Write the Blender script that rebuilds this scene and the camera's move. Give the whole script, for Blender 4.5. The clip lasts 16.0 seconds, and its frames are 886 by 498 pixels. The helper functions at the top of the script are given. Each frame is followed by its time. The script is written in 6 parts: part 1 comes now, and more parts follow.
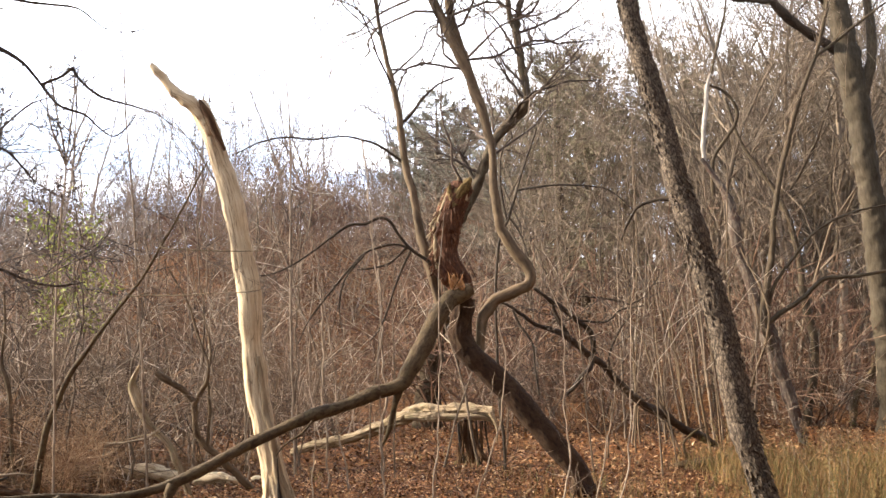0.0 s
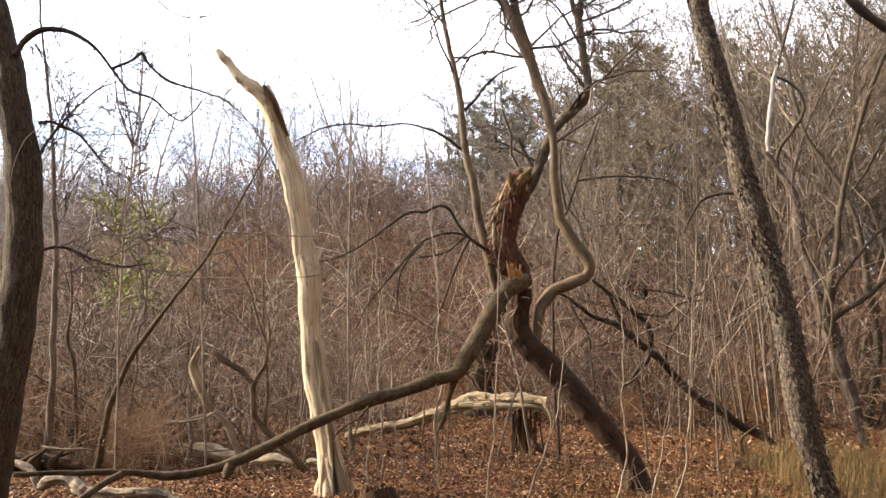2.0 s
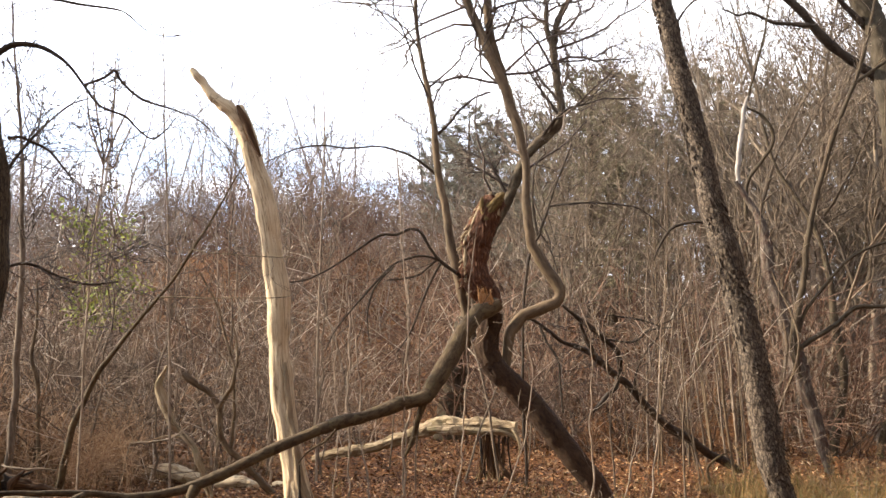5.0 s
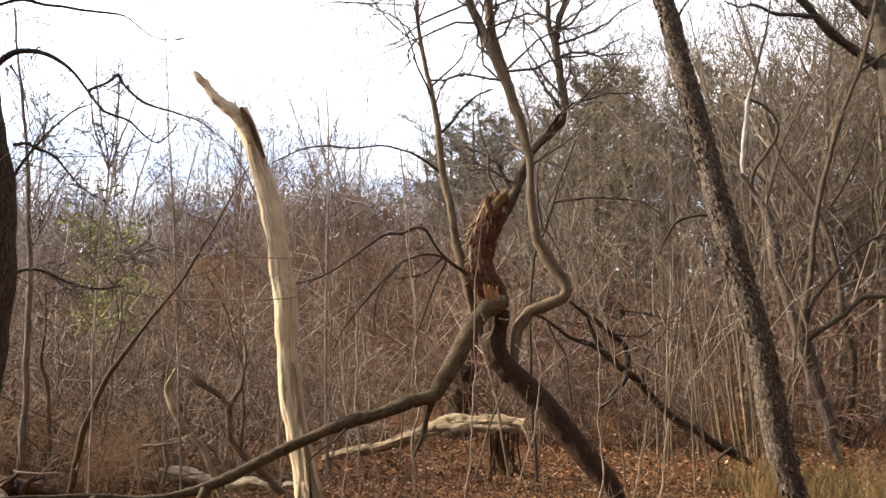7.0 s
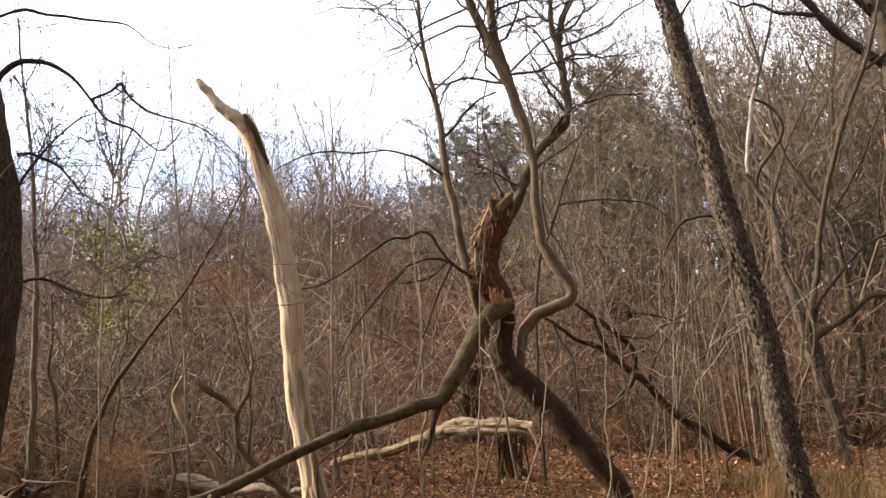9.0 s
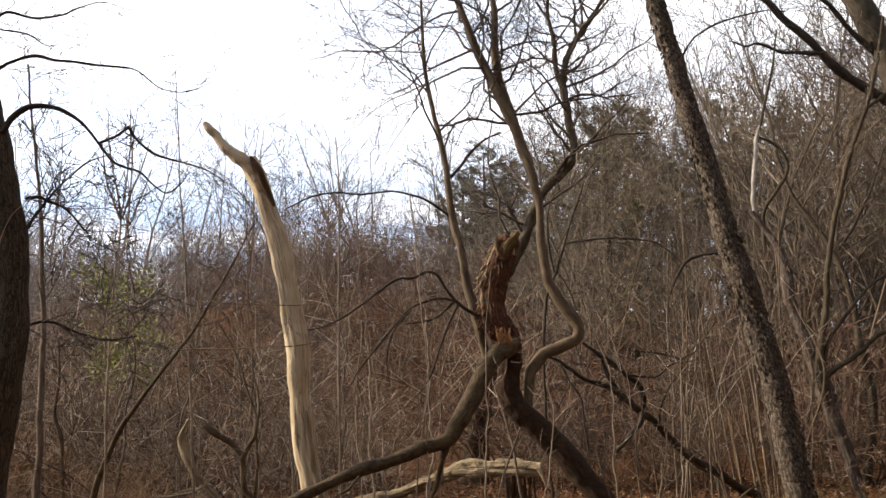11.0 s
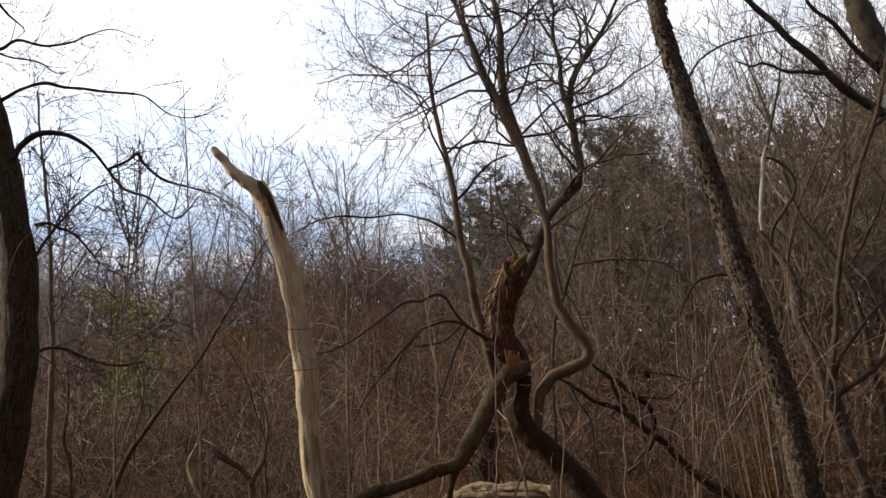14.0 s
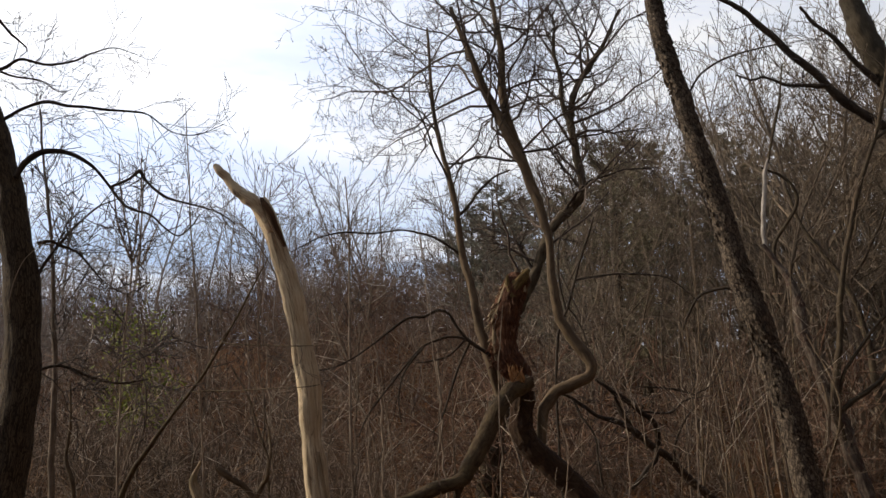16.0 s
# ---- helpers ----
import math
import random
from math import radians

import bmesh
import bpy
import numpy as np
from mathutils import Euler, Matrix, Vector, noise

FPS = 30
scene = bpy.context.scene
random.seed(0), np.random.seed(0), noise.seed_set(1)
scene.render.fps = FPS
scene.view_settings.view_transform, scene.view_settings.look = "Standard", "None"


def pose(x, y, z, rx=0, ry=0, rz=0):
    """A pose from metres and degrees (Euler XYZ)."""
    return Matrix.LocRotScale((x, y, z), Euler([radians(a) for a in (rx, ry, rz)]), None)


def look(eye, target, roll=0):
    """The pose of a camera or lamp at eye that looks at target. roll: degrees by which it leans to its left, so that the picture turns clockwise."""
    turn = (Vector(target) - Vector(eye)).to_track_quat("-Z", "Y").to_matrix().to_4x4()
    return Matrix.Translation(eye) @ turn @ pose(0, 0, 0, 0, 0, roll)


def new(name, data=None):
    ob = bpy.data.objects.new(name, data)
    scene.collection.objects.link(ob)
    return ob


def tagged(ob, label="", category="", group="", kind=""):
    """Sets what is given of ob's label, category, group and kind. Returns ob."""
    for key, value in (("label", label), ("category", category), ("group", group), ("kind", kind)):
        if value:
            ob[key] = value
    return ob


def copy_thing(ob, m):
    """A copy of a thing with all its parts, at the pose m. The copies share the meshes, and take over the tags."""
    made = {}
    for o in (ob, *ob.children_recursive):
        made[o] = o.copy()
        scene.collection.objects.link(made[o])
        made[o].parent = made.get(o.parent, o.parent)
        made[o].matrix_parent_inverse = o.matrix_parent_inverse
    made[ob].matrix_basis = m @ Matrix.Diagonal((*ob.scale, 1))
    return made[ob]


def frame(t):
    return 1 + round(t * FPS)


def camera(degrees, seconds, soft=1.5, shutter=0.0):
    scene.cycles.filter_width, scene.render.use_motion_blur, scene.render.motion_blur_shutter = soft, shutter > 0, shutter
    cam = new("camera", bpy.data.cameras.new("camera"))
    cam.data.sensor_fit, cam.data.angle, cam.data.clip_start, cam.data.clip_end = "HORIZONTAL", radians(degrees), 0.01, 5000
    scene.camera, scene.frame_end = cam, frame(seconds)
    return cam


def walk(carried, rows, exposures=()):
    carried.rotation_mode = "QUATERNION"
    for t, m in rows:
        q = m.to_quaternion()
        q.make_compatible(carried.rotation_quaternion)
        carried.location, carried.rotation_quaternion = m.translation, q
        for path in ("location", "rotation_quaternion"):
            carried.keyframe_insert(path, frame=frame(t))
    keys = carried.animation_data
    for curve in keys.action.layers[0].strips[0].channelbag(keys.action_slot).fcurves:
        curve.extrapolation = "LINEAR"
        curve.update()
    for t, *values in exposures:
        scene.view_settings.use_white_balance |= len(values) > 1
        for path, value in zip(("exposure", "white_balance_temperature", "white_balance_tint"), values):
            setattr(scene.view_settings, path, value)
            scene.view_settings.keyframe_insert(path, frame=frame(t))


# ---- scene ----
cam = camera(48.99, 16.0)
PATH = [
    (0.0, 0.000, 0.000, 1.600, 97.10, 0.00, 0.00),
    (0.5, 0.003, 0.006, 1.589, 97.16, -0.22, 0.44),
    (1.0, -0.014, 0.005, 1.610, 96.35, -0.78, 2.04),
    (1.5, -0.026, 0.009, 1.609, 96.99, -1.91, 3.30),
    (2.0, -0.046, 0.005, 1.607, 96.36, -1.64, 3.07),
    (2.5, -0.050, 0.005, 1.613, 96.65, -1.17, 2.41),
    (3.0, -0.058, 0.022, 1.607, 96.52, -0.36, 2.48),
    (3.5, -0.055, 0.018, 1.588, 94.69, -0.36, 4.21),
    (4.0, -0.026, 0.013, 1.590, 95.23, -0.15, 3.34),
    (4.5, -0.038, 0.007, 1.592, 97.18, -1.45, 2.69),
    (5.0, -0.036, 0.001, 1.616, 97.76, -2.45, 1.31),
    (7.5, -0.020, -0.013, 1.615, 97.49, -1.04, 2.15),
    (8.0, -0.014, -0.011, 1.624, 97.32, -0.73, 2.36),
    (10.5, -0.009, -0.006, 1.613, 99.63, -0.81, 2.20),
    (11.0, 0.009, -0.017, 1.614, 100.20, -0.36, 2.80),
    (11.5, 0.011, -0.013, 1.629, 100.57, -0.07, 3.28),
    (12.0, -0.012, -0.014, 1.635, 100.86, 0.13, 3.15),
    (12.5, 0.004, -0.015, 1.629, 100.89, 0.16, 3.40),
    (13.0, -0.005, -0.023, 1.640, 100.80, 0.20, 3.47),
    (13.5, -0.011, -0.014, 1.630, 101.05, 0.05, 3.29),
    (14.0, -0.002, -0.017, 1.632, 101.45, -0.01, 3.30),
    (14.5, -0.011, -0.018, 1.636, 101.67, 0.05, 3.25),
    (15.0, -0.000, -0.024, 1.647, 101.90, 0.23, 3.41),
    (15.5, 0.000, -0.028, 1.641, 102.13, 0.40, 3.46),
    (16.0, -0.004, -0.015, 1.634, 102.36, 0.32, 3.50),
]
EXPOSURE = [(0, 1.88), (1.0, 1.81), (2.0, 1.69), (3.5, 1.71), (4.0, 1.77), (5.0, 1.7), (8.0, 1.36), (10.5, 1.1), (11.0, 0.74), (12.0, 0.3), (13.0, 0.16), (16.0, -0.19)]
walk(cam, [(t, pose(*p)) for t, *p in PATH], EXPOSURE)

# ---- world and sun: hazy low sun to the left, a little ahead ----
SUN_ELEV, SUN_AHEAD = 28.0, 10.0
to_sun = Vector((-math.cos(radians(SUN_AHEAD)) * math.cos(radians(SUN_ELEV)), math.sin(radians(SUN_AHEAD)) * math.cos(radians(SUN_ELEV)), math.sin(radians(SUN_ELEV))))
world = bpy.data.worlds.new("sky")
scene.world = world
world.use_nodes = True
wn, wl = world.node_tree.nodes, world.node_tree.links
wn.clear()
sky = wn.new("ShaderNodeTexSky")
sky.sky_type, sky.sun_disc = "NISHITA", False
sky.sun_elevation, sky.sun_rotation = radians(SUN_ELEV), math.atan2(to_sun.x, to_sun.y)
sky.air_density, sky.dust_density, sky.ozone_density = 1.0, 2.0, 1.5
coord = wn.new("ShaderNodeTexCoord")
stretch = wn.new("ShaderNodeMapping")
stretch.inputs["Scale"].default_value = (1.3, 1.3, 6.0)
stretch.inputs["Location"].default_value = (0.35, 0.1, 0.4)
cloud = wn.new("ShaderNodeTexNoise")
cloud.inputs["Scale"].default_value, cloud.inputs["Detail"].default_value, cloud.inputs["Roughness"].default_value = 1.7, 7.0, 0.58
cover = wn.new("ShaderNodeValToRGB")
cover.color_ramp.elements[0].position, cover.color_ramp.elements[0].color = 0.32, (0.86, 0.86, 0.86, 1)
cover.color_ramp.elements[1].position, cover.color_ramp.elements[1].color = 0.54, (1, 1, 1, 1)
blue = wn.new("ShaderNodeBackground")
blue.inputs["Strength"].default_value = 0.1
white = wn.new("ShaderNodeBackground")
tint = wn.new("ShaderNodeValToRGB")
tint.color_ramp.elements[0].position, tint.color_ramp.elements[0].color = 0.36, (0.77, 0.84, 1.0, 1)
tint.color_ramp.elements[1].position, tint.color_ramp.elements[1].color = 0.56, (0.975, 0.975, 1.0, 1)
# thin cloud scatters the sunlight forwards: it is brightest round the sun and fades away from it
toward = wn.new("ShaderNodeVectorMath")
toward.operation = "DOT_PRODUCT"
toward.inputs[1].default_value = to_sun
near_sun = wn.new("ShaderNodeMapRange")
near_sun.inputs["From Min"].default_value, near_sun.inputs["From Max"].default_value = -0.6, 1.0
squared = wn.new("ShaderNodeMath")
squared.operation = "POWER"
squared.inputs[1].default_value = 1.5
glow = wn.new("ShaderNodeMath")
glow.operation = "MULTIPLY_ADD"
glow.inputs[1].default_value, glow.inputs[2].default_value = 1.5, 0.6
# low over the horizon the cloud breaks into streaks, with blue-grey sky between them
height = wn.new("ShaderNodeSeparateXYZ")
low = wn.new("ShaderNodeMapRange")
low.interpolation_type = "SMOOTHSTEP"
low.inputs["From Min"].default_value, low.inputs["From Max"].default_value = 0.34, 0.17
streaks = wn.new("ShaderNodeMapping")
streaks.inputs["Scale"].default_value, streaks.inputs["Location"].default_value = (2.4, 2.4, 13.0), (0.2, 0.0, 0.3)
bands = wn.new("ShaderNodeTexNoise")
bands.inputs["Scale"].default_value, bands.inputs["Detail"].default_value, bands.inputs["Roughness"].default_value = 1.6, 6.0, 0.55
broken = wn.new("ShaderNodeMapRange")
broken.inputs["From Min"].default_value, broken.inputs["From Max"].default_value = 0.36, 0.56
gap = wn.new("ShaderNodeMath")
gap.operation = "MULTIPLY"
clear = wn.new("ShaderNodeBackground")
clear.inputs["Color"].default_value, clear.inputs["Strength"].default_value = (0.48, 0.62, 0.86, 1), 1.25
mix_low = wn.new("ShaderNodeMixShader")
mix = wn.new("ShaderNodeMixShader")
out = wn.new("ShaderNodeOutputWorld")
wl.new(coord.outputs["Generated"], stretch.inputs["Vector"])
wl.new(coord.outputs["Generated"], toward.inputs[0])
wl.new(toward.outputs["Value"], near_sun.inputs["Value"])
wl.new(near_sun.outputs["Result"], squared.inputs[0])
wl.new(squared.outputs[0], glow.inputs[0])
wl.new(glow.outputs[0], white.inputs["Strength"])
wl.new(stretch.outputs["Vector"], cloud.inputs["Vector"])
wl.new(cloud.outputs["Fac"], cover.inputs["Fac"])
wl.new(cloud.outputs["Fac"], tint.inputs["Fac"])
wl.new(tint.outputs["Color"], white.inputs["Color"])
wl.new(sky.outputs["Color"], blue.inputs["Color"])
overhead = wn.new("ShaderNodeMapRange")
overhead.interpolation_type = "SMOOTHSTEP"
overhead.inputs["From Min"].default_value, overhead.inputs["From Max"].default_value = 0.5, 0.8
overhead.inputs["To Min"].default_value, overhead.inputs["To Max"].default_value = 1.0, 0.1
cloudy = wn.new("ShaderNodeMath")
cloudy.operation = "MULTIPLY"
wl.new(height.outputs["Z"], overhead.inputs["Value"])
wl.new(cover.outputs["Color"], cloudy.inputs[0])
wl.new(overhead.outputs["Result"], cloudy.inputs[1])
wl.new(cloudy.outputs[0], mix.inputs["Fac"])
wl.new(blue.outputs[0], mix.inputs[1])
wl.new(white.outputs[0], mix.inputs[2])
wl.new(coord.outputs["Generated"], height.inputs[0])
wl.new(height.outputs["Z"], low.inputs["Value"])
wl.new(coord.outputs["Generated"], streaks.inputs["Vector"])
wl.new(streaks.outputs["Vector"], bands.inputs["Vector"])
wl.new(bands.outputs["Fac"], broken.inputs["Value"])
wl.new(broken.outputs["Result"], gap.inputs[0])
wl.new(low.outputs["Result"], gap.inputs[1])
wl.new(gap.outputs[0], mix_low.inputs["Fac"])
wl.new(mix.outputs[0], mix_low.inputs[1])
wl.new(clear.outputs[0], mix_low.inputs[2])
wl.new(mix_low.outputs[0], out.inputs["Surface"])
sun = new("sun", bpy.data.lights.new("sun", "SUN"))
sun.data.energy, sun.data.angle, sun.data.color = 5.0, radians(1.0), (1.0, 0.84, 0.64)
sun.matrix_world = look(tuple(to_sun * 60), (0, 0, 0))


# ---- materials ----
def links_of(m):
    m.use_nodes = True
    nt = m.node_tree
    return nt.nodes, nt.links, nt.nodes["Principled BSDF"]


def ramp(nodes, links, fac, stops):
    r = nodes.new("ShaderNodeValToRGB")
    while len(r.color_ramp.elements) < len(stops):
        r.color_ramp.elements.new(0.5)
    for e, (at, c) in zip(r.color_ramp.elements, stops):
        e.position, e.color = at, (*c, 1)
    links.new(fac, r.inputs["Fac"])
    return r.outputs["Color"]


def mix_colour(nodes, links, a, b, fac, mode="MIX"):
    n = nodes.new("ShaderNodeMix")
    n.data_type, n.blend_type = "RGBA", mode
    for socket, value in ((n.inputs[0], fac), (n.inputs[6], a), (n.inputs[7], b)):
        if hasattr(value, "links"):
            links.new(value, socket)
        elif isinstance(value, tuple):
            socket.default_value = (*value, 1)
        else:
            socket.default_value = value
    return n.outputs[2]


def noise_node(nodes, links, vector, scale, detail=6.0, rough=0.6, distort=0.0):
    n = nodes.new("ShaderNodeTexNoise")
    n.inputs["Scale"].default_value, n.inputs["Detail"].default_value = scale, detail
    n.inputs["Roughness"].default_value, n.inputs["Distortion"].default_value = rough, distort
    links.new(vector, n.inputs["Vector"])
    return n.outputs["Fac"]


def scaled(nodes, links, vector, s):
    n = nodes.new("ShaderNodeMapping")
    n.inputs["Scale"].default_value = s
    links.new(vector, n.inputs["Vector"])
    return n.outputs["Vector"]


def bark(name, dark, mid, light, grain=(26, 26, 4), patch=2.2, bump=0.6, rough=0.88, moss=None, moss_at=0.62, plates=None, streak=None, streak_at=0.53, uneven=1.0):
    """Bark or bare wood; its grain follows the limb by the mesh attribute 'grain' (around, around, along)."""
    m = bpy.data.materials.new(name)
    nodes, links, bsdf = links_of(m)
    at = nodes.new("ShaderNodeAttribute")
    at.attribute_name = "grain"
    v = at.outputs["Vector"]
    fine = noise_node(nodes, links, scaled(nodes, links, v, grain), 1.0, 8.0, 0.65, 0.4)
    broad = noise_node(nodes, links, v, patch, 5.0, 0.6)
    col = ramp(nodes, links, fine, [(0.3, dark), (0.5, mid), (0.72, light)])
    tone = ramp(nodes, links, broad, [(0.3, (0.62, 0.6, 0.58)), (0.7, (1.25, 1.22, 1.2))])
    col = mix_colour(nodes, links, col, tone, uneven, "MULTIPLY")
    if plates:
        cells = nodes.new("ShaderNodeTexVoronoi")
        cells.feature = "DISTANCE_TO_EDGE"
        cells.inputs["Scale"].default_value = 1.0
        wavy = nodes.new("ShaderNodeVectorMath")
        wavy.operation = "ADD"
        warp = nodes.new("ShaderNodeTexNoise")
        warp.inputs["Scale"].default_value = 14.0
        links.new(v, warp.inputs["Vector"])
        small = nodes.new("ShaderNodeVectorMath")
        small.operation = "SCALE"
        small.inputs["Scale"].default_value = 0.06
        links.new(warp.outputs["Color"], small.inputs[0])
        links.new(v, wavy.inputs[0])
        links.new(small.outputs[0], wavy.inputs[1])
        links.new(scaled(nodes, links, wavy.outputs[0], plates), cells.inputs["Vector"])
        crack = ramp(nodes, links, cells.outputs["Distance"], [(0.02, (0.16, 0.15, 0.14)), (0.16, (1, 1, 1))])
        col = mix_colour(nodes, links, col, crack, 0.85, "MULTIPLY")
    if streak:
        long = noise_node(nodes, links, scaled(nodes, links, v, (9, 9, 0.9)), 1.0, 6.0, 0.6, 0.5)
        col = mix_colour(nodes, links, col, streak, ramp(nodes, links, long, [(streak_at, (0, 0, 0)), (streak_at + 0.12, (0.75, 0.75, 0.75))]))
        crack = noise_node(nodes, links, scaled(nodes, links, v, (22, 22, 0.8)), 1.0, 4.0, 0.5, 0.3)
        lines = ramp(nodes, links, crack, [(0.475, (1, 1, 1)), (0.497, (0.22, 0.17, 0.13)), (0.52, (1, 1, 1))])
        col = mix_colour(nodes, links, col, lines, 0.8, "MULTIPLY")
    if moss:
        spots = noise_node(nodes, links, v, patch * 2.7, 7.0, 0.7, 0.6)
        mask = ramp(nodes, links, spots, [(moss_at - 0.08, (0, 0, 0)), (moss_at + 0.06, (1, 1, 1))])
        col = mix_colour(nodes, links, col, moss, mask)
    links.new(col, bsdf.inputs["Base Color"])
    bsdf.inputs["Roughness"].default_value = rough
    bsdf.inputs["Specular IOR Level"].default_value = 0.25
    b = nodes.new("ShaderNodeBump")
    b.inputs["Strength"].default_value, b.inputs["Distance"].default_value = bump, 0.02
    links.new(fine, b.inputs["Height"])
    links.new(b.outputs["Normal"], bsdf.inputs["Normal"])
    return m


def twig_material(name, stops, rough=0.8):
    """Twigs, leaves and blades: each loose piece takes its own colour."""
    m = bpy.data.materials.new(name)
    nodes, links, bsdf = links_of(m)
    geo = nodes.new("ShaderNodeNewGeometry")
    col = ramp(nodes, links, geo.outputs["Random Per Island"], stops)
    pos = noise_node(nodes, links, geo.outputs["Position"], 0.9, 4.0)
    tone = ramp(nodes, links, pos, [(0.3, (0.75, 0.74, 0.72)), (0.7, (1.2, 1.18, 1.16))])
    links.new(mix_colour(nodes, links, col, tone, 1.0, "MULTIPLY"), bsdf.inputs["Base Color"])
    bsdf.inputs["Roughness"].default_value = rough
    bsdf.inputs["Specular IOR Level"].default_value = 0.25
    return m


GREY_BARK = bark("furrowed_grey_bark", (0.03, 0.021, 0.012), (0.076, 0.054, 0.031), (0.135, 0.1, 0.06), (60, 60, 5), 1.6, 0.9, plates=(52, 52, 4.5), uneven=0.6)
FLAKY_BARK = bark("flaky_dark_bark", (0.028, 0.02, 0.0145), (0.09, 0.069, 0.05), (0.235, 0.194, 0.147), (40, 40, 22), 3.5, 0.8, plates=(36, 36, 15), uneven=0.6)
TALL_BARK = bark("tall_tree_bark", (0.0208, 0.0152, 0.0088), (0.0424, 0.0328, 0.02), (0.0656, 0.0528, 0.0344), (20, 20, 5), 1.3, 0.4, moss=(0.044, 0.036, 0.02))
OLIVE_BARK = bark("olive_smooth_bark", (0.05, 0.034, 0.02), (0.104, 0.074, 0.045), (0.16, 0.119, 0.077), (20, 20, 5), 1.3, 0.4, moss=(0.1, 0.077, 0.043))
WOODS_BARK = bark("brown_forest_bark", (0.0212, 0.0145, 0.0085), (0.053, 0.0382, 0.0221), (0.0928, 0.0698, 0.0425), (22, 22, 5), 1.4, 0.6, moss=(0.0663, 0.0553, 0.0323))
LIMB_BARK = bark("grey_green_limb_bark", (0.026, 0.0165, 0.0085), (0.064, 0.0435, 0.0225), (0.114, 0.082, 0.046), (34, 34, 14), 3.0, 0.9, moss=(0.086, 0.063, 0.031), moss_at=0.57)
RED_WOOD = bark("red_brown_inner_bark", (0.02, 0.0078, 0.004), (0.07, 0.0275, 0.0125), (0.19, 0.09, 0.045), (70, 70, 5), 5.0, 1.0, moss=(0.085, 0.036, 0.0155))
RAW_WOOD = bark("fresh_orange_torn_wood", (0.2, 0.09, 0.033), (0.4, 0.22, 0.095), (0.56, 0.39, 0.22), (40, 40, 3), 5.0, 0.6)
PALE_WOOD = bark("bleached_barkless_wood", (0.36, 0.265, 0.16), (0.5, 0.4, 0.262), (0.59, 0.5, 0.36), (42, 42, 2.2), 1.5, 0.6, moss=(0.3, 0.21, 0.125), moss_at=0.68, streak=(0.27, 0.18, 0.1), streak_at=0.6, uneven=0.6)
LOG_WOOD = bark("weathered_log_wood", (0.15, 0.11, 0.066), (0.285, 0.222, 0.14), (0.42, 0.345, 0.235), (44, 44, 2.4), 1.7, 0.9, moss=(0.19, 0.155, 0.084), moss_at=0.6, streak=(0.17, 0.115, 0.064), streak_at=0.54)
# weathered brown wood, darkened too for the snag's shaded right side
SHADE_SIDE_WOOD = bark("brown_shade_side_wood", (0.12, 0.082, 0.046), (0.25, 0.19, 0.118), (0.36, 0.29, 0.19), (50, 50, 3), 2.5, 0.8, uneven=0.7)
GREY_WOOD = bark("grey_rotten_wood", (0.04, 0.0272, 0.016), (0.104, 0.0736, 0.0464), (0.192, 0.148, 0.1), (30, 30, 3), 2.0, 0.9)
BROWN_BARK = bark("dark_brown_rough_bark", (0.014, 0.0068, 0.0032), (0.035, 0.0175, 0.008), (0.066, 0.036, 0.0175), (34, 34, 16), 3.0, 1.0, moss=(0.048, 0.028, 0.013), moss_at=0.58, uneven=0.7)
MOSSY_WOOD = bark("mossy_rotten_top", (0.04, 0.026, 0.01), (0.12, 0.08, 0.028), (0.24, 0.17, 0.065), (40, 40, 14), 3.0, 1.0)
STUMP_WOOD = bark("brown_rotting_stump_wood", (0.0143, 0.00608, 0.00235), (0.0621, 0.0304, 0.0118), (0.146, 0.0798, 0.0342), (40, 40, 3), 2.0, 1.0)
DARK_BARK = bark("dark_thin_bark", (0.0176, 0.0128, 0.0088), (0.0384, 0.028, 0.0192), (0.072, 0.0544, 0.0384), (24, 24, 8), 2.0, 0.5)
BRANCH_WOOD = bark("bleached_branch_wood", (0.13, 0.1, 0.068), (0.25, 0.205, 0.15), (0.36, 0.31, 0.24), (44, 44, 3), 2.5, 0.9, moss=(0.12, 0.086, 0.052), moss_at=0.6, streak=(0.14, 0.1, 0.064), streak_at=0.52)
LOG_BARK = bark("brown_log_bark", (0.0526, 0.03, 0.0158), (0.173, 0.116, 0.0634), (0.323, 0.24, 0.144), (30, 30, 2.2), 2.0, 1.0, plates=(22, 22, 1.8))
YOUNG_BARK = bark("grey_brown_young_bark", (0.06, 0.045, 0.032), (0.125, 0.095, 0.068), (0.21, 0.166, 0.124), (30, 30, 6), 1.5, 0.3)
SAPLING_BARK = bark("pale_sapling_bark", (0.11, 0.08, 0.056), (0.22, 0.172, 0.128), (0.36, 0.3, 0.235), (30, 30, 6), 1.5, 0.3)
RAGGED_BARK = bark("ragged_grey_bark", (0.026, 0.018, 0.013), (0.075, 0.058, 0.044), (0.18, 0.15, 0.12), (30, 30, 5), 1.8, 0.9, moss=(0.05, 0.027, 0.019), moss_at=0.55, uneven=0.6)
WHITE_BARK = bark("white_bare_stem", (0.17, 0.149, 0.129), (0.289, 0.264, 0.232), (0.374, 0.348, 0.31), (20, 20, 5), 2.0, 0.3)
# dark rotten wood; also paints the shade in the snag's split foot
ROT_AND_SPLIT_SHADE = bark("dark_rotten_wood_and_split_shade", (0.0112, 0.0088, 0.0072), (0.028, 0.0208, 0.0152), (0.056, 0.044, 0.032), (28, 28, 4), 2.0, 0.8)
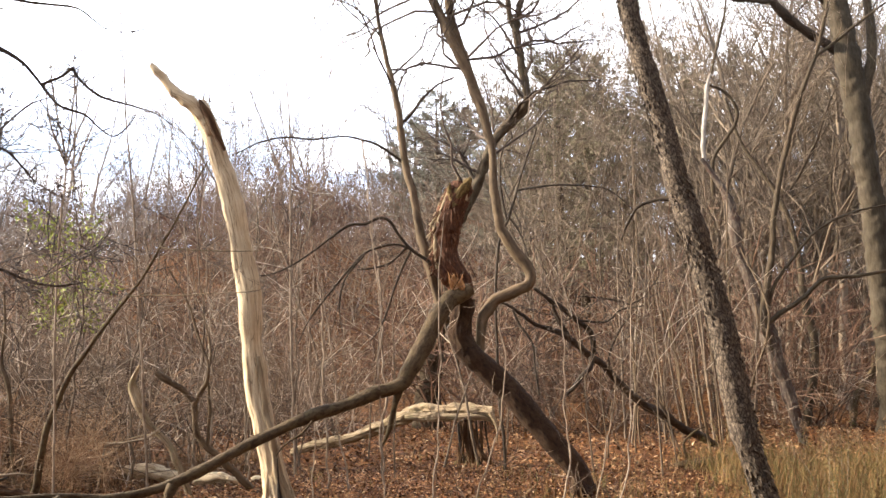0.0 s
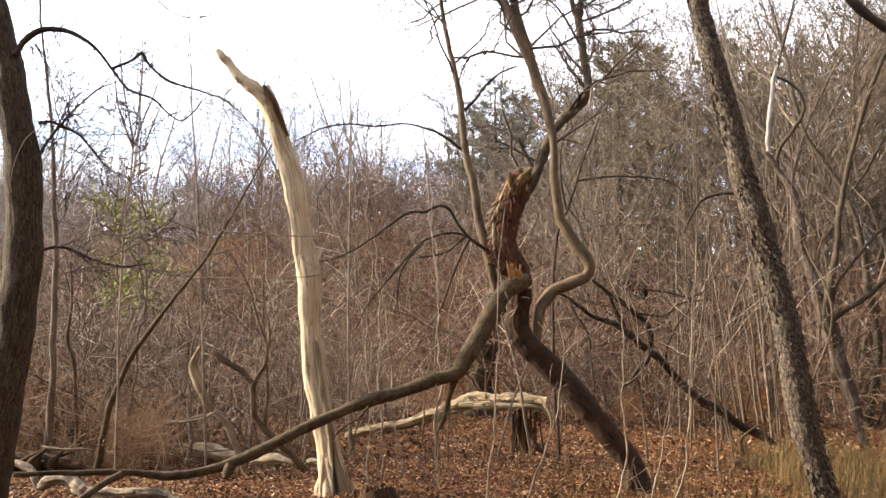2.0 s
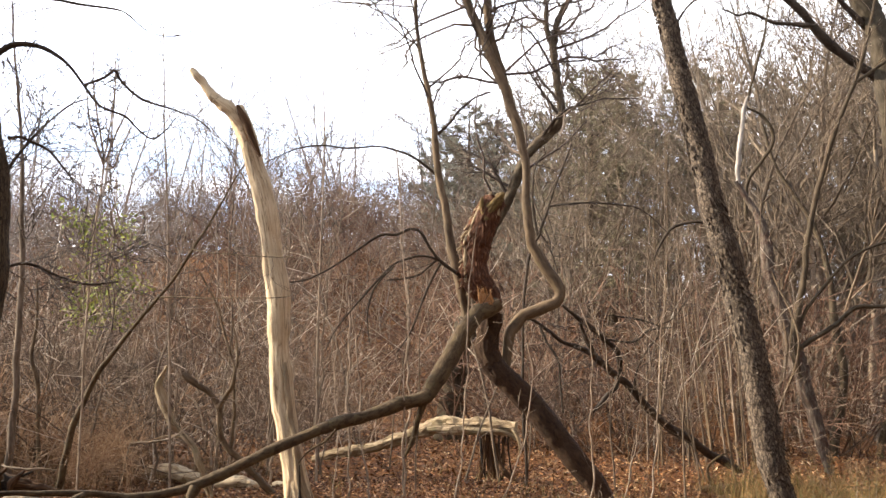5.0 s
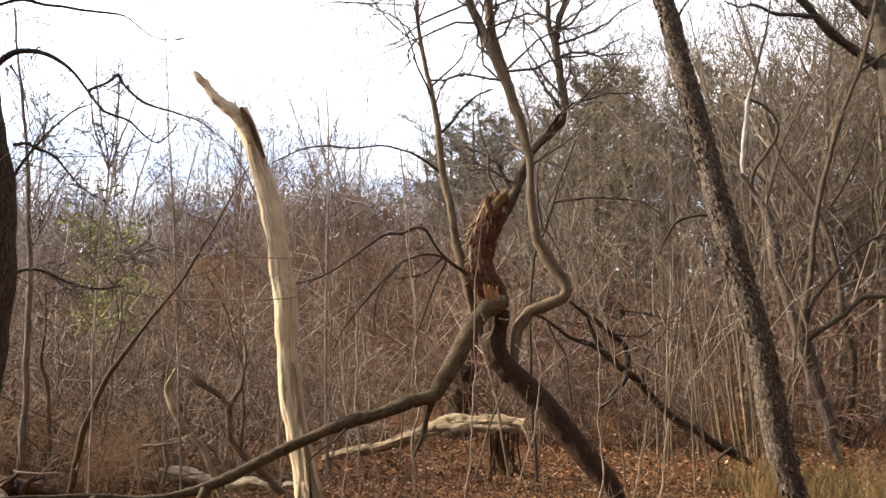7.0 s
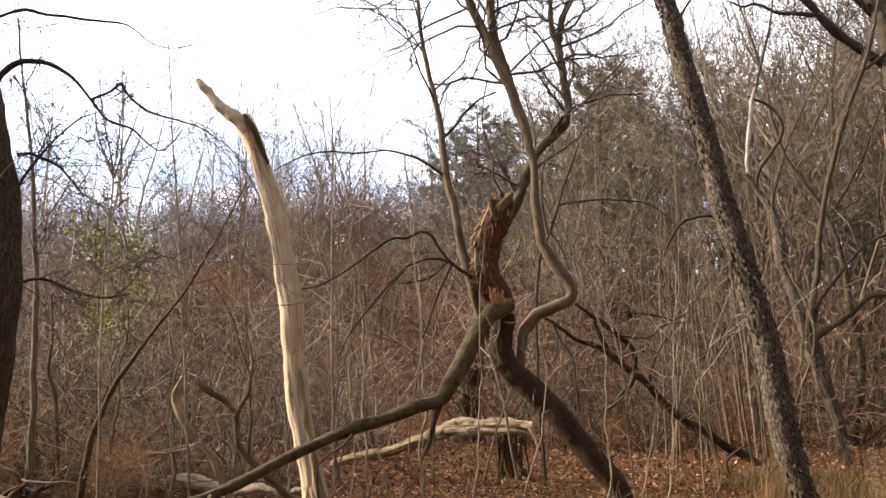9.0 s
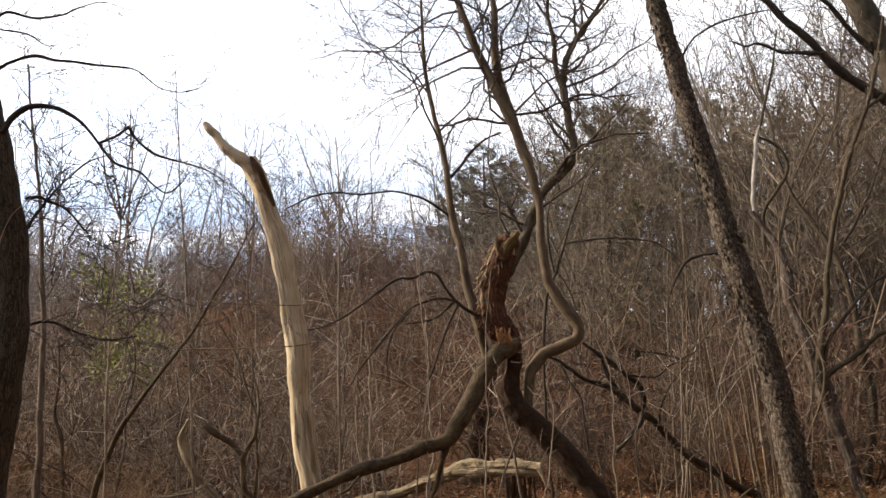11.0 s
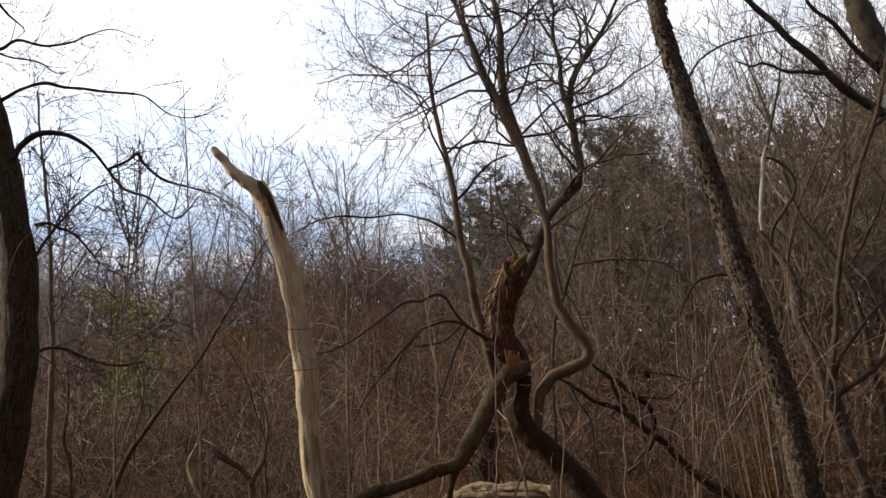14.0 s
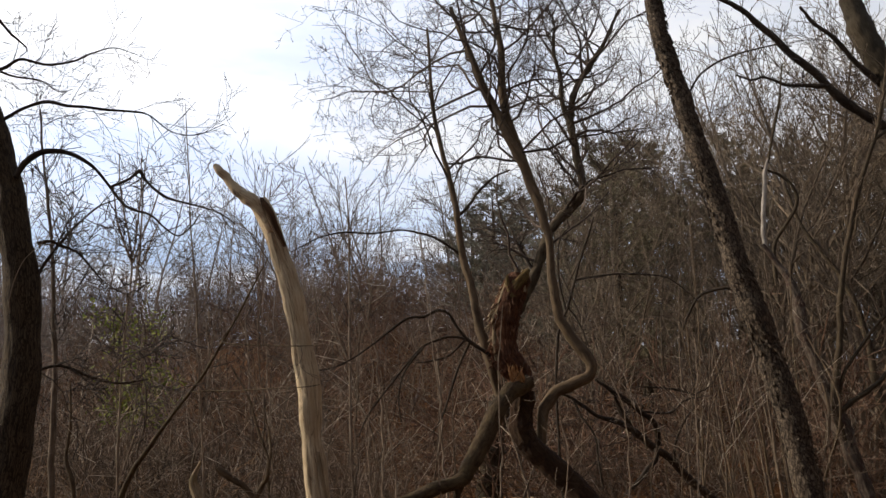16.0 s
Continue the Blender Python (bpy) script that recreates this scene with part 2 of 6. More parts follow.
NEAR_TWIGS = twig_material("pale_and_dark_bare_stems", [(0.0, (0.026, 0.016, 0.0105)), (0.4, (0.072, 0.046, 0.029)), (0.68, (0.132, 0.09, 0.06)), (0.85, (0.25, 0.19, 0.142)), (1.0, (0.5, 0.43, 0.355))])
BRUSH = twig_material("tan_and_rusty_brush", [(0.0, (0.0976, 0.048, 0.0249)), (0.4, (0.215, 0.12, 0.0631)), (0.75, (0.322, 0.211, 0.124)), (1.0, (0.468, 0.355, 0.24))])
TWIGS = twig_material("mixed_bare_twigs", [(0.0, (0.036, 0.024, 0.017)), (0.35, (0.092, 0.064, 0.043)), (0.7, (0.17, 0.128, 0.092)), (0.88, (0.27, 0.22, 0.17)), (1.0, (0.46, 0.4, 0.33))])
REDDISH_TWIGS = twig_material("reddish_bare_twigs", [(0.0, (0.048, 0.025, 0.017)), (0.5, (0.132, 0.072, 0.046)), (1.0, (0.215, 0.14, 0.094))])
FAR_TWIGS = twig_material("grey_far_twigs", [(0.0, (0.075, 0.061, 0.055)), (0.5, (0.15, 0.124, 0.111)), (1.0, (0.24, 0.207, 0.185))])
BARE_TWIGS = twig_material("brown_grey_bare_trees", [(0.0, (0.06, 0.045, 0.031)), (0.5, (0.135, 0.103, 0.073)), (1.0, (0.245, 0.195, 0.145))])
# the dark twigs' colour lightened for sunlit crowns; backlit ones keep the dark
SUNLIT_CROWN_TWIGS = twig_material("sunlit_brown_crown_twigs", [(0.0, (0.035, 0.025, 0.019)), (0.6, (0.075, 0.055, 0.043)), (1.0, (0.13, 0.1, 0.08))])
DARK_TWIGS = twig_material("dark_fine_twigs", [(0.0, (0.028, 0.0208, 0.017)), (1.0, (0.08, 0.0624, 0.0502))])
LEAVES = twig_material("fallen_brown_leaves", [(0.0, (0.02, 0.0075, 0.003)), (0.3, (0.068, 0.024, 0.0072)), (0.6, (0.145, 0.056, 0.0165)), (0.82, (0.25, 0.118, 0.043)), (0.93, (0.36, 0.22, 0.115)), (1.0, (0.46, 0.34, 0.21))])
GRASS = twig_material("dry_yellow_grass", [(0.0, (0.0595, 0.063, 0.017)), (0.25, (0.106, 0.0924, 0.0281)), (0.5, (0.162, 0.102, 0.0365)), (0.8, (0.23, 0.143, 0.062)), (1.0, (0.162, 0.0714, 0.0255))])
WEEDS = twig_material("tan_dead_weeds", [(0.0, (0.0707, 0.041, 0.0207)), (0.5, (0.153, 0.0928, 0.0485)), (1.0, (0.235, 0.164, 0.0923))])
GREEN_LEAVES = twig_material("yellow_green_leaves", [(0.0, (0.11, 0.15, 0.026)), (0.6, (0.22, 0.26, 0.05)), (1.0, (0.36, 0.36, 0.085))])
# needles of the far pines, paled and greyed in colour for haze
HAZED_NEEDLES = twig_material("haze_paled_far_needles", [(0.0, (0.1, 0.102, 0.08)), (0.5, (0.17, 0.168, 0.132)), (1.0, (0.26, 0.245, 0.195))])
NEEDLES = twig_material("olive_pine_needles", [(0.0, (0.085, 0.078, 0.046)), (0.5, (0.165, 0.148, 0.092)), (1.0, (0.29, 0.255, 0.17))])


def litter_ground():
    m = bpy.data.materials.new("leaf_litter_ground")
    nodes, links, bsdf = links_of(m)
    geo = nodes.new("ShaderNodeNewGeometry")
    p = geo.outputs["Position"]
    cells = nodes.new("ShaderNodeTexVoronoi")
    cells.inputs["Scale"].default_value = 14.0
    links.new(p, cells.inputs["Vector"])
    sep = nodes.new("ShaderNodeSeparateColor")
    links.new(cells.outputs["Color"], sep.inputs[0])
    leaf = ramp(nodes, links, sep.outputs[0], [(0.0, (0.022, 0.0085, 0.003)), (0.4, (0.064, 0.025, 0.0075)), (0.75, (0.115, 0.048, 0.015)), (1.0, (0.19, 0.1, 0.04))])
    soil = ramp(nodes, links, noise_node(nodes, links, p, 9.0, 8.0), [(0.3, (0.022, 0.0105, 0.0042)), (0.7, (0.058, 0.029, 0.0115))])
    bare = ramp(nodes, links, noise_node(nodes, links, p, 0.55, 5.0), [(0.58, (0, 0, 0)), (0.8, (0.6, 0.6, 0.6))])
    links.new(mix_colour(nodes, links, leaf, soil, bare), bsdf.inputs["Base Color"])
    bsdf.inputs["Roughness"].default_value = 0.9
    bsdf.inputs["Specular IOR Level"].default_value = 0.1
    b = nodes.new("ShaderNodeBump")
    b.inputs["Strength"].default_value, b.inputs["Distance"].default_value = 0.8, 0.03
    links.new(cells.outputs["Distance"], b.inputs["Height"])
    links.new(b.outputs["Normal"], bsdf.inputs["Normal"])
    return m


LITTER = litter_ground()


# ---- mesh helpers ----
def smooth_path(points, step):
    """A smooth curve through (x, y, z, radius) control points, sampled about every step metres."""
    p = np.array(points, float)
    p = np.vstack([2 * p[0] - p[1], p, 2 * p[-1] - p[-2]])
    rows = []
    for a, b, c, d in zip(p[:-3], p[1:-2], p[2:-1], p[3:]):
        n = max(1, int(np.linalg.norm(c[:3] - b[:3]) / step))
        t = (np.arange(n) / n)[:, None]
        rows.append(0.5 * (2 * b + (c - a) * t + (2 * a - 5 * b + 4 * c - d) * t * t + (3 * b - a - 3 * c + d) * t ** 3))
    rows.append(p[-2][None])
    q = np.vstack(rows)
    q[:, 3] = np.maximum(q[:, 3], 0.0015)
    return q


def relief(kind, x, y, s, r):
    """How far the surface stands out (metres), at (x, y) round the stem and s along it."""
    if kind == "plate":
        d, _ = noise.voronoi(Vector((x * 28, y * 28, s * 12)))
        lift = noise.cell(Vector((x * 9, y * 9, s * 5)))
        return 0.008 * min(1.0, (d[1] - d[0]) * 2.2) - 0.008 + 0.004 * lift + 0.01 * noise.noise(Vector((x * 5, y * 5, s * 1.3)))
    if kind == "furrow":
        n = noise.noise(Vector((x * 36, y * 36, s * 2.8)))
        return 0.008 * (0.3 - abs(n) * 2) + 0.012 * noise.noise(Vector((x * 4, y * 4, s * 1.1)))
    if kind == "bare":
        n = noise.noise(Vector((x * 11, y * 11, s * 0.8)))
        crack = max(0.0, abs(noise.noise(Vector((x * 9 + 5, y * 9, s * 0.55)))) - 0.02)
        return r * (0.10 * n - 0.16 * math.exp(-crack * 26)) + r * 0.10 * noise.noise(Vector((x * 2, y * 2, s * 1.9)))
    if kind == "split":
        return r * (0.17 * noise.noise(Vector((x * 16, y * 16, s * 1.3))) + 0.1 * noise.noise(Vector((x * 34, y * 34, s * 2.2))) + 0.13 * noise.noise(Vector((x * 5, y * 5, s * 3.2))) + 0.12 * noise.noise(Vector((x * 30, y * 30, s * 4))))
    if kind == "shaggy":
        return r * (0.13 * noise.noise(Vector((x * 34, y * 34, s * 4))) + 0.1 * noise.noise(Vector((x * 70, y * 70, s * 9))) + 0.12 * noise.noise(Vector((x * 7, y * 7, s * 4.5))) + 0.06 * noise.noise(Vector((x * 20, y * 20, s * 22))))
    if kind == "decayed":
        groove = abs(noise.noise(Vector((x * 15, y * 15, s * 1.1 + 4))))
        return r * (0.2 * noise.noise(Vector((x * 22, y * 22, s * 3.0))) - 0.32 * math.exp(-groove * 16) + 0.2 * noise.noise(Vector((x * 6, y * 6, s * 5))) + 0.14 * noise.noise(Vector((x * 40, y * 40, s * 24))) + 0.1 * noise.cell(Vector((x * 14, y * 14, s * 7))))
    if kind == "weathered":
        groove = abs(noise.noise(Vector((x * 10, y * 10, s * 0.6 + 4))))
        return r * (0.09 * noise.noise(Vector((x * 16, y * 16, s * 1.3))) + 0.07 * noise.noise(Vector((x * 45, y * 45, s * 4))) - 0.09 * math.exp(-groove * 24) + 0.12 * noise.noise(Vector((x * 5, y * 5, s * 3.2))))
    if kind == "mossy":
        return r * (0.06 * noise.noise(Vector((x * 12, y * 12, s * 6))) + 0.06 * noise.noise(Vector((x * 32, y * 32, s * 18))) + 0.06 * noise.noise(Vector((x * 3, y * 3, s * 2.4))))
    if kind == "ragged":
        return r * (0.2 * noise.noise(Vector((x * 12, y * 12, s * 1.6))) + 0.26 * noise.noise(Vector((x * 26, y * 26, s * 1.8))) + 0.12 * noise.noise(Vector((x * 4, y * 4, s * 1.3))))
    if kind == "jagged":
        return r * (0.34 * noise.noise(Vector((x * 16, y * 16, s * 9))) + 0.26 * noise.noise(Vector((x * 6, y * 6, s * 4))) - 0.08)
    if kind == "rough":
        return r * (0.16 * noise.noise(Vector((x * 12, y * 12, s * 5))) + 0.14 * noise.noise(Vector((x * 3, y * 3, s * 2.2))))
    return r * (0.06 * noise.noise(Vector((x * 8, y * 8, s * 3))) + 0.08 * noise.noise(Vector((x * 2, y * 2, s * 1.6))))


class Shape:
    """Collects tubes and small faces, and makes one mesh object of them."""

    def __init__(self):
        self.v, self.f, self.g, self.n = [], [], [], 0

    def add(self, verts, faces, grain=None):
        verts = np.asarray(verts, float)
        self.v.append(verts)
        self.g.append(verts if grain is None else np.asarray(grain, float))
        self.f.append(np.asarray(faces, int) + self.n)
        self.n += len(verts)

    def limb(self, points, sides=10, step=0.08, kind="smooth", flare=0.0, seed=0.0, cap=True, squash=1.0, wander=0.45):
        """A tapered stem through (x, y, z, radius) points, with uneven bark."""
        q = smooth_path(points, step)
        c, r = q[:, :3], q[:, 3].copy()
        run = np.concatenate([[0], np.cumsum(np.linalg.norm(np.diff(c, axis=0), axis=1))])
        for k in range(len(c)):
            at = Vector((run[k] * 1.6 + seed * 7.7, seed * 3.3, 1.0))
            c[k] += wander * (min(r[k], 0.05) + 0.016) * (np.array(noise.noise_vector(at)) + 0.5 * np.array(noise.noise_vector(at * 3.1)))
            r[k] *= 1 + 0.13 * noise.noise(at * 1.7)
        d = np.gradient(c, axis=0)
        d /= np.linalg.norm(d, axis=1)[:, None] + 1e-9
        ref = np.array([0.0, 1.0, 0.0]) if abs(d[0][1]) < 0.8 else np.array([1.0, 0, 0])
        s = np.concatenate([[0], np.cumsum(np.linalg.norm(np.diff(c, axis=0), axis=1))])
        rings, grains = [], []
        ang = np.arange(sides) * 2 * math.pi / sides
        for k in range(len(c)):
            u = ref - d[k] * ref.dot(d[k])
            u /= np.linalg.norm(u) + 1e-9
            w = np.cross(d[k], u)
            ref = u
            rad = np.full(sides, r[k])
            if flare:
                rad = rad * (1 + flare * math.exp(-s[k] / 0.22) * (1 + 0.55 * np.cos(ang * 5 + seed) + 0.25 * np.cos(ang * 3)))
            gx, gy = np.cos(ang) * r[k] + seed * 3.1, np.sin(ang) * r[k] + seed * 1.7
            if sides >= 7:
                rad = rad + np.array([relief(kind, gx[i], gy[i], s[k] + seed, r[k]) for i in range(sides)])
            rings.append(c[k] + rad[:, None] * (np.cos(ang)[:, None] * w * squash - np.sin(ang)[:, None] * u))
            grains.append(np.stack([gx, gy, np.full(sides, s[k] + seed)], 1))
        v, g = np.vstack(rings), np.vstack(grains)
        k, i = np.meshgrid(np.arange(len(c) - 1), np.arange(sides), indexing="ij")
        j = (i + 1) % sides
        quads = np.stack([k * sides + i, k * sides + j, (k + 1) * sides + j, (k + 1) * sides + i], -1).reshape(-1, 4)
        self.add(v, quads, g)
        if cap:
            for ring, centre, out_by in ((0, c[0], -0.2), (len(c) - 1, c[-1], 0.2)):
                base = ring * sides
                mid = centre + d[ring] * out_by * r[ring]
                i = np.arange(sides)
                a, b = (i, (i + 1) % sides) if out_by > 0 else ((i + 1) % sides, i)
                self.add(np.vstack([v[base:base + sides], mid]), np.stack([a, b, np.full(sides, sides), np.full(sides, sides)], 1), np.vstack([g[base:base + sides], g[base]]))
        return self

    def thin(self, lines, sides=3):
        """Many thin stems at once: lines of (n, 4) arrays, (x, y, z, radius)."""
        groups = {}
        for l in lines:
            groups.setdefault(len(l), []).append(l)
        for n, group in groups.items():
            q = np.array(group, float)
            c, r = q[..., :3], q[..., 3]
            d = np.gradient(c, axis=1)
            d /= np.linalg.norm(d, axis=2)[..., None] + 1e-9
            flat = np.abs(d[:, :1, 2:3]) > 0.8
            ref = np.where(flat, np.array([1.0, 0, 0]), np.array([0.0, 0, 1.0]))
            u = np.cross(d, np.broadcast_to(ref, d.shape))
            u /= np.linalg.norm(u, axis=2)[..., None] + 1e-9
            w = np.cross(d, u)
            ang = np.arange(sides) * 2 * math.pi / sides
            v = c[:, :, None] + r[:, :, None, None] * (np.cos(ang)[:, None] * u[:, :, None] + np.sin(ang)[:, None] * w[:, :, None])
            m = len(group)
            b, k, i = np.meshgrid(np.arange(m), np.arange(n - 1), np.arange(sides), indexing="ij")
            at = lambda kk, ii: b * n * sides + kk * sides + ii % sides
            self.add(v.reshape(-1, 3), np.stack([at(k, i), at(k, i + 1), at(k + 1, i + 1), at(k + 1, i)], -1).reshape(-1, 4))
        return self

    def make(self, name, material, parent=None, label="", smooth=True):
        v, g, f = np.vstack(self.v), np.vstack(self.g), np.vstack(self.f)
        if parent is not None:
            v = v - np.array(parent.matrix_basis.translation if parent.parent is None else parent.parent.matrix_basis.translation)
        tri = f[:, 2] == f[:, 3]
        counts = np.where(tri, 3, 4)
        loops = f.ravel()[(np.arange(4)[None] < counts[:, None]).ravel()]
        me = bpy.data.meshes.new(name)
        me.vertices.add(len(v))
        me.vertices.foreach_set("co", v.astype(np.float32).ravel())
        me.loops.add(len(loops))
        me.loops.foreach_set("vertex_index", loops.astype(np.int32))
        me.polygons.add(len(f))
        me.polygons.foreach_set("loop_start", np.concatenate([[0], np.cumsum(counts)[:-1]]).astype(np.int32))
        me.polygons.foreach_set("loop_total", counts.astype(np.int32))
        me.polygons.foreach_set("use_smooth", np.full(len(f), smooth))
        me.update(calc_edges=True)
        me.attributes.new("grain", "FLOAT_VECTOR", "POINT").data.foreach_set("vector", g.astype(np.float32).ravel())
        me.materials.append(material)
        ob = new(name, me)
        ob.parent = parent
        if label:
            ob["label"] = label
        return ob


def thing(name, at, label, category, group="", kind=""):
    ob = new(name)
    ob.matrix_basis = Matrix.Translation(at)
    ob.empty_display_size = 0.2
    return tagged(ob, label, category, group, kind)


def ground_z(x, y):
    x, y = np.asarray(x, float), np.asarray(y, float)
    near = 0.05 * np.sin(x * 0.7 + 1.3) * np.sin(y * 0.55) + 0.03 * np.sin(x * 1.9 + y * 1.3)
    far = np.clip((y - 34) / 46.0, 0, 1)
    hill = 10.6 + 1.5 * np.sin(x * 0.045 + 2.2) + 0.8 * np.sin(x * 0.13 + 2.0) + 0.45 * np.sin(x * 0.37 + 0.5)
    return near * np.clip(1 - np.abs(y - 10) / 60, 0.2, 1) + hill * far * far * (3 - 2 * far)


def grow(lines, rng, p, d, length, r, level, kids, spread, ratio=0.62, lift=0.10, wiggle=0.16, segs=(6, 5, 4, 3), thin_to=0.35, least=0.0018):
    """A branching stem as lines of (x, y, z, radius); kids: shoots from each stem, level by level."""
    n = segs[min(level, len(segs) - 1)]
    p, d = np.array(p, float), np.array(d, float)
    d /= np.linalg.norm(d)
    row, ways = [(*p, r)], [d]
    for k in range(1, n + 1):
        d = d + rng.normal(0, wiggle, 3) + np.array([0, 0, lift])
        d /= np.linalg.norm(d)
        p = p + d * length / n
        row.append((*p, max(least, r * (1 - (1 - thin_to) * k / n))))
        ways.append(d)
    row = np.array(row)
    lines.append(row)
    if level < len(kids):
        count = max(1, int(round(kids[level] * rng.uniform(0.75, 1.25))))
        for i in range(count):
            f = (0.22 if level == 0 else 0.12) + (0.98 - 0.2) * (i + rng.uniform(0, 1)) / count
            f = min(f, 0.98) * n
            k = int(f)
            at = row[k] + (row[k + 1] - row[k]) * (f - k)
            side = np.cross(ways[k], rng.normal(0, 1, 3))
            side /= np.linalg.norm(side) + 1e-9
            a = radians(spread) * rng.uniform(0.6, 1.35)
            grow(lines, rng, at[:3], ways[k] * math.cos(a) + side * math.sin(a), length * ratio * rng.uniform(0.55, 1.15) * (1.15 - 0.5 * f / n), max(least, at[3] * 0.55), level + 1, kids, spread, ratio, lift, wiggle, segs, thin_to, least)


def placed(template, x, y, z, turn, size, lean=(0.0, 0.0), thick=1.0):
    """The lines of a template, turned, scaled and set down at (x, y, z)."""
    ca, sa = math.cos(turn), math.sin(turn)
    done = []
    for l in template:
        a, b, h = l[:, 0] * size, l[:, 1] * size, l[:, 2] * size
        done.append(np.stack([x + a * ca - b * sa + h * lean[0], y + a * sa + b * ca + h * lean[1], z + h, l[:, 3] * size * thick], 1))
    return done


# ---- ground ----
def graded(lo, fine_lo, fine_hi, hi, step, growth=1.22):
    mid = list(np.arange(fine_lo, fine_hi + 1e-6, step))
    a, s = [fine_lo], step
    while a[-1] > lo:
        s *= growth
        a.append(a[-1] - s)
    b, s = [fine_hi], step
    while b[-1] < hi:
        s *= growth
        b.append(b[-1] + s)
    return np.array(a[:0:-1] + mid + b[1:])


def ground():
    xs, ys = graded(-1500, -12, 12, 1500, 0.25), graded(-1500, 4, 24, 1500, 0.25)
    X, Y = np.meshgrid(xs, ys)
    Z = ground_z(X, Y)
    rough = np.array([noise.noise(Vector((x * 1.7, y * 1.7, 3.0))) for x, y in zip(X.ravel(), Y.ravel())]).reshape(X.shape)
    Z = Z + 0.03 * rough
    n = len(xs)
    k, i = np.meshgrid(np.arange(len(ys) - 1), np.arange(n - 1), indexing="ij")
    s = Shape()
    s.add(np.stack([X, Y, Z], -1).reshape(-1, 3), np.stack([k * n + i, k * n + i + 1, (k + 1) * n + i + 1, (k + 1) * n + i], -1).reshape(-1, 4))
    tagged(s.make("ground", LITTER), "forest floor covered in brown fallen leaves and bare soil", "ground", kind="structure")


ground()

# ---- the foreground trees, snags and logs; each ..._line is a centre line of (x, y, z, radius) in metres ----
rng = np.random.default_rng(11)


def spray(lines, path, every, length, r, kids, spread=55, lift=0.08, start=0.1, wiggle=0.2, least=0.0022):
    """Side shoots along a limb."""
    q = smooth_path(path, every)
    for k in range(int(len(q) * start), len(q) - 1):
        d = q[k + 1, :3] - q[k, :3]
        d = d / (np.linalg.norm(d) + 1e-9)
        side = np.cross(d, rng.normal(0, 1, 3))
        side /= np.linalg.norm(side) + 1e-9
        a = radians(spread) * rng.uniform(0.6, 1.3)
        grow(lines, rng, q[k, :3], d * math.cos(a) + side * math.sin(a), length * rng.uniform(0.5, 1.3), min(r, max(least, q[k, 3] * 0.6)), 0, kids, 48, 0.6, lift, wiggle, (5, 4, 3), 0.4, least)


left_trunk_line = [(-4.57, 8.62, -0.07, 0.210), (-4.55, 8.63, 0.15, 0.195), (-4.53, 8.64, 0.45, 0.190), (-4.51, 8.66, 0.96, 0.191), (-4.45, 8.68, 1.47, 0.169), (-4.43, 8.70, 1.99, 0.164), (-4.44, 8.73, 2.52, 0.164), (-4.50, 8.75, 3.05, 0.160), (-4.58, 8.77, 3.60, 0.153), (-4.73, 8.79, 4.15, 0.158), (-4.95, 8.81, 4.72, 0.169), (-5.21, 8.84, 5.29, 0.154), (-5.43, 8.86, 5.88, 0.141), (-5.65, 8.89, 6.65, 0.124), (-5.80, 8.92, 7.56, 0.103)]
left_arch_line = [(-4.64, 8.72, 4.34, 0.030), (-4.58, 8.73, 4.47, 0.028), (-4.46, 8.74, 4.57, 0.026), (-4.34, 8.76, 4.61, 0.026), (-4.19, 8.77, 4.60, 0.024), (-4.05, 8.78, 4.53, 0.019), (-3.92, 8.80, 4.44, 0.017), (-3.76, 8.82, 4.25, 0.015), (-3.62, 8.84, 4.08, 0.013), (-3.53, 8.85, 4.03, 0.013), (-3.35, 8.86, 3.97, 0.011), (-3.22, 8.88, 3.85, 0.009), (-3.08, 8.89, 3.77, 0.008), (-2.95, 8.91, 3.88, 0.007), (-2.88, 8.92, 3.99, 0.004)]
left_arch2_line = [(-3.72, 8.77, 4.23, 0.013), (-3.56, 8.80, 4.32, 0.013), (-3.47, 8.82, 4.40, 0.015), (-3.41, 8.84, 4.31, 0.013), (-3.23, 8.89, 4.16, 0.013), (-3.07, 8.92, 4.11, 0.010), (-2.86, 8.96, 4.06, 0.009), (-2.71, 8.99, 4.01, 0.008), (-2.57, 9.02, 3.91, 0.005)]
left_b1_line = [(-5.20, 8.78, 4.75, 0.029), (-4.90, 8.83, 4.97, 0.023), (-4.71, 8.87, 5.10, 0.019), (-4.50, 8.90, 5.17, 0.019), (-4.28, 8.94, 5.13, 0.017), (-3.95, 8.99, 5.11, 0.013), (-3.66, 9.03, 5.10, 0.011), (-3.50, 9.06, 5.06, 0.008), (-3.28, 9.09, 4.89, 0.006), (-3.03, 9.13, 4.86, 0.005), (-2.76, 9.18, 4.99, 0.003)]
left_b2_line = [(-5.32, 8.78, 5.37, 0.025), (-4.97, 8.87, 5.53, 0.019), (-4.88, 8.90, 5.61, 0.015), (-4.79, 8.92, 5.65, 0.015), (-4.54, 8.98, 5.60, 0.013), (-4.30, 9.03, 5.66, 0.011), (-4.15, 9.07, 5.75, 0.008), (-3.94, 9.12, 5.83, 0.006), (-3.71, 9.18, 5.77, 0.004)]
left_b3_line = [(-5.17, 8.78, 5.61, 0.016), (-4.96, 8.85, 5.48, 0.012), (-4.81, 8.91, 5.44, 0.010), (-4.61, 8.97, 5.43, 0.008), (-4.45, 9.03, 5.33, 0.006), (-4.33, 9.08, 5.37, 0.004)]
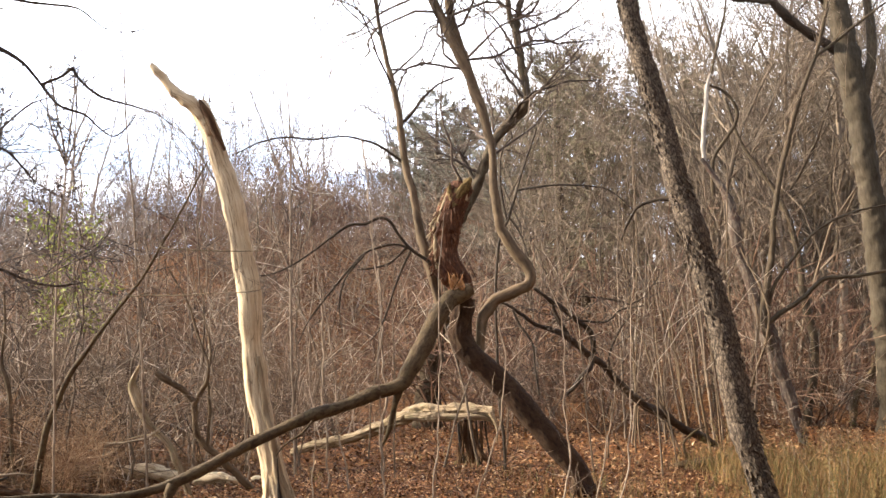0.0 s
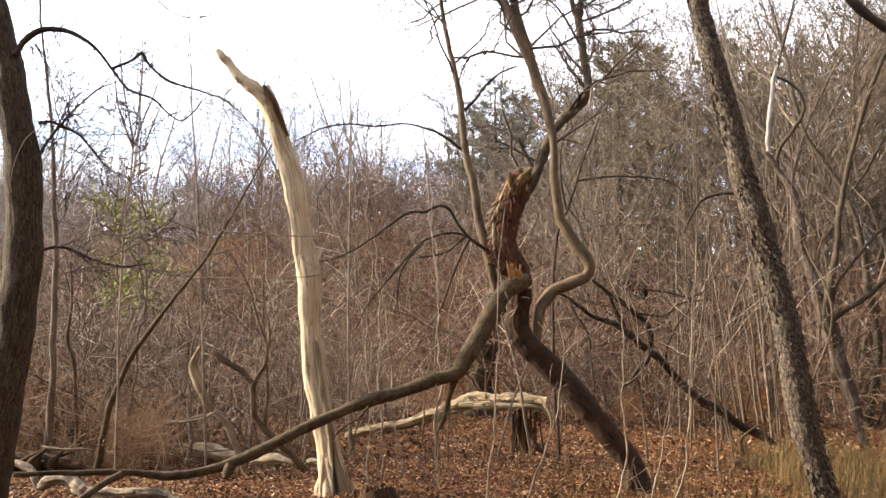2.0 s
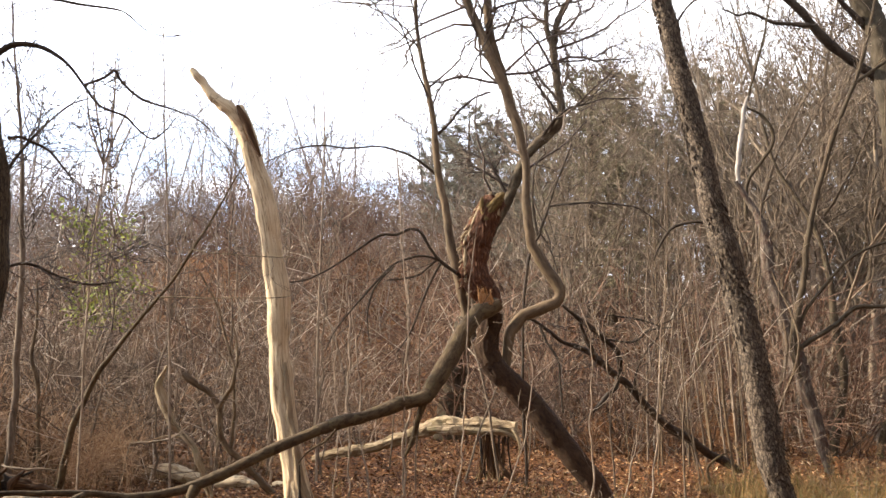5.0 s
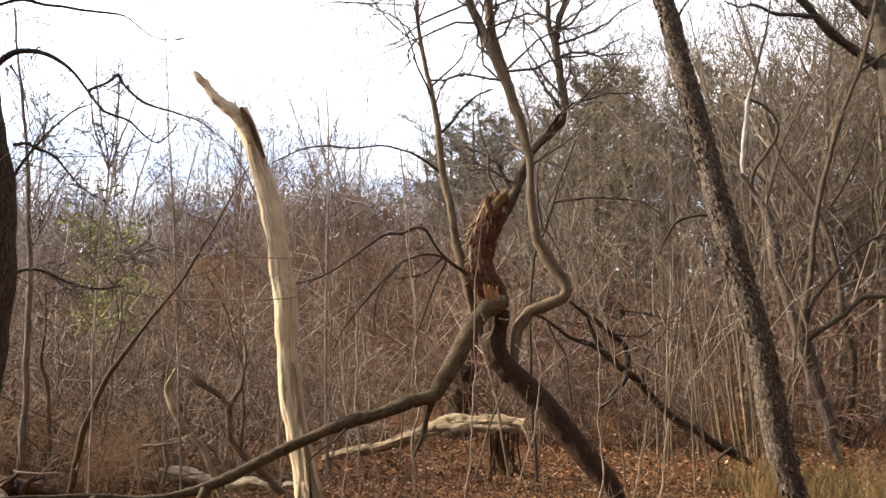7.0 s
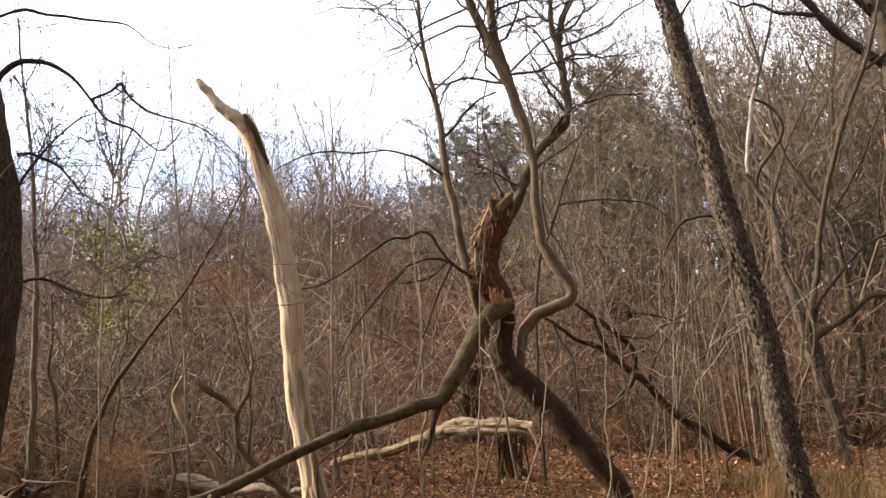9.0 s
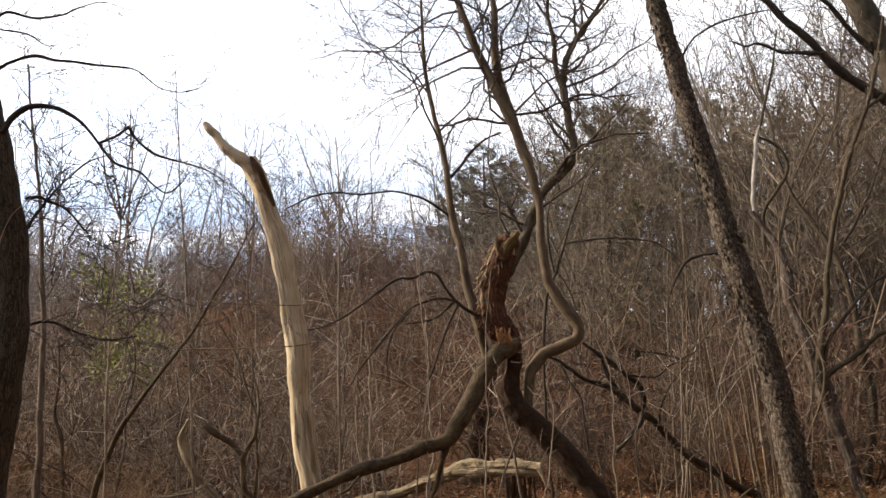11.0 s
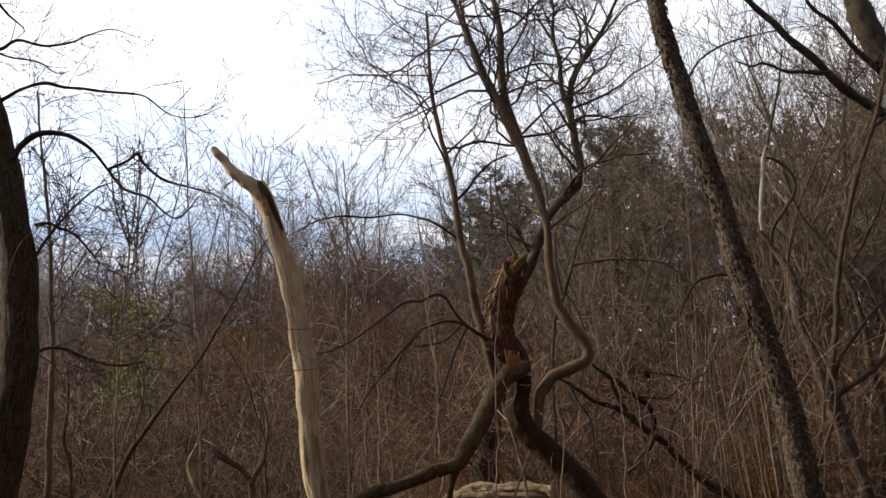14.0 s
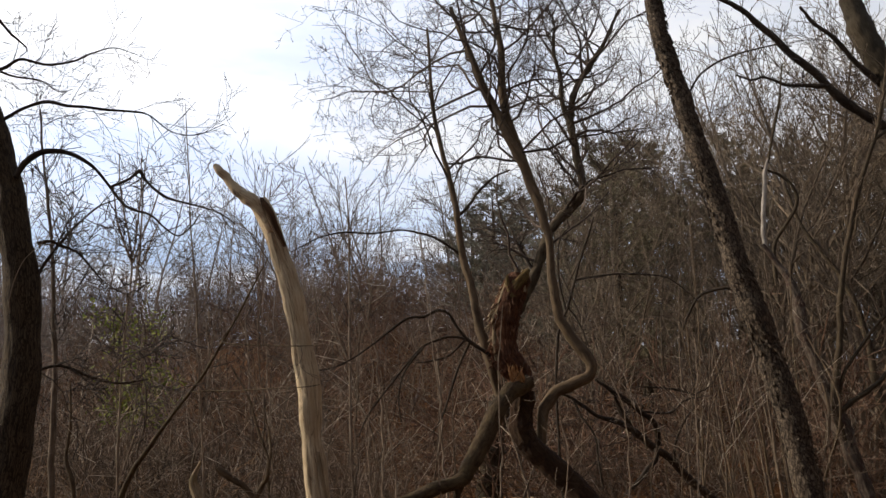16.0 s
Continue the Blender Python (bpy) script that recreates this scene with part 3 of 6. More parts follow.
left_b4_line = [(-5.23, 8.88, 6.27, 0.019), (-5.01, 8.97, 5.99, 0.013), (-4.90, 9.01, 5.89, 0.011), (-4.82, 9.04, 5.80, 0.006), (-4.92, 9.08, 5.73, 0.004)]
lb1_line = [(-4.43, 8.82, 3.71, 0.023), (-4.33, 8.88, 3.74, 0.018), (-4.24, 8.94, 3.70, 0.016), (-4.13, 9.02, 3.65, 0.013), (-4.02, 9.11, 3.53, 0.011), (-3.92, 9.22, 3.38, 0.008)]
lb2_line = [(-4.32, 8.82, 2.48, 0.015), (-4.22, 8.90, 2.53, 0.015), (-4.10, 8.99, 2.52, 0.013), (-3.93, 9.12, 2.44, 0.012), (-3.71, 9.27, 2.40, 0.011), (-3.48, 9.42, 2.45, 0.008)]
lb3_line = [(-4.40, 8.82, 3.39, 0.018), (-4.36, 8.89, 3.54, 0.015), (-4.28, 8.99, 3.73, 0.013), (-4.17, 9.10, 3.95, 0.011), (-4.03, 9.22, 4.16, 0.008), (-3.87, 9.32, 4.27, 0.005)]
pale_shoot_a_line = [(-4.5, 8.56, 3.0, 0.0048), (-4.48, 8.5, 3.12, 0.0042), (-4.37, 8.45, 3.43, 0.0036), (-4.13, 8.4, 3.67, 0.0033), (-3.97, 8.35, 3.96, 0.0024), (-3.85, 8.3, 4.16, 0.0018)]
lb4_line = [(-4.79, 8.82, 3.72, 0.020), (-4.93, 8.86, 3.95, 0.018), (-5.10, 8.89, 4.10, 0.015), (-5.26, 8.92, 4.20, 0.010)]


def left_tree():
    trunk = left_trunk_line
    ob = thing("furrowed_tree", trunk[0][:3], "stout living tree with furrowed grey-brown bark and knots", "tree")
    Shape().limb(trunk, 64, 0.03, "furrow", 0.12, 1.0).make("trunk", GREY_BARK, ob)
    arms = [left_arch_line, left_arch2_line, left_b1_line, left_b2_line, left_b3_line, left_b4_line]
    for k, arm in enumerate(arms):
        Shape().limb(arm, 9, 0.03, "rough", 0, 2.0 + k).make("branch", DARK_BARK, ob)
    lines = []
    for arm in arms[:2]:
        spray(lines, arm, 0.11, 0.6, 0.0035, (4, 2), 50, 0.03, 0.1, 0.12)
    for arm in arms[2:]:
        spray(lines, arm, 0.11, 0.62, 0.004, (5, 2), 52, 0.02, 0.05, 0.12)
    Shape().thin(lines).make("crown", DARK_TWIGS, ob, "fine dark hanging twigs")
    q = smooth_path(trunk, 0.05)
    for h, side, size in ((1.98, -0.06, 0.5), (1.17, -0.03, 1.25), (0.86, 0.10, 0.4), (0.58, 0.06, 0.55)):
        c = min(q, key=lambda row: abs(row[2] - h))
        scar = []
        for k in range(6):
            a = -math.pi / 2 + side * 3 + size * (k / 5 - 0.5) * 1.5
            scar.append((c[0] + math.cos(a) * c[3] * 0.98, c[1] + math.sin(a) * c[3] * 0.98, h + 0.05 * size * (k / 5) ** 2 - 0.02 * size, 0.045 * size * (0.35 + 0.9 * math.sin(math.pi * min(0.95, 0.12 + k / 5.6)))))
        Shape().limb(scar, 12, 0.015, "jagged", 0, h).make("knot", GREY_BARK, ob, "rough healed branch scar")
    for k, arm in enumerate((lb1_line, lb2_line, lb3_line, lb4_line)):
        Shape().limb(arm, 8, 0.03, "rough", 0, 8.0 + k).make("branch", DARK_BARK, ob)
        lines = []
        spray(lines, arm, 0.09, 0.75, 0.007, (5, 3), 58, 0.02, 0.03, 0.2, 0.0046)
        tagged(Shape().thin(lines).make("spray", DARK_TWIGS, ob), kind="stuff")
    for k, arm in enumerate((pale_shoot_a_line,)):
        Shape().limb(arm, 7, 0.03, "smooth", 0, 14.0 + k).make("shoot", SAPLING_BARK, ob, "thin pale shoot growing from the trunk")


left_tree()


snag_line = [(-1.88, 11.52, -0.1, 0.197), (-1.89, 11.52, 0.04, 0.186), (-1.93, 11.52, 0.27, 0.157), (-2.01, 11.52, 0.66, 0.14), (-2.11, 11.52, 1.06, 0.129), (-2.19, 11.52, 1.46, 0.126), (-2.25, 11.52, 1.86, 0.117), (-2.28, 11.52, 2.2, 0.124), (-2.32, 11.52, 2.61, 0.134), (-2.41, 11.52, 3.09, 0.127), (-2.51, 11.52, 3.53, 0.13), (-2.63, 11.52, 3.92, 0.127), (-2.72, 11.52, 4.16, 0.124), (-2.81, 11.52, 4.44, 0.12), (-2.92, 11.52, 4.69, 0.117), (-2.99, 11.52, 4.82, 0.107)]
snag_ridge_line = [(-1.75, 11.37, -0.05, 0.07), (-1.79, 11.38, 0.16, 0.065), (-1.88, 11.39, 0.42, 0.058), (-1.95, 11.40, 0.71, 0.05), (-2.03, 11.41, 1.07, 0.042), (-2.1, 11.41, 1.4, 0.035), (-2.16, 11.42, 1.75, 0.02)]
snag_tip_line = [(-2.80, 11.44, 4.38, 0.053), (-2.91, 11.42, 4.65, 0.100), (-3.03, 11.41, 4.79, 0.093), (-3.18, 11.40, 4.89, 0.080), (-3.32, 11.39, 5.01, 0.063), (-3.42, 11.39, 5.12, 0.060), (-3.49, 11.38, 5.20, 0.050), (-3.54, 11.38, 5.25, 0.030)]
snag_slab_line = [(-2.61, 11.33, 4.19, 0.023), (-2.69, 11.33, 4.36, 0.040), (-2.76, 11.33, 4.54, 0.046), (-2.84, 11.33, 4.69, 0.046), (-2.89, 11.33, 4.78, 0.030), (-2.92, 11.33, 4.82, 0.013)]


def pale_snag():
    trunk = snag_line
    ob = thing("dead_snag", trunk[0][:3], "tall bleached barkless dead snag with broken bent tip", "dead tree")
    Shape().limb(trunk, 52, 0.02, "weathered", 0.28, 4.0, wander=0.25).make("trunk", PALE_WOOD, ob)
    # the ridge carries the right side's shade in its brown colour
    Shape().limb(snag_ridge_line, 14, 0.02, "decayed", 0, 4.4).make("ridge", SHADE_SIDE_WOOD, ob, "brown weathered ridge, also darkened as the snag's shaded side")
    Shape().limb(snag_tip_line, 14, 0.02, "jagged", 0, 5.0).make("broken_tip", PALE_WOOD, ob)
    Shape().limb(snag_slab_line, 10, 0.03, "rough", 0, 6.0).make("bark_strip", STUMP_WOOD, ob, "dark strip of bark left on the wood")
    x, y, z, r = trunk[0]
    for k, (a, h, wide) in enumerate(((-2.85, 0.35, 0.05), (-2.3, 0.6, 0.045), (-1.85, 0.3, 0.05), (-1.1, 0.5, 0.04), (-0.7, 0.3, 0.05), (-0.25, 0.45, 0.05))):
        cx, cy = math.cos(a), math.sin(a)
        prong = [(x + cx * r * 1.25, y + cy * r * 1.25, z - 0.1, wide), (x + cx * r * 1.02, y + cy * r * 1.02, z + 0.08, wide * 0.95), (x - 0.02 + cx * r * 0.8, y + cy * r * 0.8, z + h * 0.6, wide * 0.8), (x - 0.05 + cx * r * 0.6, y + cy * r * 0.6, z + h, wide * 0.4)]
        Shape().limb(prong, 10, 0.05, "rough", 0, k).make("buttress", LOG_WOOD if k in (3, 5) else PALE_WOOD, ob)
    # solid dark strip in place of the shade inside the split
    hollow = [(x + 0.06, y - r * 1.06, z - 0.05, 0.05), (x + 0.04, y - r * 1.02, z + 0.14, 0.034), (x + 0.01, y - r * 0.96, z + 0.36, 0.016), (x - 0.02, y - r * 0.9, z + 0.7, 0.006)]
    Shape().limb(hollow, 8, 0.05, "rough", 0, 3.3).make("hollow", ROT_AND_SPLIT_SHADE, ob, "dark strip for the shade in the split foot")


pale_snag()


broken_line = [(0.31, 12.57, 1.84, 0.146), (0.23, 12.57, 2.04, 0.153), (0.23, 12.58, 2.30, 0.146), (0.25, 12.58, 2.52, 0.146), (0.19, 12.59, 2.74, 0.168), (0.06, 12.59, 2.92, 0.197), (0.03, 12.60, 3.11, 0.172), (0.02, 12.60, 3.29, 0.168), (0.03, 12.60, 3.44, 0.190), (0.11, 12.61, 3.66, 0.172), (0.17, 12.61, 3.81, 0.168), (0.23, 12.62, 3.95, 0.154), (0.25, 12.62, 4.04, 0.139)]
broken_low_line = [(1.88, 12.52, -0.08, 0.141), (1.78, 12.52, 0.12, 0.136), (1.64, 12.53, 0.42, 0.146), (1.29, 12.54, 0.83, 0.149), (0.87, 12.55, 1.33, 0.149), (0.48, 12.56, 1.7, 0.147), (0.26, 12.56, 1.9, 0.136)]
base_r1_line = [(1.72, 12.42, 0.18, 0.079), (1.86, 12.32, 0.01, 0.064), (2.00, 12.26, -0.05, 0.043), (2.09, 12.22, -0.09, 0.021)]
base_r2_line = [(1.67, 12.42, 0.25, 0.086), (1.65, 12.32, 0.04, 0.068), (1.66, 12.25, -0.12, 0.043), (1.64, 12.22, -0.18, 0.021)]
knob_line = [(0.17, 12.52, 3.8, 0.062), (0.21, 12.52, 3.87, 0.086), (0.27, 12.52, 3.95, 0.086), (0.33, 12.52, 4.03, 0.055), (0.37, 12.52, 4.09, 0.019)]
knob2_line = [(0.14, 12.47, 3.70, 0.050), (0.08, 12.47, 3.85, 0.039), (0.07, 12.47, 3.95, 0.027), (0.08, 12.47, 4.02, 0.011)]
bare_strip_line = [(-0.08, 12.46, 2.89, 0.019), (-0.10, 12.47, 3.09, 0.022), (-0.11, 12.48, 3.28, 0.024), (-0.11, 12.49, 3.42, 0.030), (-0.05, 12.50, 3.59, 0.027), (0.00, 12.50, 3.74, 0.024), (0.06, 12.51, 3.89, 0.022), (0.10, 12.52, 3.98, 0.011)]
hang_line = [(0.34, 12.37, 2.64, 0.091), (0.22, 12.32, 2.56, 0.116), (0.04, 12.23, 2.42, 0.116), (-0.18, 12.07, 2.04, 0.112), (-0.37, 11.90, 1.66, 0.105), (-0.50, 11.80, 1.44, 0.089), (-0.80, 11.67, 1.32, 0.081), (-1.19, 11.50, 1.19, 0.077), (-1.57, 11.33, 1.07, 0.071), (-1.82, 11.21, 0.95, 0.067), (-2.29, 10.97, 0.70, 0.061), (-2.74, 10.72, 0.46, 0.060), (-2.96, 10.61, 0.37, 0.057), (-3.23, 10.47, 0.31, 0.047), (-3.50, 10.33, 0.28, 0.045), (-3.81, 10.17, 0.32, 0.033), (-4.31, 9.90, 0.33, 0.028), (-4.80, 9.62, 0.32, 0.021)]
hang_prop_line = [(-3.82, 9.92, 0.32, 0.039), (-3.90, 9.72, 0.26, 0.036), (-3.99, 9.46, 0.17, 0.033), (-4.07, 9.18, 0.06, 0.032), (-4.11, 8.92, -0.04, 0.028)]
hang_stub_line = [(-2.82, 10.37, 0.41, 0.060), (-2.86, 10.34, 0.33, 0.048), (-2.87, 10.32, 0.28, 0.030)]
hang_drop_line = [(-0.50, 11.82, 1.41, 0.055), (-0.57, 11.82, 1.20, 0.038), (-0.61, 11.82, 1.03, 0.036), (-0.66, 11.82, 0.86, 0.030), (-0.73, 11.82, 0.69, 0.014)]
hang_twig_line = [(-1.48, 11.12, 1.03, 0.013), (-1.59, 11.09, 0.89, 0.013), (-1.69, 11.06, 0.83, 0.011), (-1.79, 11.04, 0.75, 0.010), (-1.86, 11.02, 0.65, 0.006)]
br1_line = [(-0.04, 12.60, 2.90, 0.022), (-0.21, 12.55, 3.02, 0.022), (-0.43, 12.49, 3.16, 0.022), (-0.58, 12.43, 3.34, 0.018), (-0.68, 12.39, 3.50, 0.018), (-0.83, 12.35, 3.54, 0.018), (-1.00, 12.30, 3.45, 0.016), (-1.18, 12.26, 3.44, 0.016), (-1.46, 12.18, 3.23, 0.014), (-1.69, 12.11, 3.04, 0.012), (-1.93, 12.03, 2.86, 0.010), (-2.19, 11.96, 2.76, 0.009), (-2.42, 11.90, 2.74, 0.007)]
br2_line = [(-0.43, 12.50, 3.17, 0.018), (-0.58, 12.47, 3.21, 0.016), (-0.76, 12.43, 3.19, 0.016), (-1.01, 12.38, 3.08, 0.014), (-1.22, 12.32, 2.85, 0.014), (-1.49, 12.23, 2.49, 0.012), (-1.69, 12.16, 2.20, 0.011), (-1.79, 12.10, 1.93, 0.007)]
br2c_line = [(-0.42, 12.50, 3.14, 0.016), (-0.57, 12.44, 2.79, 0.014), (-0.68, 12.39, 2.46, 0.013), (-0.78, 12.34, 2.17, 0.011), (-0.92, 12.30, 1.95, 0.007)]
br2d_line = [(-0.47, 12.50, 3.17, 0.015), (-0.68, 12.42, 2.97, 0.013), (-0.90, 12.36, 2.89, 0.011), (-1.09, 12.30, 2.86, 0.007)]
br2e_line = [(-1.00, 12.30, 3.05, 0.014), (-1.12, 12.28, 2.91, 0.012), (-1.26, 12.26, 2.70, 0.011), (-1.31, 12.23, 2.38, 0.009), (-1.26, 12.20, 2.06, 0.007)]
br3_line = [(-0.46, 12.92, 4.24, 0.021), (-0.59, 12.87, 4.42, 0.018), (-0.89, 12.78, 4.60, 0.015), (-1.12, 12.73, 4.66, 0.015), (-1.34, 12.67, 4.69, 0.013), (-1.70, 12.58, 4.63, 0.012), (-2.07, 12.50, 4.63, 0.012), (-2.35, 12.43, 4.56, 0.010), (-2.57, 12.37, 4.45, 0.009), (-2.74, 12.32, 4.34, 0.006)]
br4_line = [(-0.55, 12.92, 4.95, 0.022), (-0.38, 12.92, 5.12, 0.019), (-0.26, 12.92, 5.30, 0.019), (-0.06, 12.92, 5.48, 0.015), (0.16, 12.92, 5.58, 0.011)]
elbow_line = [(0.48, 12.67, 1.65, 0.062), (0.49, 12.73, 2.20, 0.070), (0.58, 12.75, 2.38, 0.078), (0.70, 12.77, 2.53, 0.078), (0.86, 12.79, 2.59, 0.082), (1.11, 12.82, 2.69, 0.074), (1.16, 12.84, 2.83, 0.074), (1.11, 12.85, 2.96, 0.075), (1.01, 12.87, 3.11, 0.071), (0.88, 12.90, 3.33, 0.067), (0.76, 12.93, 3.56, 0.064), (0.70, 12.97, 4.01, 0.055), (0.69, 13.00, 4.26, 0.053), (0.65, 13.05, 4.74, 0.059), (0.41, 13.14, 5.56, 0.075), (0.25, 13.17, 5.90, 0.075), (-0.10, 13.26, 6.72, 0.065), (-0.30, 13.31, 7.24, 0.056), (-0.48, 13.37, 7.76, 0.043), (-0.67, 13.42, 8.29, 0.030)]
elbow_fork_line = [(0.46, 13.18, 5.31, 0.052), (0.36, 13.28, 5.84, 0.047), (0.21, 13.37, 6.30, 0.053), (0.12, 13.42, 6.58, 0.058), (0.08, 13.51, 7.05, 0.058), (0.06, 13.59, 7.53, 0.053), (0.01, 13.67, 8.03, 0.043), (-0.08, 13.78, 8.64, 0.032)]
left_stem_line = [(0.05, 12.72, 2.20, 0.045), (-0.10, 12.74, 2.64, 0.056), (-0.19, 12.77, 3.05, 0.061), (-0.29, 12.78, 3.36, 0.059), (-0.38, 12.81, 3.89, 0.054), (-0.50, 12.84, 4.28, 0.048), (-0.57, 12.86, 4.75, 0.046), (-0.61, 12.88, 5.10, 0.041), (-0.71, 12.90, 5.58, 0.036), (-0.82, 12.93, 5.98, 0.033), (-0.91, 12.96, 6.54, 0.028), (-0.96, 12.98, 7.12, 0.023), (-1.00, 13.02, 7.78, 0.016)]


def broken_tree():
    trunk = broken_line
    ob = thing("broken_tree", (1.88, 12.5, 0.0), "leaning broken tree with red-brown peeled trunk and snapped limb", "tree")
    Shape().limb(broken_low_line, 40, 0.022, "mossy", 0.25, 7.4).make("trunk", BROWN_BARK, ob, "dark brown leaning trunk")
    for k, p in enumerate((base_r1_line, base_r2_line)):
        Shape().limb(p, 12, 0.03, "jagged", 0, 7.45 + k).make("root", BROWN_BARK, ob)
    Shape().limb(knob_line, 28, 0.012, "decayed", 0, 7.6).make("mossy_top", MOSSY_WOOD, ob, "mossy yellow-green rotten top")
    Shape().limb(knob2_line, 12, 0.025, "jagged", 0, 7.7).make("mossy_top", MOSSY_WOOD, ob)
    # section under the hanging limb: its shade is put into the darker bark
    Shape().limb(trunk[:4], 48, 0.016, "shaggy", 0, 7.05).make("trunk", BROWN_BARK, ob, "dark brown shaggy bark below the tear, dark also for shade")
    peeled = Shape().limb(trunk[3:], 56, 0.014, "shaggy", 0, 7.0).make("peeled_trunk", RED_WOOD, ob, "red-brown peeled wood with a jagged top")
    # the pale colour also carries the sunlight on the trunk's left edge
    Shape().limb(bare_strip_line, 12, 0.02, "jagged", 0, 7.2).make("bare_strip", LOG_WOOD, peeled, "pale frayed bare wood, standing also for the sunlit left edge")
    x, y, z, r = trunk[-1]
    for k in range(6):
        a = rng.uniform(0, 6.28)
        cx, cy = x + math.cos(a) * r * 0.7, y + math.sin(a) * r * 0.7
        h = rng.uniform(0.02, 0.1)
        Shape().limb([(cx, cy, z - 0.25, 0.035), (cx, cy, z, 0.035), (cx + rng.normal(0, 0.02), cy, z + h, 0.008)], 7, 0.05, "rough", 0, k).make("splinter", LOG_WOOD if k % 2 else GREY_WOOD, peeled)
    hang = hang_line
    limb = Shape().limb(hang, 30, 0.02, "mossy", 0, 8.0).make("hanging_limb", LIMB_BARK, ob, "long grey-green limb snapped and hanging to the ground")
    Shape().limb(hang_prop_line, 12, 0.05, "smooth", 0, 8.5).make("side_limb", LIMB_BARK, limb)
    Shape().limb(hang_stub_line, 10, 0.04, "rough", 0, 8.6).make("stub", LIMB_BARK, limb)
    Shape().limb(hang_drop_line, 9, 0.04, "rough", 0, 8.7).make("dead_branch", LIMB_BARK, limb)
    Shape().limb(hang_twig_line, 8, 0.04, "rough", 0, 8.8).make("dead_branch", LIMB_BARK, limb)
    bx, by, bz = hang[0][:3]
    for k in range(44):
        sx, sz = bx - 0.15 + rng.uniform(-0.11, 0.07), bz + rng.uniform(0.0, 0.14)
        Shape().limb([(sx + 0.04, by - 0.11, sz - 0.09, 0.011), (sx, by - 0.16, sz, 0.009), (sx - rng.uniform(-0.03, 0.05), by - 0.18, sz + rng.uniform(0.02, 0.09), 0.002)], 7, 0.05, "rough", 0, k).make("torn_fibre", RAW_WOOD, peeled, "bright orange torn wood")
    for k in range(90):
        q = smooth_path(trunk, 0.05)
        c = q[int(len(q) * rng.uniform(0.42, 0.97))]
        a = rng.uniform(-3.5, -2.2) if k % 4 else rng.uniform(-2.2, -0.4)
        cx, cy = c[0] + math.cos(a) * c[3], c[1] + math.sin(a) * c[3]
        w, drop = rng.uniform(0.007, 0.016), rng.uniform(0.02, 0.07)
        Shape().limb([(cx, cy, c[2] + 0.05, w * 0.7), (cx + math.cos(a) * 0.015, cy - 0.012, c[2] + 0.015, w), (cx + math.cos(a) * rng.uniform(0.03, 0.06), cy - 0.03, c[2] - drop * 0.5, w * 0.8), (cx + math.cos(a) * rng.uniform(0.0, 0.08), cy - 0.045, c[2] - drop, 0.003)], 7, 0.02, "jagged", 0, k).make("bark_strip", (RED_WOOD, LOG_WOOD, RED_WOOD, STUMP_WOOD)[k % 4], peeled)
    limbs = (br1_line, br2_line, br2c_line, br2d_line, br2e_line, br3_line, br4_line)
    elbow, fork, stem = elbow_line, elbow_fork_line, left_stem_line
    Shape().limb(elbow, 18, 0.06, "smooth", 0, 9.0).make("crooked_stem", OLIVE_BARK, ob, "olive-grey stem with a sharp elbow")
    Shape().limb(fork, 12, 0.06, "smooth", 0, 9.3).make("stem_fork", OLIVE_BARK, ob)
    Shape().limb(stem, 14, 0.06, "smooth", 0, 9.5).make("upright_stem", OLIVE_BARK, ob)
    lines = []
    for k, p in enumerate(limbs):
        Shape().limb(p, 8, 0.05, "rough", 0, 9.7 + k).make("branch", DARK_BARK, ob)
        spray(lines, p, 0.25, 0.5, 0.0045, (3, 2), 50, 0.05, 0.1)
    for path, start, n, left in ((elbow, 0.6, 15, 0.5), (fork, 0.1, 13, 0.35), (stem, 0.55, 14, 0.72)):
        q = smooth_path(path, 0.1)
        for k in range(n):
            u = (k + rng.uniform(0, 0.9)) / n
            f = min(int(len(q) * (start + (0.99 - start) * u)), len(q) - 2)
            p = q[f]
            d = q[f + 1, :3] - p[:3]
            d /= np.linalg.norm(d)
            side = np.array([-1.0 if rng.uniform() < left else 1.0, rng.uniform(-0.7, 0.7), rng.uniform(-0.35, 0.55)])
            grow(lines, rng, p[:3], d * rng.uniform(0.15, 0.6) + side * rng.uniform(0.6, 1.0), rng.uniform(1.5, 3.0) * (1.1 - 0.3 * u), min(0.024, p[3] * 0.5), 0, (8, 5, 2), 54, 0.5, 0.04, 0.3, (9, 5, 3, 2), 0.3, 0.0026)
    Shape().thin(lines).make("crown", SUNLIT_CROWN_TWIGS, ob, "bare crown of fine grey-brown branches")


broken_tree()


back_dark_line = [(-0.47, 26.52, -0.38, 0.354), (-0.44, 26.49, -0.04, 0.308), (-0.38, 26.35, 1.33, 0.283), (-0.30, 26.26, 2.24, 0.259), (-0.04, 26.16, 3.30, 0.213), (0.11, 26.05, 4.35, 0.189), (0.23, 25.97, 5.26, 0.166), (0.65, 25.88, 6.00, 0.113), (1.05, 25.79, 6.87, 0.112), (1.32, 25.71, 7.65, 0.104), (1.65, 25.65, 8.06, 0.112), (2.05, 25.60, 8.41, 0.111), (2.26, 25.56, 8.82, 0.096), (2.17, 25.49, 9.49, 0.089), (2.06, 25.42, 10.16, 0.081), (1.99, 25.36, 10.75, 0.081), (2.02, 25.32, 11.20, 0.074), (2.19, 25.26, 11.71, 0.059), (2.53, 25.20, 12.22, 0.066), (2.87, 25.14, 12.72, 0.051), (3.12, 25.08, 13.23, 0.036), (3.41, 25.02, 13.80, 0.022)]
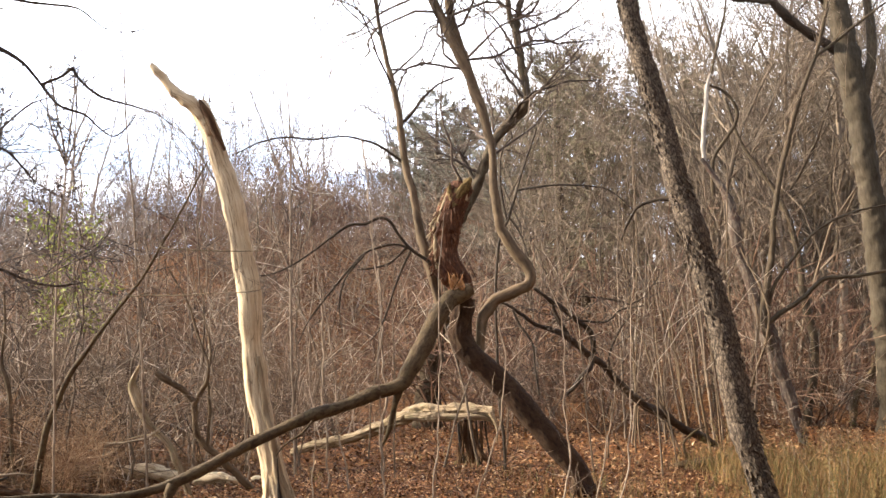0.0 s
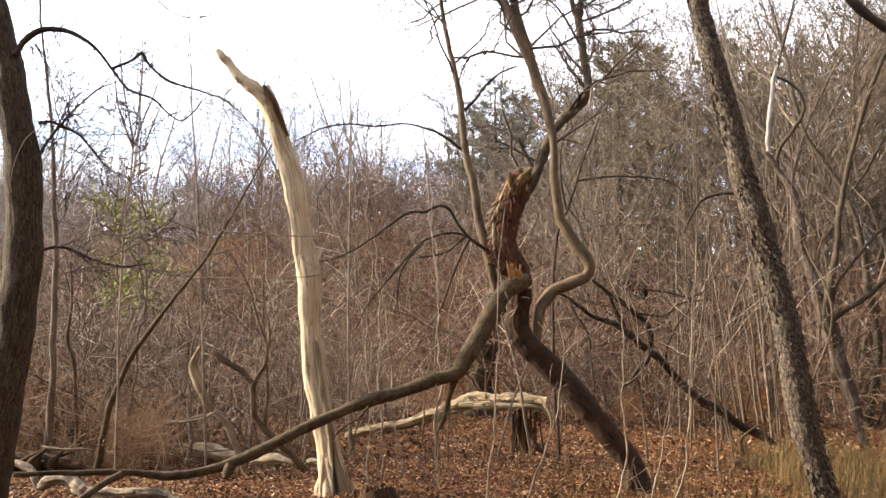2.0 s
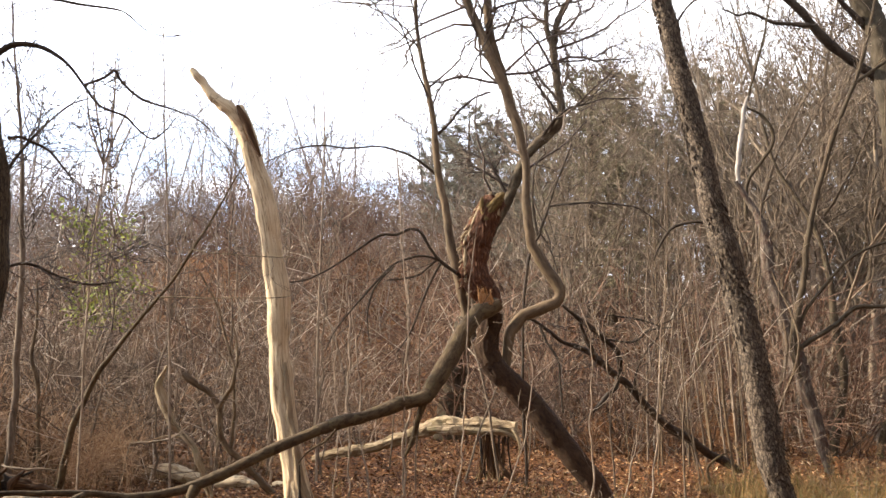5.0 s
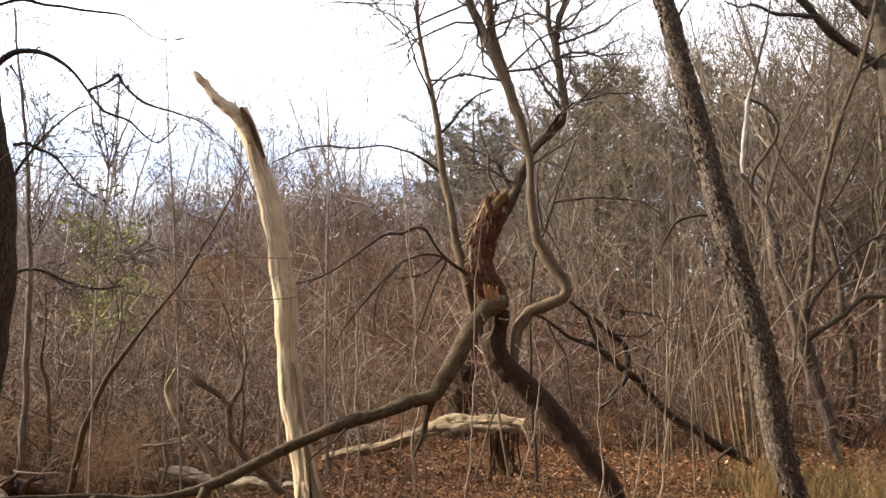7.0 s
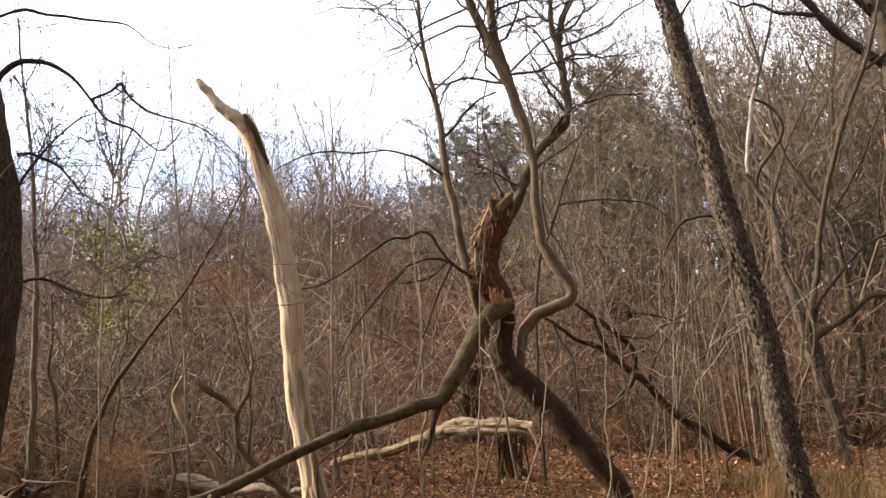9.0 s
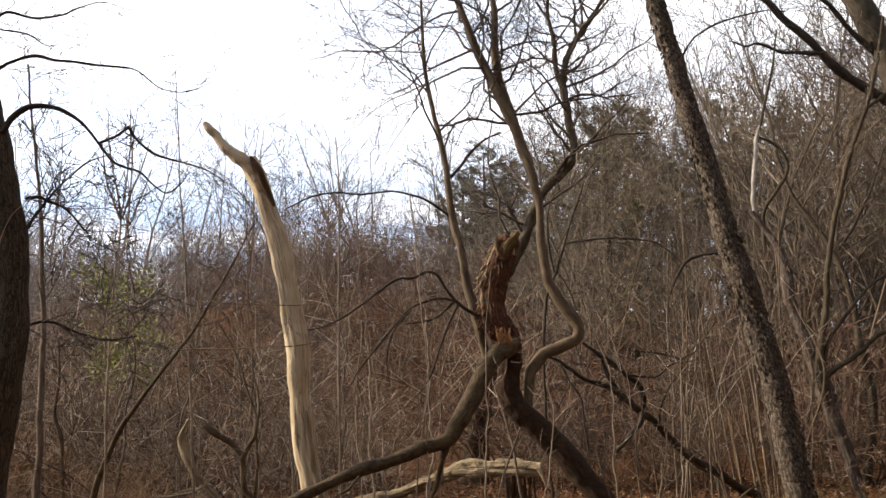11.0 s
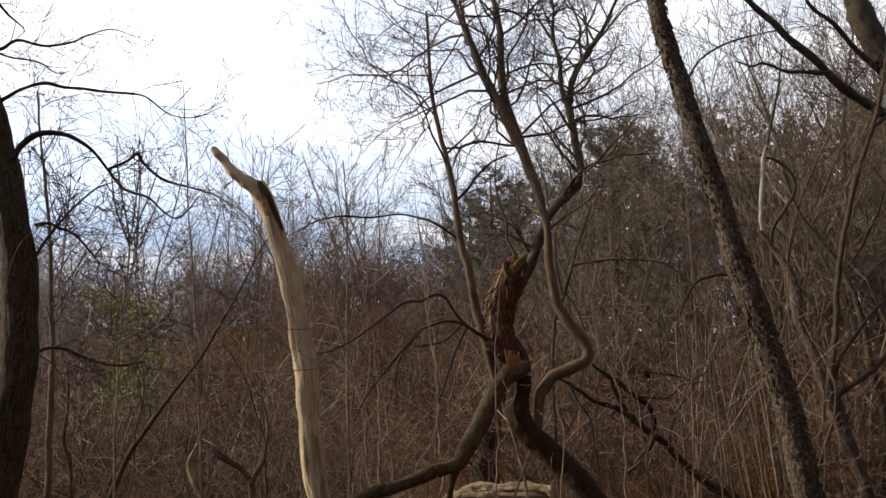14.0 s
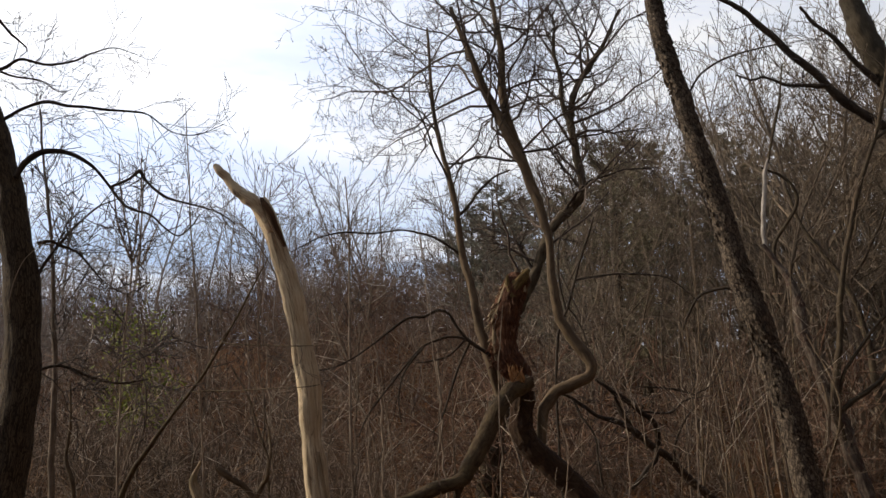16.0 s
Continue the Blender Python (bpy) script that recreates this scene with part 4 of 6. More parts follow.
back_dark2_line = [(1.98, 25.32, 10.66, 0.066), (1.79, 25.27, 11.18, 0.059), (1.72, 25.20, 11.93, 0.051), (1.57, 25.14, 12.68, 0.044), (1.60, 25.07, 13.42, 0.029), (1.42, 25.02, 14.02, 0.022)]


def dark_forked_tree():
    stem, fork = back_dark_line, back_dark2_line
    ob = thing("bare_tree", stem[0][:3], "large bare grey-barked tree with a crooked fork", "tree")
    Shape().limb([(x, y, z, rad * 1.3) for x, y, z, rad in stem], 16, 0.08, "jagged", 0.2, 3.0).make("trunk", WOODS_BARK, ob)
    Shape().limb([(x, y, z, rad * 1.3) for x, y, z, rad in fork], 12, 0.08, "jagged", 0, 3.5).make("stem_fork", WOODS_BARK, ob)
    lines = []
    for path, start, n in ((stem, 0.42, 26), (fork, 0.1, 16)):
        q = smooth_path(path, 0.1)
        for k in range(n):
            p = q[min(len(q) - 2, int(len(q) * (start + (1 - start) * (k + 0.5) / n)))]
            grow(lines, rng, p[:3], (rng.choice([-1, 1]) * rng.uniform(0.3, 1), rng.uniform(-0.6, 0.6), rng.uniform(0.3, 1)), rng.uniform(1.8, 4.0), min(0.05, p[3] * 0.7), 0, (7, 4, 2), 50, 0.55, 0.04, 0.25, (7, 4, 3, 2), 0.3, 0.005)
    Shape().thin(lines).make("crown", SUNLIT_CROWN_TWIGS, ob, "bare crown of fine dark twigs")


dark_forked_tree()


right_trunk_line = [(3.05, 9.12, -0.01, 0.120), (3.02, 9.12, 0.15, 0.112), (2.94, 9.13, 0.51, 0.116), (2.81, 9.15, 1.01, 0.124), (2.71, 9.17, 1.52, 0.128), (2.62, 9.18, 2.03, 0.128), (2.49, 9.20, 2.56, 0.125), (2.35, 9.21, 3.09, 0.121), (2.20, 9.23, 3.63, 0.112), (2.07, 9.24, 4.18, 0.105), (1.93, 9.26, 4.74, 0.099), (1.79, 9.27, 5.30, 0.095), (1.70, 9.28, 5.65, 0.092), (1.61, 9.30, 6.23, 0.084), (1.54, 9.32, 6.93, 0.073)]
right_twig_line = [(1.79, 9.28, 5.07, 0.016), (1.90, 9.30, 5.20, 0.014), (2.06, 9.34, 5.45, 0.011), (2.30, 9.38, 5.61, 0.011), (2.54, 9.41, 5.70, 0.008), (2.84, 9.45, 5.78, 0.007), (3.02, 9.48, 5.78, 0.006)]
br7_line = [(2.28, 9.40, 3.25, 0.016), (2.17, 9.43, 3.27, 0.016), (2.04, 9.47, 3.25, 0.015), (1.92, 9.51, 3.19, 0.014), (1.82, 9.56, 3.03, 0.011), (1.77, 9.60, 2.89, 0.008)]


def flaky_tree():
    trunk = right_trunk_line
    ob = thing("flaky_bark_tree", trunk[0][:3], "slanting tree with dark flaking plated bark", "tree")
    Shape().limb(trunk, 64, 0.02, "plate", 0.22, 12.0).make("trunk", FLAKY_BARK, ob)
    q = smooth_path(trunk, 0.02)
    s = Shape()
    for k in range(1500):
        c = q[int(len(q) * rng.uniform(0.0, 0.92))]
        a = rng.uniform(0, 2 * math.pi)
        w, h, lift = rng.uniform(0.006, 0.017), rng.uniform(0.02, 0.055), rng.uniform(0.003, 0.011)
        o, t = np.array([math.cos(a), math.sin(a), 0]), np.array([-math.sin(a), math.cos(a), 0])
        up = np.array([-0.29, 0, 0.957])
        m = c[:3] + o * (c[3] + 0.004)
        tip = m - up * h + o * lift
        s.add([m - t * w, m + t * w, tip + t * w * rng.uniform(0.3, 1), tip - t * w * rng.uniform(0.3, 1), m - o * 0.02 - t * w, m - o * 0.02 + t * w, tip - o * 0.012 + t * w * 0.6, tip - o * 0.012 - t * w * 0.6],
              [(0, 3, 2, 1), (0, 4, 7, 3), (1, 2, 6, 5), (3, 7, 6, 2), (4, 5, 6, 7)], np.tile(np.array([rng.uniform(0, 3), rng.uniform(0, 3), rng.uniform(0, 9)]), (8, 1)) + rng.uniform(0, 0.03, (8, 3)))
    tagged(s.make("loose_bark", FLAKY_BARK, ob, "loose curling bark plates", False), kind="stuff")
    for k, p in enumerate((right_twig_line, br7_line)):
        Shape().limb(p, 7, 0.05, "smooth", 0, 1.0 + k).make("branch", DARK_BARK, ob)


flaky_tree()


olive_line = [(11.86, 25.60, -0.10, 0.473), (11.85, 25.60, 0.30, 0.438), (11.80, 25.63, 0.95, 0.398), (11.72, 25.69, 2.42, 0.343), (11.65, 25.75, 3.92, 0.316), (11.58, 25.80, 5.44, 0.304), (11.48, 25.86, 7.00, 0.304), (11.36, 25.92, 8.58, 0.319), (11.22, 25.96, 9.71, 0.361), (11.09, 26.01, 10.85, 0.320), (10.93, 26.04, 11.85, 0.320), (10.62, 26.07, 12.60, 0.335), (10.30, 26.10, 13.39, 0.349), (10.09, 26.14, 14.30, 0.321), (9.85, 26.19, 15.76, 0.252), (9.77, 26.24, 17.34, 0.197)]
olive_fork_line = [(11.31, 25.76, 8.78, 0.180), (11.63, 25.86, 9.52, 0.150), (11.84, 25.97, 10.36, 0.136), (11.91, 26.10, 11.38, 0.121), (11.86, 26.23, 12.42, 0.107), (12.25, 26.40, 13.83, 0.092)]
olive_arm_line = [(10.94, 26.14, 10.39, 0.129), (10.28, 25.90, 10.73, 0.128), (9.54, 25.64, 11.10, 0.127), (8.97, 25.40, 11.51, 0.113), (8.49, 25.19, 11.94, 0.105), (7.93, 24.97, 12.30, 0.099), (7.46, 24.75, 12.70, 0.092), (6.98, 24.56, 13.03, 0.085), (6.54, 24.37, 13.36, 0.072), (6.04, 24.19, 13.57, 0.054), (5.42, 23.98, 13.69, 0.036)]
olive_arm2_line = [(10.73, 26.22, 11.83, 0.107), (10.16, 25.91, 12.19, 0.083), (9.67, 25.64, 12.54, 0.067), (9.14, 25.31, 12.99, 0.059), (8.63, 25.05, 13.22, 0.051), (8.20, 24.78, 13.59, 0.036)]
olive_arm3_line = [(8.66, 24.94, 11.38, 0.065), (8.08, 24.73, 11.31, 0.050), (7.59, 24.54, 11.28, 0.043), (6.95, 24.29, 11.40, 0.035), (6.62, 24.17, 11.28, 0.028), (6.15, 23.98, 11.37, 0.017)]


def olive_tree():
    trunk, fork, arm, arm2, arm3 = olive_line, olive_fork_line, olive_arm_line, olive_arm2_line, olive_arm3_line
    ob = thing("olive_bark_tree", trunk[0][:3], "tall forest tree with smooth olive-grey bark and long arm", "tree")
    Shape().limb(trunk, 28, 0.08, "rough", 0.3, 21.0).make("trunk", TALL_BARK, ob)
    lines = []
    for k, a in enumerate((fork, arm, arm2, arm3)):
        Shape().limb(a, 12, 0.06, "smooth", 0, 22.0 + k).make("branch", WOODS_BARK if k == 0 else DARK_BARK, ob)
        spray(lines, a, 0.35 if k else 0.6, 1.5, 0.017, (5, 3), 55, 0.07, 0.12, 0.2, 0.0035)
    Shape().thin(lines).make("crown", DARK_TWIGS, ob)


olive_tree()


lean_line = [(7.78, 21.30, -0.12, 0.100), (7.75, 21.30, 0.16, 0.093), (7.68, 21.34, 0.51, 0.112), (7.56, 21.38, 0.91, 0.137), (7.45, 21.42, 1.36, 0.149), (7.32, 21.46, 1.79, 0.162), (7.24, 21.50, 2.16, 0.169), (7.17, 21.52, 2.41, 0.188), (7.08, 21.55, 2.76, 0.132), (6.96, 21.59, 3.14, 0.113), (6.83, 21.64, 3.65, 0.119), (6.68, 21.68, 4.06, 0.107), (6.59, 21.71, 4.45, 0.132), (6.58, 21.77, 5.03, 0.126), (6.46, 21.81, 5.56, 0.089), (6.20, 21.86, 6.00, 0.064), (5.94, 21.90, 6.41, 0.051)]
lean_splint_line = [(6.69, 21.15, 1.79, 0.031), (6.79, 21.19, 2.21, 0.049), (6.87, 21.23, 2.58, 0.049), (6.85, 21.26, 2.95, 0.031), (6.77, 21.30, 3.33, 0.012)]
lean_white_line = [(6.03, 21.90, 6.28, 0.05), (6.0, 21.92, 6.68, 0.054), (6.06, 21.97, 7.38, 0.052), (6.11, 21.99, 7.86, 0.05), (6.21, 22.03, 8.3, 0.046), (6.27, 22.04, 8.5, 0.026)]
white_up_line = [(6.24, 22.04, 8.38, 0.034), (6.32, 22.05, 8.73, 0.031), (6.49, 22.09, 9.32, 0.031), (6.67, 22.14, 10.03, 0.026), (6.82, 22.20, 10.90, 0.021)]
br8_line = [(6.34, 22.50, 5.59, 0.046), (6.33, 22.45, 6.15, 0.046), (6.40, 22.41, 6.61, 0.046), (6.69, 22.36, 7.04, 0.045), (6.91, 22.31, 7.50, 0.045), (6.81, 22.28, 7.87, 0.039), (6.53, 22.24, 8.14, 0.032), (6.12, 22.20, 8.32, 0.019)]
lean_stem_line = [(7.19, 21.30, 2.01, 0.031), (7.12, 21.32, 2.28, 0.074), (7.07, 21.34, 2.55, 0.093), (7.05, 21.36, 2.87, 0.087), (7.16, 21.41, 3.53, 0.080), (7.33, 21.46, 4.29, 0.069), (7.41, 21.51, 5.06, 0.069), (7.60, 21.57, 5.97, 0.064), (7.93, 21.64, 7.03, 0.059), (8.17, 21.69, 7.77, 0.054), (8.60, 21.76, 8.80, 0.048), (8.94, 21.83, 9.91, 0.043), (9.20, 21.90, 11.05, 0.032)]
lean_arm_line = [(7.06, 21.45, 2.56, 0.037), (7.21, 21.43, 2.68, 0.056), (7.53, 21.38, 2.92, 0.056), (7.95, 21.31, 3.21, 0.050), (8.35, 21.25, 3.59, 0.049), (8.85, 21.18, 3.63, 0.043), (9.65, 21.08, 3.74, 0.037), (10.26, 21.00, 3.86, 0.024)]
lean_arm2_line = [(7.10, 21.45, 2.80, 0.037), (7.19, 21.44, 3.05, 0.044), (7.36, 21.42, 3.53, 0.037), (7.77, 21.39, 4.09, 0.037), (8.35, 21.36, 4.72, 0.031), (9.05, 21.33, 5.05, 0.025), (9.84, 21.30, 5.25, 0.019)]
lean_top_line = [(8.56, 21.75, 8.73, 0.038), (9.06, 21.79, 9.15, 0.038), (9.62, 21.84, 9.58, 0.032), (10.38, 21.90, 10.15, 0.025)]
curved_line = [(10.26, 27.90, -0.07, 0.151), (10.35, 27.90, 0.57, 0.140), (10.57, 27.97, 1.37, 0.128), (10.66, 28.06, 2.49, 0.123), (10.50, 28.15, 3.56, 0.118), (10.45, 28.23, 4.47, 0.094), (10.25, 28.34, 5.82, 0.077), (9.91, 28.42, 6.76, 0.071), (9.46, 28.50, 7.55, 0.060), (8.93, 28.58, 8.43, 0.048), (8.58, 28.68, 9.68, 0.036)]
s_stem_line = [(11.51, 27.75, -0.04, 0.094), (11.66, 27.75, 0.82, 0.087), (11.89, 27.68, 1.21, 0.094), (12.11, 27.60, 1.61, 0.094), (12.22, 27.54, 2.00, 0.094), (12.52, 27.46, 2.40, 0.086), (12.94, 27.38, 2.63, 0.072)]


def leaning_tree():
    trunk = lean_line
    ob = thing("leaning_tree", trunk[0][:3], "slim leaning tree with knotted fork and pale dead top", "tree")
    Shape().limb(trunk, 24, 0.03, "shaggy", 0.25, 31.0).make("trunk", RAGGED_BARK, ob)
    Shape().limb(lean_splint_line, 8, 0.03, "split", 0, 31.2).make("torn_strip", GREY_WOOD, ob, "tan torn strip of wood")
    Shape().limb(lean_white_line, 10, 0.05, "smooth", 0, 31.5).make("dead_top", WHITE_BARK, ob, "bare white dead stem")
    Shape().limb(white_up_line, 8, 0.06, "smooth", 0, 31.8).make("branch", WOODS_BARK, ob)
    Shape().limb(br8_line, 9, 0.05, "smooth", 0, 31.9).make("branch", WOODS_BARK, ob)
    lines = []
    for k, a in enumerate((lean_stem_line, lean_arm_line, lean_arm2_line, lean_top_line)):
        Shape().limb(a, 10, 0.06, "smooth", 0, 32.0 + k).make("branch", WOODS_BARK, ob)
        spray(lines, a, 0.5, 1.05, 0.01, (4, 2), 50, 0.1, 0.3, 0.2, 0.0033)
    Shape().thin(lines).make("crown", TWIGS, ob)
    stem = curved_line
    ob = thing("curved_tree", stem[0][:3], "slender tree with a gently curved tan trunk", "tree")
    Shape().limb(stem, 12, 0.07, "smooth", 0.2, 35.0).make("trunk", WOODS_BARK, ob)
    lines = []
    spray(lines, stem, 0.45, 1.5, 0.015, (5, 3), 50, 0.1, 0.4, 0.2, 0.0035)
    Shape().thin(lines).make("crown", TWIGS, ob)
    stem = s_stem_line
    ob = thing("bent_stem", stem[0][:3], "short bent bare stem rising from dry grass", "shrub")
    Shape().limb(stem, 9, 0.05, "smooth", 0, 36.0).make("stem", LIMB_BARK, ob)


leaning_tree()


fallen_line = [(5.72, 20.50, -0.04, 0.083), (5.62, 20.50, 0.07, 0.077), (5.21, 20.18, 0.27, 0.088), (4.72, 19.79, 0.51, 0.086), (4.24, 19.39, 0.78, 0.085), (3.78, 19.00, 1.01, 0.083), (3.39, 18.62, 1.29, 0.076), (3.06, 18.24, 1.60, 0.069), (2.69, 17.86, 1.86, 0.067), (2.34, 17.49, 2.11, 0.061), (2.05, 17.20, 2.25, 0.045), (1.62, 16.79, 2.38, 0.037), (1.30, 16.44, 2.55, 0.029), (1.09, 16.20, 2.67, 0.024), (0.89, 16.00, 2.71, 0.014)]
fallen2_line = [(2.62, 16.90, 1.88, 0.044), (2.57, 16.71, 2.15, 0.049), (2.46, 16.57, 2.32, 0.048), (2.25, 16.41, 2.45, 0.043), (2.04, 16.25, 2.59, 0.042), (1.83, 16.09, 2.69, 0.042), (1.68, 15.96, 2.80, 0.028), (1.48, 15.80, 2.93, 0.018)]
fallen3_line = [(2.57, 16.90, 1.82, 0.044), (2.53, 16.79, 1.67, 0.044), (2.36, 16.63, 1.51, 0.039), (2.19, 16.44, 1.32, 0.038), (2.04, 16.30, 1.19, 0.028)]
fallen4_line = [(2.90, 17.20, 1.63, 0.022), (2.93, 17.14, 1.95, 0.020), (3.12, 17.05, 2.34, 0.017), (3.27, 17.01, 2.54, 0.015), (3.29, 16.97, 2.73, 0.015), (3.51, 16.92, 2.87, 0.012), (3.84, 16.80, 3.36, 0.010)]
fallen5_line = [(1.13, 16.10, 2.63, 0.019), (1.27, 16.04, 2.34, 0.019), (1.47, 15.96, 2.02, 0.019), (1.49, 15.89, 1.65, 0.016), (1.55, 15.80, 1.20, 0.014)]
fallen6_line = [(2.18, 16.50, 2.07, 0.038), (2.02, 16.38, 2.31, 0.033), (1.91, 16.29, 2.50, 0.033), (1.83, 16.20, 2.68, 0.024)]
fallen7_line = [(3.28, 16.90, 2.72, 0.015), (2.98, 16.72, 2.79, 0.015), (2.66, 16.54, 2.82, 0.014), (2.24, 16.30, 2.83, 0.009)]
fallen8_line = [(2.27, 16.40, 2.43, 0.021), (2.70, 16.25, 2.40, 0.017), (2.96, 16.13, 2.60, 0.014), (3.31, 16.00, 2.65, 0.009)]


def fallen_branch():
    parts = [fallen_line, fallen2_line, fallen3_line, fallen4_line, fallen5_line, fallen6_line, fallen7_line, fallen8_line]
    ob = thing("fallen_branch", parts[0][0][:3], "dark fallen branch propped on its forks", "branch")
    lines = []
    for k, p in enumerate(parts):
        Shape().limb(p, 10, 0.05, "rough", 0, 41.0 + k).make("limb" if k == 0 else "fork", DARK_BARK, ob)
        spray(lines, p, 0.3, 0.9, 0.009, (4, 2), 60, 0.03, 0.2, 0.3, 0.0035)
    Shape().thin(lines).make("crown", DARK_TWIGS, ob)


fallen_branch()


def simple_tree(name, label, category, stems, material, sides=10, kind="smooth", shoots=None, twig=None, flare=0.1, seed=50.0, names=("trunk", "branch"), step=0.05, wander=0.45):
    ob = thing(name, stems[0][0][:3], label, category)
    lines = []
    for k, p in enumerate(stems):
        Shape().limb(p, sides, step, kind, flare if k == 0 else 0, seed + k, wander=wander).make(names[0] if k == 0 else names[1], material, ob)
        if shoots:
            spray(lines, p, *shoots)
    if lines:
        Shape().thin(lines).make("crown", twig, ob)
    return ob


cross_a_line = [(-3.41, 12.05, 3.34, 0.010), (-3.43, 11.76, 3.09, 0.008), (-2.87, 11.5, 3.02, 0.007), (-2.36, 11.25, 2.98, 0.006), (-2.04, 11.1, 2.97, 0.004)]
cross_b_line = [(-3.95, 12.17, 2.52, 0.010), (-3.22, 11.76, 2.5, 0.008), (-2.79, 11.5, 2.5, 0.007), (-2.39, 11.25, 2.49, 0.006), (-2.1, 11.1, 2.51, 0.004)]
pole_line = [(-5.16, 12.52, -0.05, 0.052), (-5.11, 12.49, 0.18, 0.045), (-5.06, 12.45, 0.48, 0.044), (-4.96, 12.40, 0.91, 0.039), (-4.78, 12.34, 1.35, 0.036), (-4.42, 12.27, 1.91, 0.028), (-4.11, 12.21, 2.31, 0.023), (-3.73, 12.13, 2.81, 0.018), (-3.35, 12.04, 3.45, 0.013), (-3.07, 11.96, 3.97, 0.010), (-2.88, 11.92, 4.30, 0.007)]
simple_tree("slanting_sapling", "slim dark sapling slanting over the undergrowth", "sapling", [pole_line, cross_a_line, cross_b_line], LIMB_BARK, 10, "smooth", (0.45, 0.6, 0.006, (3, 2), 55, 0.05, 0.2), DARK_TWIGS)
dead_a_line = [(-3.3, 13.02, -0.13, 0.045), (-3.33, 13.02, 0.0, 0.042), (-3.41, 13.02, 0.19, 0.051), (-3.49, 13.02, 0.38, 0.048), (-3.62, 13.02, 0.64, 0.039), (-3.79, 13.02, 0.81, 0.042), (-3.95, 13.02, 0.94, 0.055), (-4.06, 13.02, 1.13, 0.07), (-4.09, 13.02, 1.33, 0.06), (-4.08, 13.02, 1.49, 0.034), (-4.03, 13.02, 1.66, 0.018)]
dead_a2_line = [(-3.56, 13.02, 0.59, 0.030), (-3.67, 13.02, 0.71, 0.023), (-3.91, 13.02, 0.75, 0.019), (-4.18, 13.02, 0.68, 0.015), (-4.49, 13.02, 0.65, 0.015)]
simple_tree("dead_shrub", "curved dead shrub stem, partly barkless and pale", "shrub", [dead_a_line, dead_a2_line], LOG_WOOD, 18, "decayed", (0.14, 0.6, 0.006, (4, 2), 60, 0.05, 0.1), TWIGS, wander=1.0)
dead_b_line = [(-2.52, 13.42, -0.09, 0.056), (-2.54, 13.42, -0.03, 0.051), (-2.81, 13.35, 0.24, 0.051), (-3.07, 13.28, 0.5, 0.049), (-3.24, 13.23, 0.67, 0.043), (-3.33, 13.19, 0.86, 0.041), (-3.34, 13.14, 1.13, 0.037), (-3.44, 13.11, 1.3, 0.04), (-3.59, 13.07, 1.4, 0.046), (-3.72, 13.03, 1.51, 0.05), (-3.79, 13.02, 1.57, 0.042)]
dead_b2_line = [(-3.33, 13.12, 1.13, 0.038), (-3.23, 13.13, 1.32, 0.034), (-3.14, 13.14, 1.51, 0.027), (-3.19, 13.16, 1.82, 0.023), (-3.32, 13.17, 2.13, 0.019), (-3.49, 13.19, 2.56, 0.015), (-3.74, 13.22, 2.96, 0.012)]
dead_b3_line = [(-3.14, 13.22, 0.55, 0.023), (-3.13, 13.22, 0.97, 0.023), (-3.19, 13.22, 1.44, 0.019), (-3.15, 13.22, 1.90, 0.015), (-3.25, 13.22, 2.37, 0.012)]
simple_tree("dead_shrub", "crooked dark dead shrub with upright shoots", "shrub", [dead_b_line, dead_b2_line, dead_b3_line], OLIVE_BARK, 16, "decayed", (0.16, 0.6, 0.006, (4, 2), 55, 0.08, 0.2), TWIGS, wander=1.0)
white_twig_line = [(-3.79, 13.1, 1.3, 0.008), (-3.64, 13.06, 1.22, 0.010), (-3.53, 13.02, 1.05, 0.010), (-3.45, 12.98, 0.83, 0.007)]
white_twig2_line = [(-4.4, 12.9, 0.64, 0.014), (-4.03, 12.86, 0.68, 0.016), (-3.8, 12.84, 0.75, 0.012), (-3.62, 12.82, 0.9, 0.008)]
white_twig3_line = [(-3.2, 13.15, 1.29, 0.008), (-3.08, 13.12, 1.2, 0.009), (-2.95, 13.1, 1.02, 0.006)]
simple_tree("dead_shrub", "thin bleached dead stems arching through the brush", "shrub", [[(-4.5, 12.95, 0.0, 0.02), (-4.46, 12.93, 0.4, 0.017), (-4.4, 12.9, 0.64, 0.014)], white_twig2_line, white_twig_line, white_twig3_line], BRANCH_WOOD, 8, "smooth", (0.2, 0.35, 0.004, (2,), 50, 0.05, 0.1), NEAR_TWIGS, 0.0, 57.0, ("stem", "branch"))
left_slim_line = [(-5.97, 12.82, -0.10, 0.058), (-5.97, 12.82, -0.03, 0.054), (-5.95, 12.82, 0.36, 0.049), (-5.95, 12.82, 0.97, 0.044), (-5.98, 12.82, 1.73, 0.042), (-6.01, 12.82, 2.65, 0.037), (-6.10, 12.82, 3.50, 0.032), (-6.18, 12.82, 4.29, 0.027), (-6.29, 12.82, 5.00, 0.022), (-6.44, 12.82, 5.80, 0.017), (-6.55, 12.82, 6.61, 0.015)]
simple_tree("slim_tree", "slim grey young tree beside the stout tree", "tree", [left_slim_line], YOUNG_BARK, 12, "smooth", (0.22, 0.9, 0.008, (4, 3), 45, 0.08, 0.4), DARK_TWIGS)
left_dark_line = [(-5.78, 13.52, -0.17, 0.033), (-5.86, 13.52, 0.30, 0.026), (-5.93, 13.52, 0.93, 0.028), (-6.00, 13.52, 1.41, 0.030), (-6.10, 13.52, 1.73, 0.026), (-6.07, 13.52, 2.22, 0.020), (-6.13, 13.52, 2.79, 0.013)]
